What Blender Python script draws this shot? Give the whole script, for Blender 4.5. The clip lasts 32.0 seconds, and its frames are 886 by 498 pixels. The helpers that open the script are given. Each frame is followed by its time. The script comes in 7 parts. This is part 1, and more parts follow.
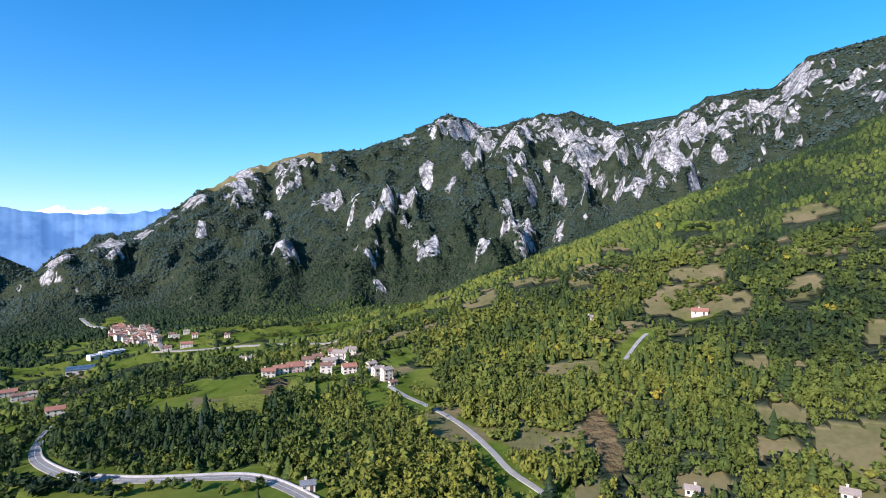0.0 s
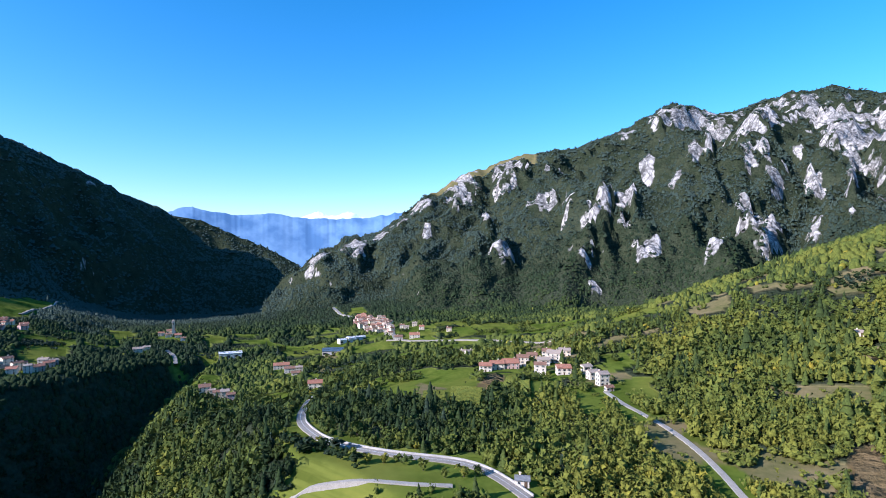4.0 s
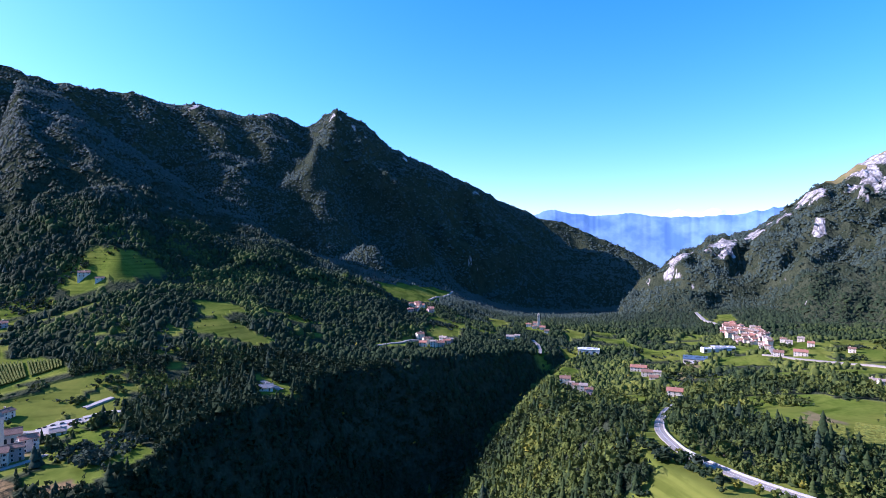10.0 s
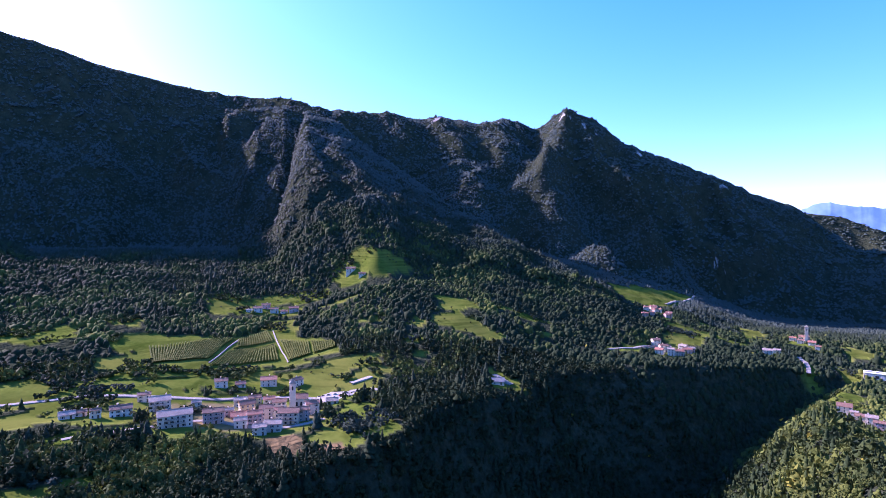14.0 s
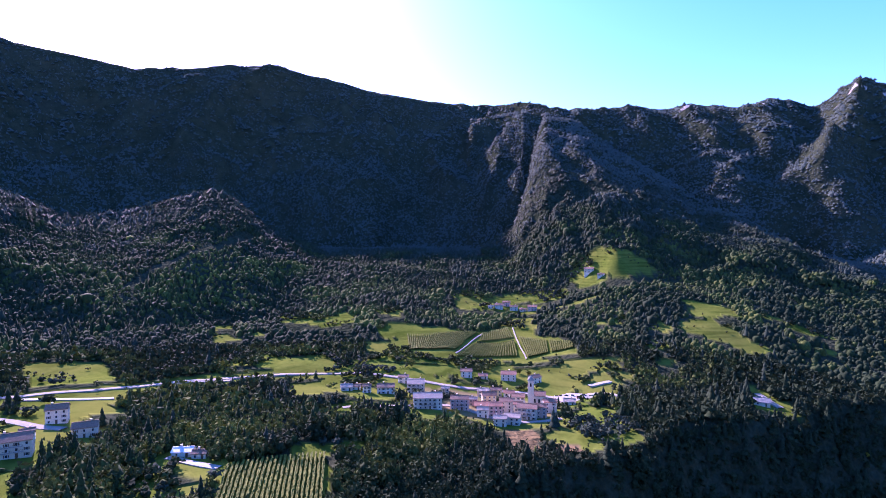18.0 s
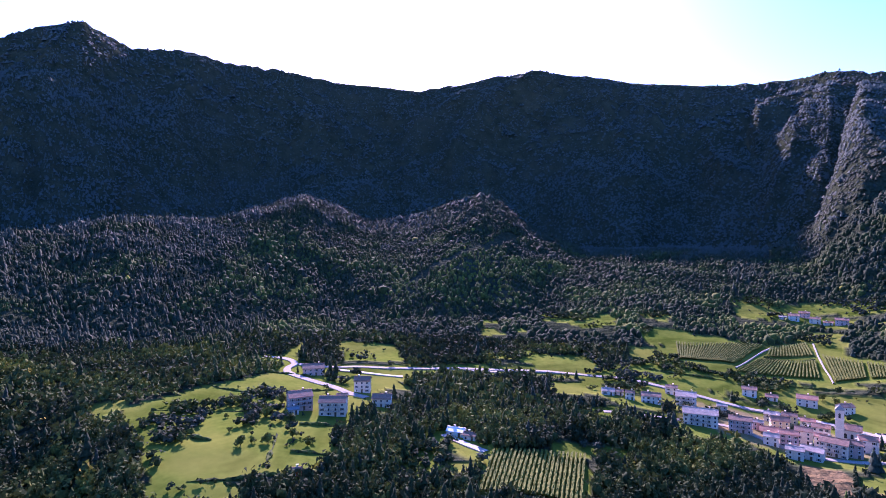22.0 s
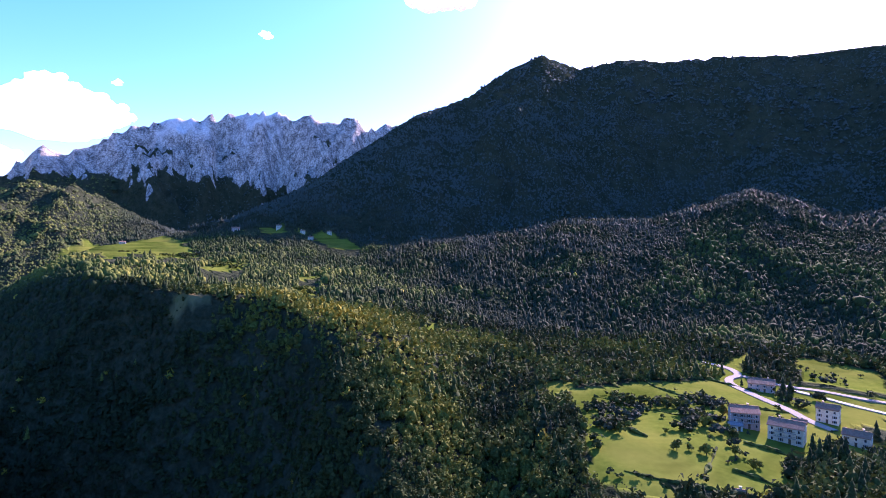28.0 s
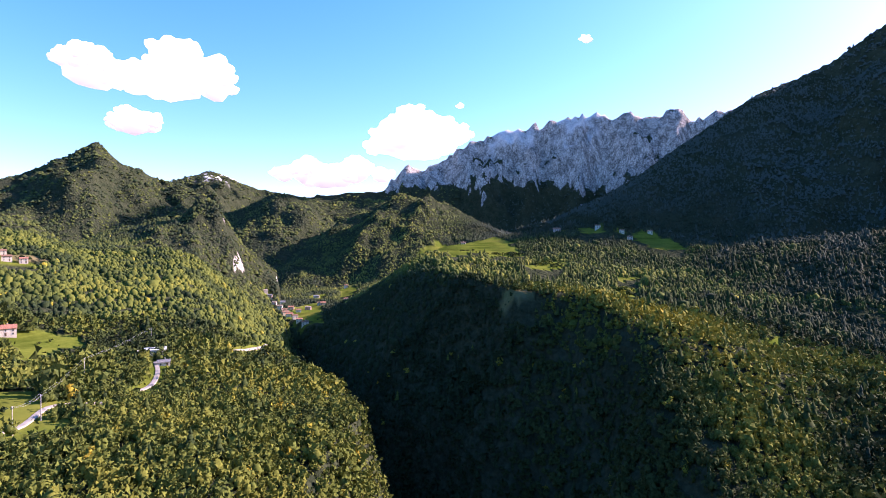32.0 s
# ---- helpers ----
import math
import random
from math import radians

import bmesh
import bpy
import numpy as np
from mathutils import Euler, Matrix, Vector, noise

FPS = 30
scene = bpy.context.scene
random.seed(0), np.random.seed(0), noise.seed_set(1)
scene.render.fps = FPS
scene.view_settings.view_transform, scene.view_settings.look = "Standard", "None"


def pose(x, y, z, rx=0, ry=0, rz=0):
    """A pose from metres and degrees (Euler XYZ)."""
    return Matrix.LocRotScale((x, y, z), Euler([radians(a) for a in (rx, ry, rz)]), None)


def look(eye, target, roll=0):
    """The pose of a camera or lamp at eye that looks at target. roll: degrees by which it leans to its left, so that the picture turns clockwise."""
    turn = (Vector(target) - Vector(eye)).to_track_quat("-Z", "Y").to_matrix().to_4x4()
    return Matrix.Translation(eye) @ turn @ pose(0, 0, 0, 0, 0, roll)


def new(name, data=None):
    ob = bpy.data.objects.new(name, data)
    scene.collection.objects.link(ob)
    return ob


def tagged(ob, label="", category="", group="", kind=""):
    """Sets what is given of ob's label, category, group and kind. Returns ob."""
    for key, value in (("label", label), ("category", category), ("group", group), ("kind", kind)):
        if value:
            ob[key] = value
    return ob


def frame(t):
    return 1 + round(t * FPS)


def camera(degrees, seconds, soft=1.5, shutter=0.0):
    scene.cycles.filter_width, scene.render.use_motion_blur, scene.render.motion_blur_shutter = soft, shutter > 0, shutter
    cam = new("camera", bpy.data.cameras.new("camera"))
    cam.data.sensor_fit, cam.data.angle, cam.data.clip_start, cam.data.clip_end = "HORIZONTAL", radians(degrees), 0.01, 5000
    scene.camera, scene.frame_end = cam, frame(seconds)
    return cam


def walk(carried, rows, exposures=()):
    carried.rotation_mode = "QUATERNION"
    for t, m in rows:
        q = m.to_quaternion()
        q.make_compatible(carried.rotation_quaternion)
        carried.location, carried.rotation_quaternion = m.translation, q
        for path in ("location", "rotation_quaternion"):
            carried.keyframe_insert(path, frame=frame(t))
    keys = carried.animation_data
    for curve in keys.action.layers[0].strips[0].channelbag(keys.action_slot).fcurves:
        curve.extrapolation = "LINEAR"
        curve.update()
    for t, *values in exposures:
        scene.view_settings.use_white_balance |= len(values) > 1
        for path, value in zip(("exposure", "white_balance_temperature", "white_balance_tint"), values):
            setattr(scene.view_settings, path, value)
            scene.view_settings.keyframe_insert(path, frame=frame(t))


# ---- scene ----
# The camera hangs in the air over the edge of the gorge and turns once to its left.
cam = camera(78.27, 32.0, soft=0.95)
EYE = 260.0
YAW = [
    (0.0, -0.00), (0.5, 2.73), (1.0, 5.47), (1.5, 8.17), (2.0, 10.82), (2.5, 13.51), (3.0, 16.33), (3.5, 19.25),
    (5.5, 31.51), (6.0, 34.53), (6.5, 37.53), (7.0, 40.51), (7.5, 43.50), (8.0, 46.48), (8.5, 49.48), (9.0, 52.50),
    (9.5, 55.53), (10.0, 58.59), (10.5, 61.71), (11.0, 64.77), (11.5, 67.69), (12.0, 70.52), (12.5, 73.38), (13.0, 76.32),
    (13.5, 79.33), (14.0, 82.38), (14.5, 85.43), (16.5, 97.23), (17.0, 100.35), (17.5, 103.60), (18.0, 107.02), (18.5, 110.54),
    (19.0, 114.04), (19.5, 117.46), (20.0, 120.79), (20.5, 124.05), (21.0, 127.36), (21.5, 130.70), (22.0, 133.96), (22.5, 137.17),
    (23.0, 140.47), (23.5, 143.88), (24.0, 147.36), (24.5, 150.88), (25.0, 154.41), (25.5, 157.97), (27.5, 173.63), (28.0, 177.69),
    (28.5, 181.70), (29.0, 185.74), (29.5, 189.88), (30.0, 194.08), (30.5, 198.26), (31.0, 202.35), (31.5, 206.37), (32.0, 210.31),
]
EXPOSURE = [(0.0, 0.61, 5650, 20), (6.0, 0.86, 5450, 24), (11.0, 1.14, 5400, 46), (16.5, 1.64, 5600, 74), (25.0, 1.7, 5600, 76), (29.0, 1.66, 6200, 58), (32.0, 1.46, 6700, 50)]
walk(cam, [(t, pose(0, 0, EYE, 89.7, 0, yaw)) for t, yaw in YAW], EXPOSURE)

# ---- sky and sun ----
SUN_AZ, SUN_EL = 140.8, 27.0
world = bpy.data.worlds.new("sky")
scene.world = world
world.use_nodes = True
wn = world.node_tree.nodes
sky = wn.new("ShaderNodeTexSky")
sky.sky_type, sky.sun_disc = "NISHITA", False
sky.sun_elevation, sky.sun_rotation = radians(SUN_EL), radians(-SUN_AZ)
sky.altitude, sky.air_density, sky.dust_density, sky.ozone_density = 600, 1.0, 0.9, 3.0
wn["Background"].inputs["Strength"].default_value = 0.14
vivid = wn.new("ShaderNodeHueSaturation")
vivid.inputs["Saturation"].default_value = 1.35
vivid.inputs["Hue"].default_value = 0.491
world.node_tree.links.new(sky.outputs["Color"], vivid.inputs["Color"])
world.node_tree.links.new(vivid.outputs["Color"], wn["Background"].inputs["Color"])
sun = new("sun", bpy.data.lights.new("sun", "SUN"))
sun.data.energy, sun.data.angle, sun.data.color = 5.0, radians(0.5), (1.0, 0.93, 0.82)
to_sun = Vector((-math.sin(radians(SUN_AZ)) * math.cos(radians(SUN_EL)), math.cos(radians(SUN_AZ)) * math.cos(radians(SUN_EL)), math.sin(radians(SUN_EL))))
sun.matrix_world = look((0, 0, 900), Vector((0, 0, 900)) - to_sun)

# ---- materials ----
def material(name, rough=0.9):
    m = bpy.data.materials.new(name)
    m.use_nodes = True
    nodes = m.node_tree.nodes
    nodes["Principled BSDF"].inputs["Roughness"].default_value = rough
    nodes["Principled BSDF"].inputs["Specular IOR Level"].default_value = 0.25
    return m, nodes, m.node_tree.links, nodes["Principled BSDF"]


def noise_node(nodes, links, scale, detail=4.0, coords="Object", stretch=None):
    tc = nodes.new("ShaderNodeTexCoord")
    n = nodes.new("ShaderNodeTexNoise")
    n.inputs["Scale"].default_value, n.inputs["Detail"].default_value = scale, detail
    if stretch:
        mp = nodes.new("ShaderNodeMapping")
        mp.inputs["Scale"].default_value = stretch
        links.new(tc.outputs[coords], mp.inputs["Vector"])
        links.new(mp.outputs["Vector"], n.inputs["Vector"])
    else:
        links.new(tc.outputs[coords], n.inputs["Vector"])
    return n.outputs["Fac"]


def ramp(nodes, links, fac, stops):
    r = nodes.new("ShaderNodeValToRGB")
    e = r.color_ramp.elements
    while len(e) < len(stops):
        e.new(0.5)
    for k, (at, colour) in enumerate(stops):
        e[k].position, e[k].color = at, (*colour, 1)
    links.new(fac, r.inputs["Fac"])
    return r.outputs["Color"]


def mix(nodes, links, fac, a, b, kind="MIX"):
    m = nodes.new("ShaderNodeMix")
    m.data_type, m.blend_type = "RGBA", kind
    for value, key in ((fac, 0), (a, 6), (b, 7)):
        if isinstance(value, (int, float)):
            m.inputs[key].default_value = value
        elif isinstance(value, tuple):
            m.inputs[key].default_value = (*value, 1)
        else:
            links.new(value, m.inputs[key])
    return m.outputs[2]


def bump(nodes, links, bsdf, height, strength, distance):
    b = nodes.new("ShaderNodeBump")
    b.inputs["Strength"].default_value, b.inputs["Distance"].default_value = strength, distance
    links.new(height, b.inputs["Height"])
    links.new(b.outputs["Normal"], bsdf.inputs["Normal"])


def attribute(nodes, name, socket="Fac"):
    a = nodes.new("ShaderNodeAttribute")
    a.attribute_name = name
    return a.outputs[socket]


def weathered(name, dark, light, scale, rough=0.85, fine=None, relief=0.02, by_object=0.0, metallic=0.0):
    """A surface whose colour wanders between two tones at two scales, with fine relief."""
    m, nodes, links, bsdf = material(name, rough)
    big = noise_node(nodes, links, scale, 5)
    small = noise_node(nodes, links, fine or scale * 9, 3)
    colour = ramp(nodes, links, big, ((0.3, dark), (0.7, light)))
    colour = mix(nodes, links, 0.45, colour, ramp(nodes, links, small, ((0.3, tuple(0.6 * c for c in dark)), (0.7, light))))
    if by_object:
        info = nodes.new("ShaderNodeObjectInfo")
        hsv = nodes.new("ShaderNodeHueSaturation")
        spread = nodes.new("ShaderNodeMapRange")
        spread.inputs["To Min"].default_value, spread.inputs["To Max"].default_value = 1 - by_object, 1 + by_object
        links.new(info.outputs["Random"], spread.inputs["Value"])
        links.new(spread.outputs["Result"], hsv.inputs["Value"])
        links.new(colour, hsv.inputs["Color"])
        colour = hsv.outputs["Color"]
    links.new(colour, bsdf.inputs["Base Color"])
    bsdf.inputs["Metallic"].default_value = metallic
    bump(nodes, links, bsdf, small, 0.5, relief)
    return m


def ground_material():
    m, nodes, links, bsdf = material("land", 0.95)
    bsdf.inputs["Specular IOR Level"].default_value = 0.0
    n4, n30, n200 = noise_node(nodes, links, 0.3, 6), noise_node(nodes, links, 0.035, 5), noise_node(nodes, links, 0.006, 4)
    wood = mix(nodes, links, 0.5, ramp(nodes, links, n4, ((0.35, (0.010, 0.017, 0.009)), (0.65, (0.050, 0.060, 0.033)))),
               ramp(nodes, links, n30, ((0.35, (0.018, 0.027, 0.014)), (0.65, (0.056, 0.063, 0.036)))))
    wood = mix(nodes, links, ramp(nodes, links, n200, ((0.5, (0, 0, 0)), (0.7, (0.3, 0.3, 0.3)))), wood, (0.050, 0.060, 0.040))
    n90 = noise_node(nodes, links, 0.012, 5)
    grass = mix(nodes, links, 0.5, ramp(nodes, links, n4, ((0.3, (0.064, 0.098, 0.013)), (0.7, (0.130, 0.166, 0.026)))),
                ramp(nodes, links, n30, ((0.35, (0.060, 0.094, 0.012)), (0.65, (0.142, 0.162, 0.028)))))
    grass = mix(nodes, links, ramp(nodes, links, n90, ((0.48, (0, 0, 0)), (0.6, (0.55, 0.55, 0.55)))), grass, (0.145, 0.150, 0.030))
    # Mown terraces follow the contour in bands of paler and darker grass.
    terrace = noise_node(nodes, links, 0.05, 3, stretch=(0.35, 0.35, 9.0))
    grass = mix(nodes, links, 0.75, grass, ramp(nodes, links, terrace, ((0.36, (0.52, 0.58, 0.5)), (0.5, (1.0, 1.0, 1.0)), (0.66, (1.2, 1.12, 1.1)))), "MULTIPLY")
    dry = mix(nodes, links, 0.5, ramp(nodes, links, n4, ((0.3, (0.11, 0.100, 0.040)), (0.7, (0.21, 0.165, 0.080)))),
              ramp(nodes, links, n30, ((0.35, (0.09, 0.10, 0.03)), (0.65, (0.22, 0.165, 0.085)))))
    soil = mix(nodes, links, 0.5, ramp(nodes, links, n4, ((0.3, (0.10, 0.07, 0.032)), (0.7, (0.18, 0.13, 0.066)))),
               ramp(nodes, links, n30, ((0.35, (0.10, 0.08, 0.032)), (0.65, (0.20, 0.135, 0.07)))))
    streak = noise_node(nodes, links, 0.03, 9, stretch=(1, 1, 0.22))
    grain = noise_node(nodes, links, 0.11, 10)
    crack = nodes.new("ShaderNodeTexVoronoi")
    crack.feature, crack.inputs["Scale"].default_value = "DISTANCE_TO_EDGE", 1.0
    place = nodes.new("ShaderNodeTexCoord")
    bend = nodes.new("ShaderNodeMapping")
    bend.inputs["Scale"].default_value = (0.055, 0.055, 0.02)
    links.new(place.outputs["Object"], bend.inputs["Vector"])
    links.new(mix(nodes, links, 0.12, bend.outputs["Vector"], noise_node(nodes, links, 0.05, 5)), crack.inputs["Vector"])
    rock = mix(nodes, links, 0.5, ramp(nodes, links, streak, ((0.42, (0.10, 0.095, 0.09)), (0.57, (0.53, 0.485, 0.44)))),
               ramp(nodes, links, grain, ((0.42, (0.10, 0.095, 0.09)), (0.58, (0.56, 0.53, 0.495)))))
    rock = mix(nodes, links, ramp(nodes, links, crack.outputs["Distance"], ((0.0, (0.75, 0.75, 0.75)), (0.09, (0, 0, 0)))), rock, (0.07, 0.07, 0.065))
    cover = nodes.new("ShaderNodeSeparateColor")
    links.new(attribute(nodes, "cover", "Color"), cover.inputs["Color"])
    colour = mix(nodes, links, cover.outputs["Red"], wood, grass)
    colour = mix(nodes, links, cover.outputs["Green"], colour, dry)
    colour = mix(nodes, links, cover.outputs["Blue"], colour, soil)
    # Bare rock breaks through in crags with sharp, ragged borders.
    ragged = nodes.new("ShaderNodeMath")
    ragged.operation = "MULTIPLY_ADD"
    links.new(noise_node(nodes, links, 0.022, 9, stretch=(1, 1, 0.5)), ragged.inputs[0])
    ragged.inputs[1].default_value = 1.7
    links.new(attribute(nodes, "rock"), ragged.inputs[2])
    crag = nodes.new("ShaderNodeMapRange")
    crag.inputs["From Min"].default_value, crag.inputs["From Max"].default_value = 1.36, 1.44
    links.new(ragged.outputs[0], crag.inputs["Value"])
    colour = mix(nodes, links, crag.outputs["Result"], colour, rock)
    colour = mix(nodes, links, attribute(nodes, "snow"), colour, (0.82, 0.84, 0.87))
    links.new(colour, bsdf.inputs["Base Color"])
    bare = nodes.new("ShaderNodeMath")
    bare.operation = "SUBTRACT"
    bare.inputs[0].default_value = 1.0
    open_land = nodes.new("ShaderNodeMath")
    open_land.operation, open_land.use_clamp = "ADD", True
    links.new(cover.outputs["Red"], open_land.inputs[0])
    links.new(cover.outputs["Green"], open_land.inputs[1])
    links.new(open_land.outputs[0], bare.inputs[1])
    rugged = nodes.new("ShaderNodeMath")
    rugged.operation = "MULTIPLY"
    links.new(noise_node(nodes, links, 0.12, 9), rugged.inputs[0])
    links.new(bare.outputs[0], rugged.inputs[1])
    bump(nodes, links, bsdf, rugged.outputs[0], 1.0, 7.0)
    return m


def foliage_material(name, stops, gloss):
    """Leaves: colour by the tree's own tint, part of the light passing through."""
    m, nodes, links, bsdf = material(name, 0.9)
    colour = ramp(nodes, links, attribute(nodes, "tint"), stops)
    fleck = noise_node(nodes, links, 1.1, 2)
    colour = mix(nodes, links, 0.6, colour, ramp(nodes, links, fleck, ((0.3, (0.45, 0.45, 0.45)), (0.7, (1.45, 1.45, 1.4)))), "MULTIPLY")
    links.new(colour, bsdf.inputs["Base Color"])
    bsdf.inputs["Specular IOR Level"].default_value = gloss
    thin = nodes.new("ShaderNodeBsdfTranslucent")
    links.new(colour, thin.inputs["Color"])
    both = nodes.new("ShaderNodeMixShader")
    both.inputs[0].default_value = 0.09
    links.new(bsdf.outputs[0], both.inputs[1])
    links.new(thin.outputs[0], both.inputs[2])
    links.new(both.outputs[0], nodes["Material Output"].inputs["Surface"])
    return m


def tile_material(name, dark, light):
    """Clay roof tiles in courses."""
    m, nodes, links, bsdf = material(name, 0.85)
    tc = nodes.new("ShaderNodeTexCoord")
    wave = nodes.new("ShaderNodeTexWave")
    wave.inputs["Scale"].default_value, wave.inputs["Distortion"].default_value = 1.6, 0.6
    wave.bands_direction = "X"
    links.new(tc.outputs["Object"], wave.inputs["Vector"])
    n = noise_node(nodes, links, 1.2, 5)
    colour = ramp(nodes, links, n, ((0.3, dark), (0.7, light)))
    colour = mix(nodes, links, 0.35, colour, mix(nodes, links, wave.outputs["Fac"], tuple(0.5 * c for c in dark), light))
    links.new(colour, bsdf.inputs["Base Color"])
    bump(nodes, links, bsdf, wave.outputs["Fac"], 0.6, 0.08)
    return m


# The first stop is for far woods: haze put into a paler, bluer leaf colour.
LEAVES = ((0.0, (0.062, 0.088, 0.070)), (0.05, (0.024, 0.038, 0.018)), (0.12, (0.028, 0.046, 0.018)), (0.3, (0.098, 0.122, 0.026)), (0.55, (0.168, 0.170, 0.030)), (0.75, (0.25, 0.22, 0.03)), (0.9, (0.32, 0.23, 0.03)), (1.0, (0.26, 0.13, 0.03)))
MAT_LAND = ground_material()
MAT_LEAF = foliage_material("leaves", LEAVES, 0.06)
# Far woods of every kind get more gloss, a sheen in place of haze.
MAT_FAR_LEAF = foliage_material("far_leaves", LEAVES, 0.16)
MAT_BARK = weathered("bark", (0.05, 0.035, 0.025), (0.12, 0.09, 0.065), 1.5)
MAT_ASPHALT = weathered("pale_asphalt", (0.23, 0.205, 0.175), (0.33, 0.295, 0.25), 0.15, rough=1.0, relief=0.01)
MAT_GRAVEL = weathered("pale_gravel", (0.27, 0.245, 0.21), (0.42, 0.38, 0.33), 0.3, relief=0.04)
MAT_STONE = weathered("pale_stone_wall", (0.34, 0.31, 0.28), (0.55, 0.52, 0.48), 0.5, relief=0.08)
MAT_LINE = weathered("white_road_paint", (0.6, 0.6, 0.58), (0.78, 0.78, 0.76), 0.5)
MAT_WALL = {
    "white": weathered("white_render", (0.60, 0.51, 0.41), (0.78, 0.69, 0.57), 0.35, by_object=0.08),
    "cream": weathered("cream_render", (0.66, 0.54, 0.40), (0.82, 0.70, 0.54), 0.35, by_object=0.12),
    "ochre": weathered("ochre_render", (0.50, 0.33, 0.18), (0.62, 0.44, 0.26), 0.35, by_object=0.12),
    "yellow": weathered("yellow_render", (0.60, 0.45, 0.22), (0.72, 0.57, 0.32), 0.35),
    "pink": weathered("pink_render", (0.52, 0.32, 0.27), (0.66, 0.45, 0.39), 0.35, by_object=0.12),
    "red": weathered("red_render", (0.34, 0.10, 0.07), (0.46, 0.17, 0.12), 0.35),
}
MAT_ROOF = {
    "brown": tile_material("brown_tiles", (0.19, 0.10, 0.065), (0.33, 0.19, 0.13)),
    "red": tile_material("red_tiles", (0.33, 0.13, 0.08), (0.47, 0.23, 0.15)),
    "pale": tile_material("pale_tiles", (0.30, 0.23, 0.18), (0.46, 0.37, 0.30)),
    "grey": tile_material("grey_sheet", (0.16, 0.165, 0.17), (0.26, 0.265, 0.27)),
    "white": weathered("white_sheet", (0.60, 0.60, 0.60), (0.80, 0.80, 0.80), 0.2, rough=0.5),
}
MAT_PANE = weathered("window_glass", (0.02, 0.025, 0.03), (0.04, 0.045, 0.05), 0.6, rough=0.12)
MAT_FRAME = weathered("window_surround", (0.55, 0.53, 0.50), (0.72, 0.70, 0.67), 1.0)
MAT_WOOD = weathered("dark_timber", (0.07, 0.045, 0.03), (0.16, 0.10, 0.065), 1.2)
MAT_STEEL = weathered("galvanised_steel", (0.30, 0.31, 0.32), (0.42, 0.43, 0.44), 1.0, rough=0.5, metallic=0.7)
MAT_GLASSHOUSE = weathered("blue_grey_sheet_roof", (0.05, 0.08, 0.11), (0.12, 0.17, 0.22), 0.2, rough=0.4)



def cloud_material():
    """White vapour of the far sky; an added glow brightens it in place of scattered sunlight."""
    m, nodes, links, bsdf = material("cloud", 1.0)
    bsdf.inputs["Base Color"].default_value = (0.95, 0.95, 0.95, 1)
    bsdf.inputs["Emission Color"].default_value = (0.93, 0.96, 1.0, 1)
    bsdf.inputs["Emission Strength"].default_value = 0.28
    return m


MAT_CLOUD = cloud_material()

# ---- the lie of the land ----
# Plan in polar terms round the camera's plumb line: azimuth in degrees, anticlockwise from north (+y),
# distance in metres, height in metres above or below the eye.
AZ_STEP, R0, R1, R_N = 0.36, 45.0, 4880.0, 330


def lattice(ix, iy, seed):
    h = (ix.astype(np.int64) * 374761393 + iy.astype(np.int64) * 668265263 + seed * 974711) & 0x7FFFFFFF
    h = ((h ^ (h >> 13)) * 1274126177) & 0x7FFFFFFF
    return ((h ^ (h >> 16)) & 0xFFFF) / 65535.0


def smooth_noise(x, y, seed=0):
    """Value noise in 0..1 on a unit lattice."""
    ix, iy = np.floor(x), np.floor(y)
    fx, fy = x - ix, y - iy
    fx, fy = fx * fx * fx * (fx * (6 * fx - 15) + 10), fy * fy * fy * (fy * (6 * fy - 15) + 10)
    a, b = lattice(ix, iy, seed), lattice(ix + 1, iy, seed)
    c, d = lattice(ix, iy + 1, seed), lattice(ix + 1, iy + 1, seed)
    return (a + (b - a) * fx) * (1 - fy) + (c + (d - c) * fx) * fy


def fractal(x, y, size, octaves=4, seed=0, ridged=False):
    total, weight, amp = 0.0, 0.0, 1.0
    x, y = x / size, y / size
    for k in range(octaves):
        n = smooth_noise(x, y, seed + 17 * k)
        n = 1 - abs(2 * n - 1) if ridged else n
        total, weight = total + amp * n, weight + amp
        x, y, amp = 2.03 * (0.8 * x - 0.6 * y) + 11.3, 2.03 * (0.6 * x + 0.8 * y) + 5.7, amp * 0.5
    return total / weight


# Hill, gorge shelf and valley floor: height along the ground at some bearings.
HILL_PROFILES = {
    -60: ((100, -100), (220, -85), (450, 10), (800, 130), (1200, 220), (2000, 300)),
    -39: ((100, -105), (220, -94), (420, -38), (700, 80), (950, 186), (1300, 150), (2000, 100)),
    -30: ((100, -108), (220, -95), (420, -45), (650, 30), (830, 108), (1200, 60), (2000, 0)),
    -20: ((100, -108), (220, -94), (420, -56), (600, -5), (760, 42), (1000, 30), (1400, -60)),
    -10: ((100, -108), (200, -96), (420, -73), (600, -30), (720, -12), (900, -50), (1300, -110)),
    0: ((100, -105), (200, -92), (420, -86), (620, -62), (720, -68), (900, -110), (1300, -120)),
    12: ((100, -105), (200, -87), (330, -90), (470, -98), (650, -116), (1000, -120), (1300, -110)),
    25: ((100, -108), (190, -84), (300, -86), (450, -104), (700, -130), (950, -136), (1300, -115)),
    37: ((100, -115), (200, -84), (262, -85), (400, -116), (600, -148), (850, -152), (1300, -150), (2000, -230)),
    45: ((100, -118), (200, -92), (320, -93), (430, -130), (600, -156), (1050, -157), (1500, -192), (2200, -252), (2900, -310)),
}
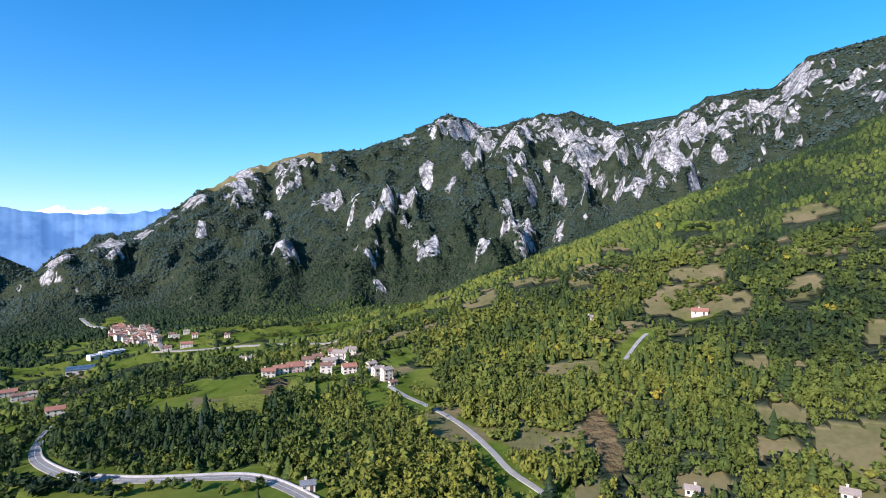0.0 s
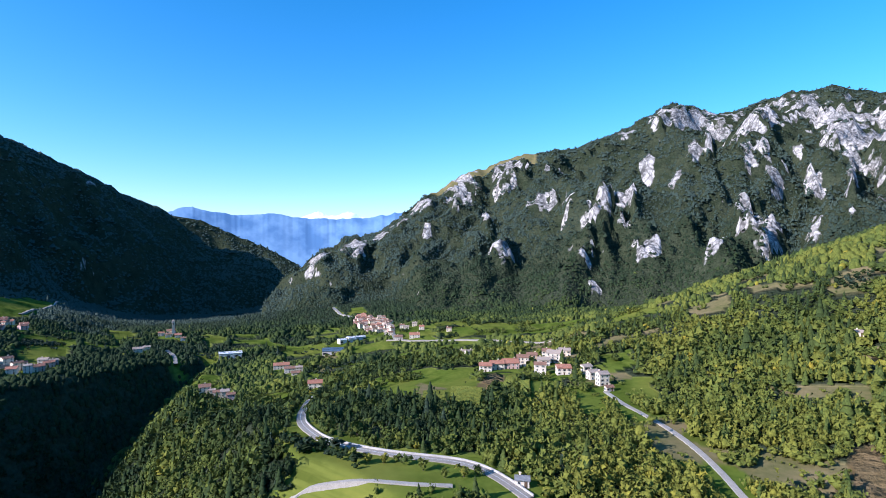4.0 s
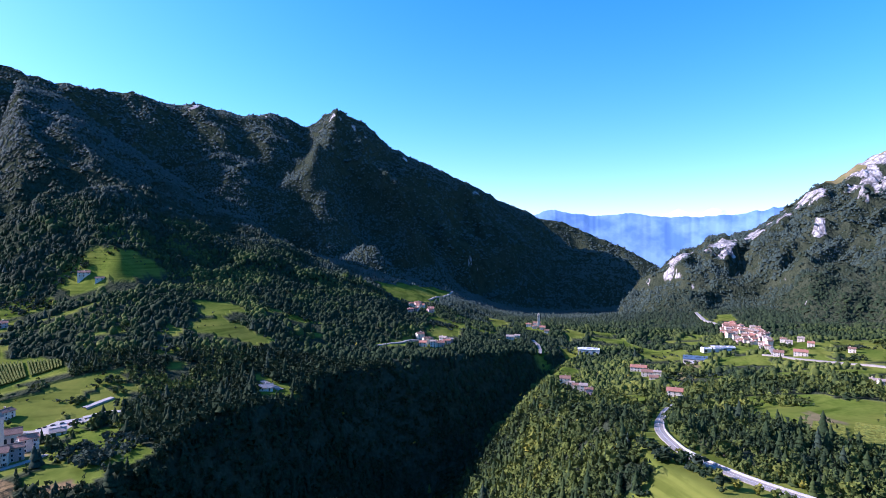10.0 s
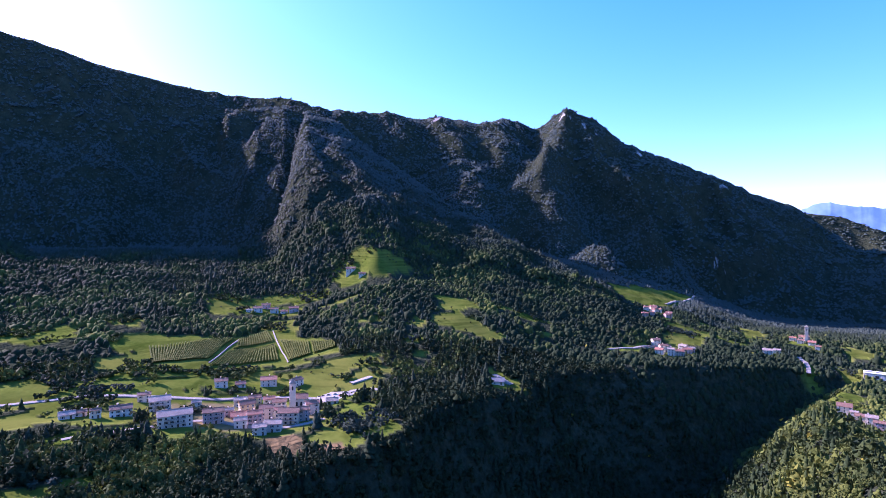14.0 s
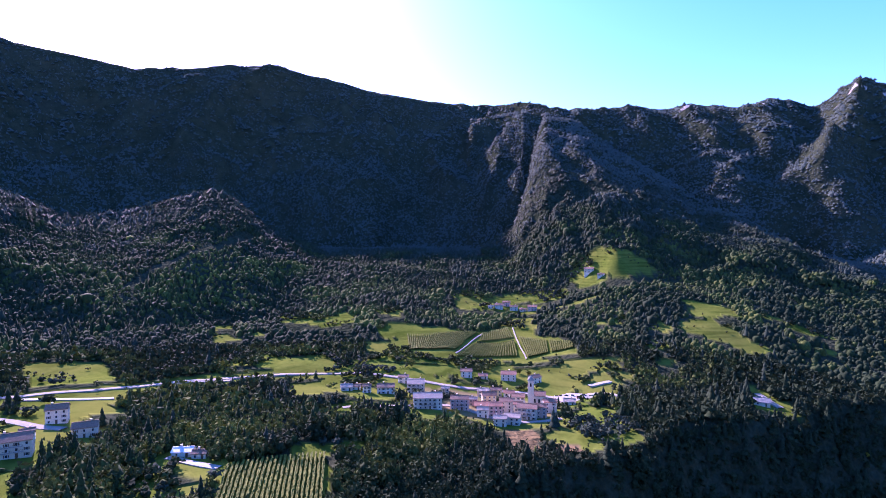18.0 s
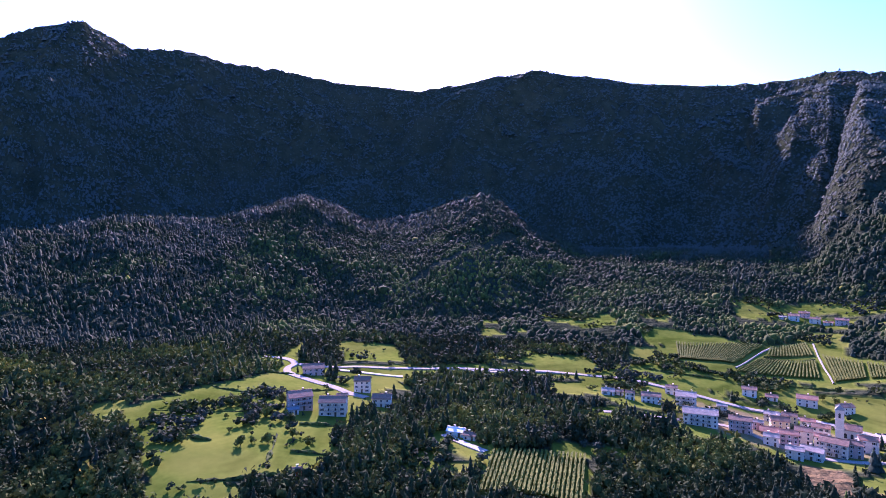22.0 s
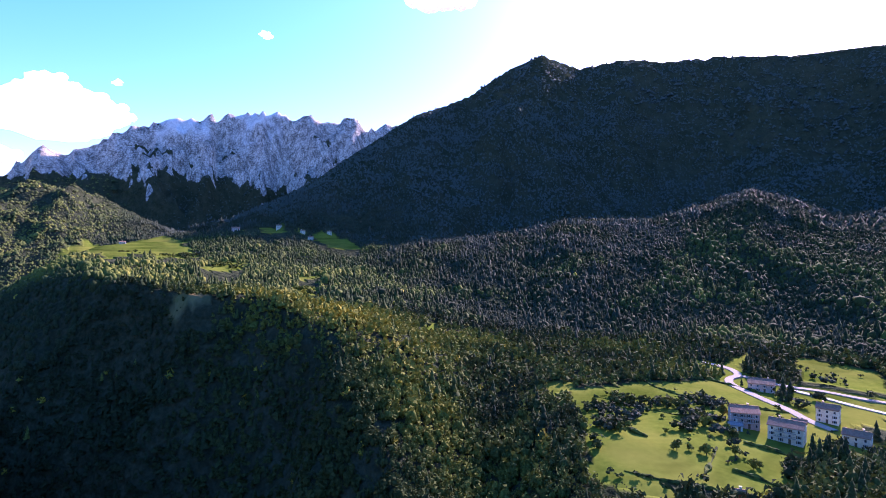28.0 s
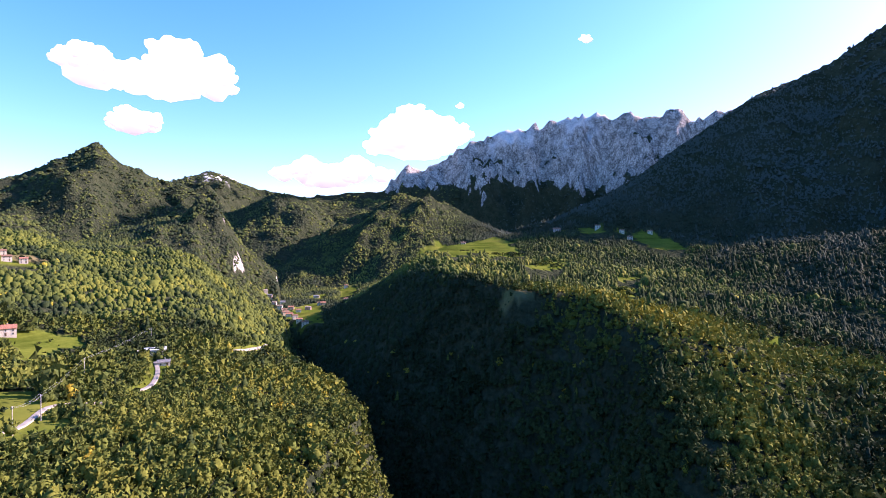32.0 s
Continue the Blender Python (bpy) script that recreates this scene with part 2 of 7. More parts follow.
VALLEY_PROFILES = {
    52: ((100, -120), (220, -97), (320, -105), (600, -128), (1050, -155), (1500, -185), (2200, -240), (2900, -300)),
    60: ((100, -120), (250, -110), (600, -117), (700, -123), (1200, -105), (2200, -110)),
    70: ((100, -120), (300, -128), (500, -116), (700, -108), (1000, -70), (1500, -40)),
    76: ((100, -120), (250, -112), (450, -113), (600, -97), (900, -45), (1500, 0)),
    88: ((100, -120), (230, -104), (330, -109), (440, -112), (600, -86), (780, -44), (1200, 0)),
    100: ((100, -120), (230, -112), (430, -119), (520, -108), (620, -96), (760, -86), (1000, -25), (1400, 0)),
    115: ((100, -120), (230, -112), (330, -104), (440, -107), (580, -93), (800, -62), (1100, -10), (1500, 0)),
    125: ((100, -120), (220, -99), (280, -98), (440, -103), (520, -98), (700, -84), (1000, -35), (1400, 0)),
    140: ((100, -120), (230, -100), (310, -97), (430, -95), (600, -92), (800, -72), (1100, -20), (1500, 0)),
    152: ((100, -118), (220, -92), (350, -90), (450, -91), (600, -86), (800, -68), (1100, -15), (1500, 0)),
    162: ((100, -115), (230, -91), (380, -92), (450, -92), (600, -86), (900, -45), (1200, -10), (1500, 0)),
}
KNOLL_PROFILES = {
    168: ((100, -112), (190, -104), (260, -94), (430, -92), (600, -82), (900, -35), (1300, -5)),
    172: ((100, -130), (230, -122), (330, -112), (430, -94), (600, -80), (900, -35), (1300, -5)),
    176: ((100, -125), (240, -114), (360, -90), (420, -88), (600, -74), (900, -24), (1300, 0)),
    181: ((100, -120), (240, -108), (390, -62), (450, -72), (600, -62), (1000, -6), (1400, 10)),
    188: ((120, -120), (250, -100), (400, -51), (500, -62), (700, -46), (1100, 4), (1500, 30)),
    196: ((140, -120), (300, -85), (450, -39), (600, -44), (800, -20), (1100, 24), (1600, 50)),
    204: ((160, -120), (300, -90), (440, -42), (560, -38), (900, -10), (1200, 22), (1700, 20)),
    212: ((160, -110), (300, -85), (560, -25), (760, -3), (1000, 6), (1400, -40)),
    220: ((120, -108), (250, -90), (320, -96), (600, -104), (800, -110), (1000, -115), (1600, -120)),
    227: ((120, -105), (300, -86), (420, -96), (520, -114), (700, -132), (900, -136), (1300, -122), (2000, -100)),
    233: ((120, -100), (220, -80), (300, -86), (450, -86), (700, -58), (900, -24), (1000, -12), (1120, -45), (1500, -60)),
    230: ((120, -102), (250, -84), (330, -88), (450, -94), (700, -96), (900, -102), (1300, -112), (2000, -100)),
    236: ((120, -99), (220, -80), (320, -84), (480, -83), (700, -46), (900, -10), (1000, -1), (1150, -45), (1600, -50)),
    240: ((120, -98), (220, -80), (330, -80), (500, -80), (800, -30), (1000, -6), (1300, -40), (1600, -40)),
    249: ((120, -95), (220, -78), (330, -73), (500, -70), (800, -15), (1100, 6), (1500, -20), (2000, 20)),
    275: ((100, -95), (250, -70), (500, -40), (1000, 90), (2000, 200)),
}
# The river gorge: bearing, distance, height of its bed.
GORGE = ((228, 1150, -118), (226, 900, -130), (225, 720, -172), (222, 540, -208), (214.5, 400, -232), (208.5, 300, -240), (210.5, 205, -245), (208, 110, -245), (140, 60, -245), (95, 80, -245),
         (80, 215, -242), (69.5, 330, -240), (62, 455, -236), (55, 560, -206), (49.5, 680, -176), (45.5, 800, -162))
# Ridges: bearing, elevation of the crest in degrees, distance of the crest, distance of the foot.
NORTH_RIDGE = ((40.5, -5.5, 1500, 1350), (38.2, -3.3, 1700, 1320), (35.4, -1.1, 1800, 1280), (32.1, .5, 1900, 1220), (28.8, 1.5, 2000, 1180), (26.5, 3.3, 2100, 1140),
               (24.5, 4.9, 2150, 1100), (19.6, 7.6, 2250, 1080), (13.9, 9.4, 2350, 1050), (8.5, 9.8, 2350, 1050), (6.4, 10.6, 2250, 1040),
               (3.8, 11.5, 2500, 1030), (-1, 13.6, 2700, 1020), (-4.5, 12, 2800, 1020), (-8.6, 12.9, 2900, 1050), (-13.2, 13.5, 3000, 1100),
               (-17.6, 11.8, 3100, 1200), (-23.3, 12.4, 3100, 1300), (-25.8, 13.8, 3000, 1350), (-31.3, 14, 2900, 1400), (-33.8, 16.1, 2800, 1400))
NORTH_EAST_RIDGE = ((-30, 10, 2700, 1500), (-33.8, 16.1, 2800, 1400), (-39.1, 16.6, 2600, 1400), (-60, 15, 2400, 1500), (-90, 9, 2400, 1500))
WEST_RIDGE = ((104, 13, 2100, 1400), (95.4, 14.1, 2147, 1380), (91.6, 13.5, 2201, 1392), (88.3, 13.7, 2250, 1404), (84.8, 13, 2304, 1417), (82.5, 13.4, 2355, 1426),
              (78.9, 12.5, 2435, 1439), (76, 13.1, 2500, 1450), (72.7, 12, 2555, 1497), (69.8, 13.7, 2605, 1539), (67.1, 12.7, 2672, 1577), (63.7, 10, 2757, 1626),
              (60.4, 8.6, 2840, 1674), (55.5, 6.4, 3018, 1824), (52, 4.6, 3150, 1936), (49.2, 3.4, 3243, 2035), (47, 1.2, 3300, 2120), (45.2, -.3, 3346, 2173), (41.9, -.4, 3400, 2382),
              (40, -1.2, 3450, 2450), (38.2, -3.3, 3480, 2520), (36.2, -4.8, 3498, 2595))
SPUR = ((103, -.2, 1100, 760), (99.6, 2, 1250, 770), (98.2, 6.5, 1450, 770), (97.4, 10.5, 1680, 770), (96.4, 13.7, 1850, 770), (93.3, 12.6, 1800, 770), (89.4, 9.5, 1650, 750),
        (81.3, 3.9, 1400, 730), (73.6, -.2, 1150, 690), (66, -4.3, 950, 660), (62, -7.7, 850, 640), (60, -10.4, 780, 640))
SOUTH_RIDGE = ((90, 8, 2000, 1500), (95, 13.6, 2050, 1490), (98.1, 14.8, 2180, 1530), (101.4, 14.4, 2380, 1530), (107.2, 14.75, 2430, 1520), (114.3, 15.7, 2430, 1520), (119, 16.75, 2430, 1540), (124.3, 17.6, 2410, 1570),
               (128.2, 17.2, 2370, 1570), (131.5, 16.6, 2370, 1570), (137, 15.9, 2430, 1580), (144.3, 16.4, 2430, 1580), (151.3, 17.3, 2370, 1520), (155.8, 17.4, 2300, 1470), (159, 18, 2240, 1420), (163.7, 17.5, 2180, 1340),
               (167.3, 19, 2110, 1280), (170.8, 17.9, 2110, 1260), (175, 15.3, 1980, 1200), (180.3, 13.6, 1860, 1100), (183.8, 11.5, 1730, 1070), (190.8, 6.7, 1530, 1010), (198.4, 2.8, 1450, 1050), (203, 1.2, 1400, 1150))
FOOTHILLS = ((108, -.6, 1150, 760), (118.6, -.9, 1150, 720), (125.6, 2.6, 1180, 660), (127.8, 4.6, 1180, 650), (130.1, 5.5, 1180, 640), (133, 4.6, 1180, 640), (137.7, 3, 1200, 640), (141.9, 3, 1200, 640),
             (145, 4.2, 1180, 640), (148.4, 5.3, 1150, 640), (152, 4, 1150, 620), (156, 2.8, 1100, 600), (163.9, 2.6, 1050, 590), (170.8, 1.3, 1000, 580), (177, .6, 1000, 600), (184, -.2, 1000, 640), (192, -.3, 1050, 700), (202, -.4, 1150, 800))
DOLOMITES = ((218, 3, 4300, 3650), (215.9, 6.2, 4300, 3650), (214.1, 8, 4350, 3650), (211.7, 8, 4350, 3650), (210, 8.9, 4350, 3650), (207.6, 10.6, 4350, 3650), (204.6, 11.4, 4350, 3650), (200, 12.4, 4350, 3650),
             (196.6, 12.9, 4350, 3650), (192.2, 12.8, 4300, 3650), (187, 12.4, 4300, 3650), (182.2, 12.2, 4300, 3650), (170, 11, 4300, 3650))
MIDDLE_HILL = ((228.5, -3.5, 1900, 1500), (226.7, -1.4, 2050, 1500), (223.4, .9, 2150, 1500), (218.8, 3.9, 2200, 1450), (214.1, 5.2, 2200, 1450), (210, 4.5, 2200, 1450), (206.4, 2.4, 2100, 1500), (200, -1, 2000, 1500))
SNOW_HILLS = ((270, 5, 3600, 2400), (249.4, 5.3, 3600, 2400), (247.2, 6.4, 3600, 2400), (242.8, 9.1, 3600, 2300), (241.1, 7.6, 3600, 2300), (237, 5.9, 3900, 2400), (233.5, 7.2, 4200, 2500), (229.9, 5.9, 4200, 2600),
              (225.6, 4.9, 4300, 2800), (221.1, 5.3, 4400, 3000), (216, 5.6, 4400, 3000))
GREEN_HILL = ((236, 1, 2700, 1900), (230.5, 3.7, 2700, 1850), (227.3, 5.4, 2700, 1850), (224, 4.9, 2650, 1900), (221.7, 2.6, 2600, 1950), (219, -1, 2500, 2000))
CLIFF_KNOLL = ((250, -1, 1500, 1100), (245.7, -.2, 1500, 1080), (241.5, 1.3, 1500, 1080), (237.5, 2.7, 1450, 1080), (234.6, 3, 1400, 1060), (232, 1.8, 1380, 1100), (229.6, -.8, 1350, 1150), (227.2, -3.2, 1350, 1200))
EAST_SLOPE = ((275, 6, 1300, 800), (249.4, 2.3, 1200, 820), (247.2, 1.9, 1180, 830), (245.3, .3, 1100, 850), (243, -2, 1050, 900))
FAR_RANGE = ((62, 2, 4650, 4100), (49.3, 3.2, 4650, 4000), (47.6, 3.8, 4650, 4000), (43, 3, 4650, 4000), (39.5, 3.3, 4650, 4000), (36, 2.75, 4650, 4000), (30.6, 2.85, 4650, 4000), (26.5, 3.6, 4650, 4000), (15, 3, 4650, 4000))
SNOW_RANGE = ((29, 2.0), (30, 2.75), (31, 3.1), (32.2, 3.6), (33, 3.2), (34.3, 3.15), (35.2, 3.5), (36.2, 3.1), (38, 2.5), (39, 2.0))
GAP_RIDGE = ((54, 3.2, 4100, 3700), (48.7, 2.9, 4100, 3700), (45.9, 2.4, 4100, 3700), (43, 1, 4050, 3700), (40.1, -.2, 4000, 3700), (37, -2, 3950, 3700))


def near_az(az, mid):
    """az brought to within half a turn of mid."""
    return (az - mid + 180) % 360 - 180 + mid


# Crags: bearing and distance of the middle, half width in degrees, half length up the slope.
CRAGS_NORTH_HIGH = ((-0.1, 2340, 2.0, 160), (3.7, 2290, 1.0, 100), (-4.6, 2590, 2.2, 160), (-7.9, 2200, 1.2, 300), (-6.8, 1900, 1.6, 90), (-11.8, 2380, 1.7, 190), (-14.2, 2170, 1.9, 300),
                    (-17.8, 2310, 1.8, 380), (-15.9, 1940, 3.4, 260), (-18.7, 1560, 2.6, 80), (-23.8, 2240, 3.5, 480), (-22.6, 1710, 2.4, 150), (-27.3, 2180, 2.1, 330), (-7.3, 1710, 1.5, 100),
                    (-8.9, 1590, 1.1, 60), (-2.4, 1610, 0.7, 50), (-3.8, 1760, 0.6, 150), (-14.6, 1570, 0.4, 180))
CRAGS_NORTH_LOW = ((1.6, 1630, 0.9, 45), (-1.0, 1540, 0.7, 40), (4.0, 1440, 1.2, 130), (6.2, 1390, 1.6, 60), (1.6, 1230, 2.0, 50), (7.5, 1210, 1.3, 35), (6.6, 1120, 0.8, 35), (-7.9, 1340, 1.9, 130),
                   (-4.6, 1160, 1.1, 60), (-12.0, 1420, 0.6, 80), (-12.3, 1640, 0.9, 60), (-14.6, 1390, 0.6, 45), (15.3, 1980, 2.0, 220), (20.5, 1890, 2.0, 190), (19.9, 2190, 1.7, 40), (24.5, 1840, 1.4, 120),
                   (16.1, 1350, 1.3, 90), (11.7, 1620, 1.7, 60), (9.0, 1480, 0.8, 50))
CRAGS_NORTH_END = ((31.5, 1610, 2.0, 110), (35.1, 1610, 1.8, 140), (28.9, 1700, 1.2, 80), (27.0, 1750, 1.1, 100), (11.4, 1860, 0.4, 40), (17.6, 1630, 0.8, 80), (-6.8, 1430, 0.8, 30), (23.9, 1570, 0.8, 30))
CRAGS_WEST = ((83.0, 2190, 0.7, 60), (76.2, 2320, 0.8, 60), (65.6, 2520, 0.4, 70), (62.7, 2580, 0.4, 90), (55.1, 2800, 0.5, 60))
CRAGS = (*CRAGS_NORTH_HIGH, *CRAGS_NORTH_LOW, *CRAGS_NORTH_END, *CRAGS_WEST)
# Ribs that run down the mountain faces: bearings and distances along the back, half width and height in metres.
RIBS = ((((69.3, 2360), (66.4, 1980), (63.3, 1820), (60.4, 1720)), 150, 80), (((69.3, 2360), (70.5, 1970), (72.1, 1730)), 120, 70), (((70.5, 1760), (69.5, 1650), (65.6, 1470)), 100, 60),
        (((65.6, 2470), (61.5, 2200), (58.0, 2000)), 110, 55), (((56.3, 2450), (53.9, 2350), (51.5, 2240)), 100, 60), (((83.0, 2200), (80.5, 1950)), 90, 45),
        (((123.3, 2380), (128.7, 2190), (132.5, 1950)), 110, 60), (((131.4, 2260), (136.5, 2150)), 60, 35), (((167.5, 2050), (170.1, 1830), (172.6, 1560)), 130, 60),
        (((158.2, 2150), (160.4, 1740)), 110, 52), (((117.5, 2270), (117.8, 2000)), 60, 35), (((161.5, 1330), (164.0, 1150)), 70, 45),
        (((233.8, 1330), (232.6, 1260), (230.6, 1160)), 70, 45), (((215.0, 2040), (217.0, 1870), (219.0, 1650)), 120, 50), (((211.6, 2020), (213.0, 1850)), 85, 38), (((220.0, 2050), (222.0, 1850)), 100, 42),
        (((226.2, 2500), (224.5, 2300)), 140, 45), (((240.8, 3150), (237.5, 2850), (235.0, 2600)), 220, 75), (((246.0, 3150), (245.0, 2800)), 180, 60), (((236.0, 3400), (233.0, 3050)), 200, 60))


def crag_share(az, r):
    """How far within a crag a place lies, 0 to 1, and how far the crag stands out there in metres."""
    share, proud = np.zeros(np.shape(r)), np.zeros(np.shape(r))
    torn = 1.5 * (fractal(az, r / 110, 0.75, 4, 19, True) - 0.62) + 0.9 * (fractal(az, r / 60, 0.3, 2, 29) - 0.5)
    for a, rc, w, half in CRAGS:
        f = np.clip(1 + torn - ((near_az(az, a) - a) / w) ** 2 - ((r - rc) / half) ** 2, 0, 1)
        f = f * np.clip(2.2 - 1.1 * abs(near_az(az, a) - a) / w, 0, 1) * np.clip(2.2 - 1.1 * abs(r - rc) / half, 0, 1)
        share = np.maximum(share, f)
        proud = np.maximum(proud, min(45, max(12, 0.3 * half)) * np.sqrt(f))
    return share, proud


def rib_height(x, y):
    """Height of the ribs over the face that they run down."""
    total = np.zeros(np.shape(x))
    for line, width, height in RIBS:
        pts = [(-r * math.sin(radians(a)), r * math.cos(radians(a))) for a, r in line]
        best = np.full(np.shape(x), 1e9)
        for (ax, ay), (bx, by) in zip(pts, pts[1:]):
            t = np.clip(((x - ax) * (bx - ax) + (y - ay) * (by - ay)) / ((bx - ax) ** 2 + (by - ay) ** 2), 0, 1)
            best = np.minimum(best, np.hypot(x - ax - t * (bx - ax), y - ay - t * (by - ay)))
        total = np.maximum(total, height * np.clip(1 - best / width, 0, 1) ** 1.3)
    return total


def profile_table():
    """The profiles, drawn out on an even grid of bearings and of the distance's logarithm."""
    stations = sorted((a % 360, p) for part_ in (HILL_PROFILES, VALLEY_PROFILES, KNOLL_PROFILES) for a, p in part_.items())
    lr = np.linspace(math.log(R0), math.log(R1), 240)
    table = np.array([np.interp(np.exp(lr), *zip(*p)) for _, p in stations])
    az = np.array([a for a, _ in stations])
    az3, t3 = np.concatenate([az - 360, az, az + 360]), np.concatenate([table] * 3)
    grid = np.arange(0, 360, 0.5)
    out = np.stack([np.interp(grid, az3, t3[:, k]) for k in range(len(lr))], 1)
    w = np.exp(-0.5 * (np.arange(-12, 13) / 5.0) ** 2)
    out = sum(wk * np.roll(out, k, 0) for wk, k in zip(w / w.sum(), range(-12, 13)))
    v = np.exp(-0.5 * (np.arange(-4, 5) / 1.6) ** 2)
    pad = np.pad(out, ((0, 0), (4, 4)), "edge")
    out = sum(vk * pad[:, k:k + len(lr)] for k, vk in enumerate(v / v.sum()))
    return lr, out


PROFILE_LR, PROFILE_Z = profile_table()


def valley_height(az, r):
    a, b = (az % 360) / 0.5, (np.log(np.clip(r, R0, R1)) - PROFILE_LR[0]) / (PROFILE_LR[1] - PROFILE_LR[0])
    i, j = np.floor(a).astype(int) % 720, np.clip(np.floor(b).astype(int), 0, 238)
    fa, fb = a - np.floor(a), np.clip(b - j, 0, 1)
    z = PROFILE_Z
    return (z[i, j] * (1 - fb) + z[i, j + 1] * fb) * (1 - fa) + (z[(i + 1) % 720, j] * (1 - fb) + z[(i + 1) % 720, j + 1] * fb) * fa


def gorge_depth(x, y):
    """Distance to the river's line, the height of its bed there, and whether a place lies on its right bank."""
    pts = [(-r * math.sin(radians(a)), r * math.cos(radians(a)), z) for a, r, z in GORGE]
    best, bed, right = np.full(np.shape(x), 1e9), np.zeros(np.shape(x)), np.zeros(np.shape(x), bool)
    for (ax, ay, az_), (bx, by, bz) in zip(pts, pts[1:]):
        t = np.clip(((x - ax) * (bx - ax) + (y - ay) * (by - ay)) / ((bx - ax) ** 2 + (by - ay) ** 2), 0, 1)
        d = np.hypot(x - ax - t * (bx - ax), y - ay - t * (by - ay))
        near = d < best
        best, bed = np.where(near, d, best), np.where(near, az_ + t * (bz - az_), bed)
        right = np.where(near, (bx - ax) * (y - ay) - (by - ay) * (x - ax) < 0, right)
    return best, bed, right


def ridge_height(az, r, x, y, crest, power, back, spurs, spur_size, seed, rough, jag):
    """A range with its crest and foot; spurs and gullies run down its face. Returns height and how far up the face a place lies."""
    mid = 0.5 * (crest[0][0] + crest[-1][0])
    rows = sorted(crest)
    a = near_az(az, mid)
    ca = [c[0] for c in rows]
    rc, rf = np.interp(a, ca, [c[2] for c in rows]), np.interp(a, ca, [c[3] for c in rows])
    zc = np.interp(a, ca, [c[2] * math.tan(radians(c[1])) for c in rows])
    rf = rf * (1 + 0.16 * (fractal(a, 0.3 + 0 * a, 5.0, 3, seed + 6) - 0.5))
    zc = zc + jag * (fractal(a, 0.7 + 0 * a, 1.6, 4, seed + 8, True) - 0.6)
    zf = valley_height(az, rf) - 12
    u = np.clip((r - rf) / (rc - rf), 0, 1.0)
    lean = a + 1.6 * spur_size * (fractal(x, y, 0.22 * crest[0][2], 3, seed + 3) - 0.5)
    n = fractal(lean, (1.2 if spurs < 1.2 else 0.5) * u * spur_size, spur_size, 4 if spurs < 1.2 else 2, seed, True) - 0.5
    z = zf + (zc - zf) * u ** (power * np.exp(-spurs * n))
    z = z + rough * (zc - zf) * 0.5 * np.clip(4 * u * (1 - u), 0, 1) * (fractal(x, y, 260, 5, seed + 9, True) - 0.55)
    z = z + rough * 40 * (fractal(x, y, 60, 3, seed + 21, True) - 0.45) * u
    crag = np.clip((fractal(x, y, 190, 4, seed + 33, True) - 0.6) / 0.12, 0, 1)
    z = z + rough * 110 * crag * crag * (3 - 2 * crag) * np.clip(3 * u, 0, 1) * np.clip(6 - 6 * u, 0, 1)
    z = np.where(r > rc, zc - (r - rc) * back, z)
    z = np.where(r < rf, -9999.0, z)
    edge = np.minimum(a - ca[0], ca[-1] - a)
    return np.where(edge < 0, z + 160 * edge, z), u


# crest, steepness, fall behind, spurs, their width in degrees, seed, roughness, jaggedness of the crest in metres
RANGES = ((NORTH_RIDGE, 1.12, 0.5, 0.9, 7.0, 11, 0.30, 25), (NORTH_EAST_RIDGE, 1.2, 0.5, 0.8, 8.0, 12, 0.3, 20), (WEST_RIDGE, 1.1, 0.6, 1.5, 10.0, 23, 0.12, 30), (SPUR, 0.95, 0.5, 0.32, 6.0, 31, 0.10, 0),
          (SOUTH_RIDGE, 1.1, 0.5, 0.6, 9.0, 41, 0.12, 10), (FOOTHILLS, 0.95, 0.35, 0.35, 8.0, 51, 0.06, 6), (DOLOMITES, 1.3, 0.8, 1.0, 3.0, 61, 0.45, 170), (MIDDLE_HILL, 0.9, 0.4, 0.5, 5.0, 71, 0.12, 12),
          (SNOW_HILLS, 1.0, 0.5, 0.9, 5.0, 81, 0.25, 40), (GREEN_HILL, 0.9, 0.4, 0.5, 4.0, 91, 0.12, 15), (CLIFF_KNOLL, 0.7, 0.5, 0.5, 4.0, 101, 0.14, 15), (EAST_SLOPE, 1.0, 0.4, 0.3, 6.0, 111, 0.08, 5),
          (GAP_RIDGE, 0.8, 0.5, 0.5, 3.0, 131, 0.12, 15))


# The skyline by bearing, above which no rib or crag rises.
CREST_LINE = tuple(zip(*sorted([c[:2] for c in NORTH_RIDGE] + [(a, e) for a, e, *_ in WEST_RIDGE if a < 95] + [(a, e) for a, e, *_ in SOUTH_RIDGE if a > 96] + [(-39.1, 16.6), (-60, 15), (204, 20), (260, 20)])))


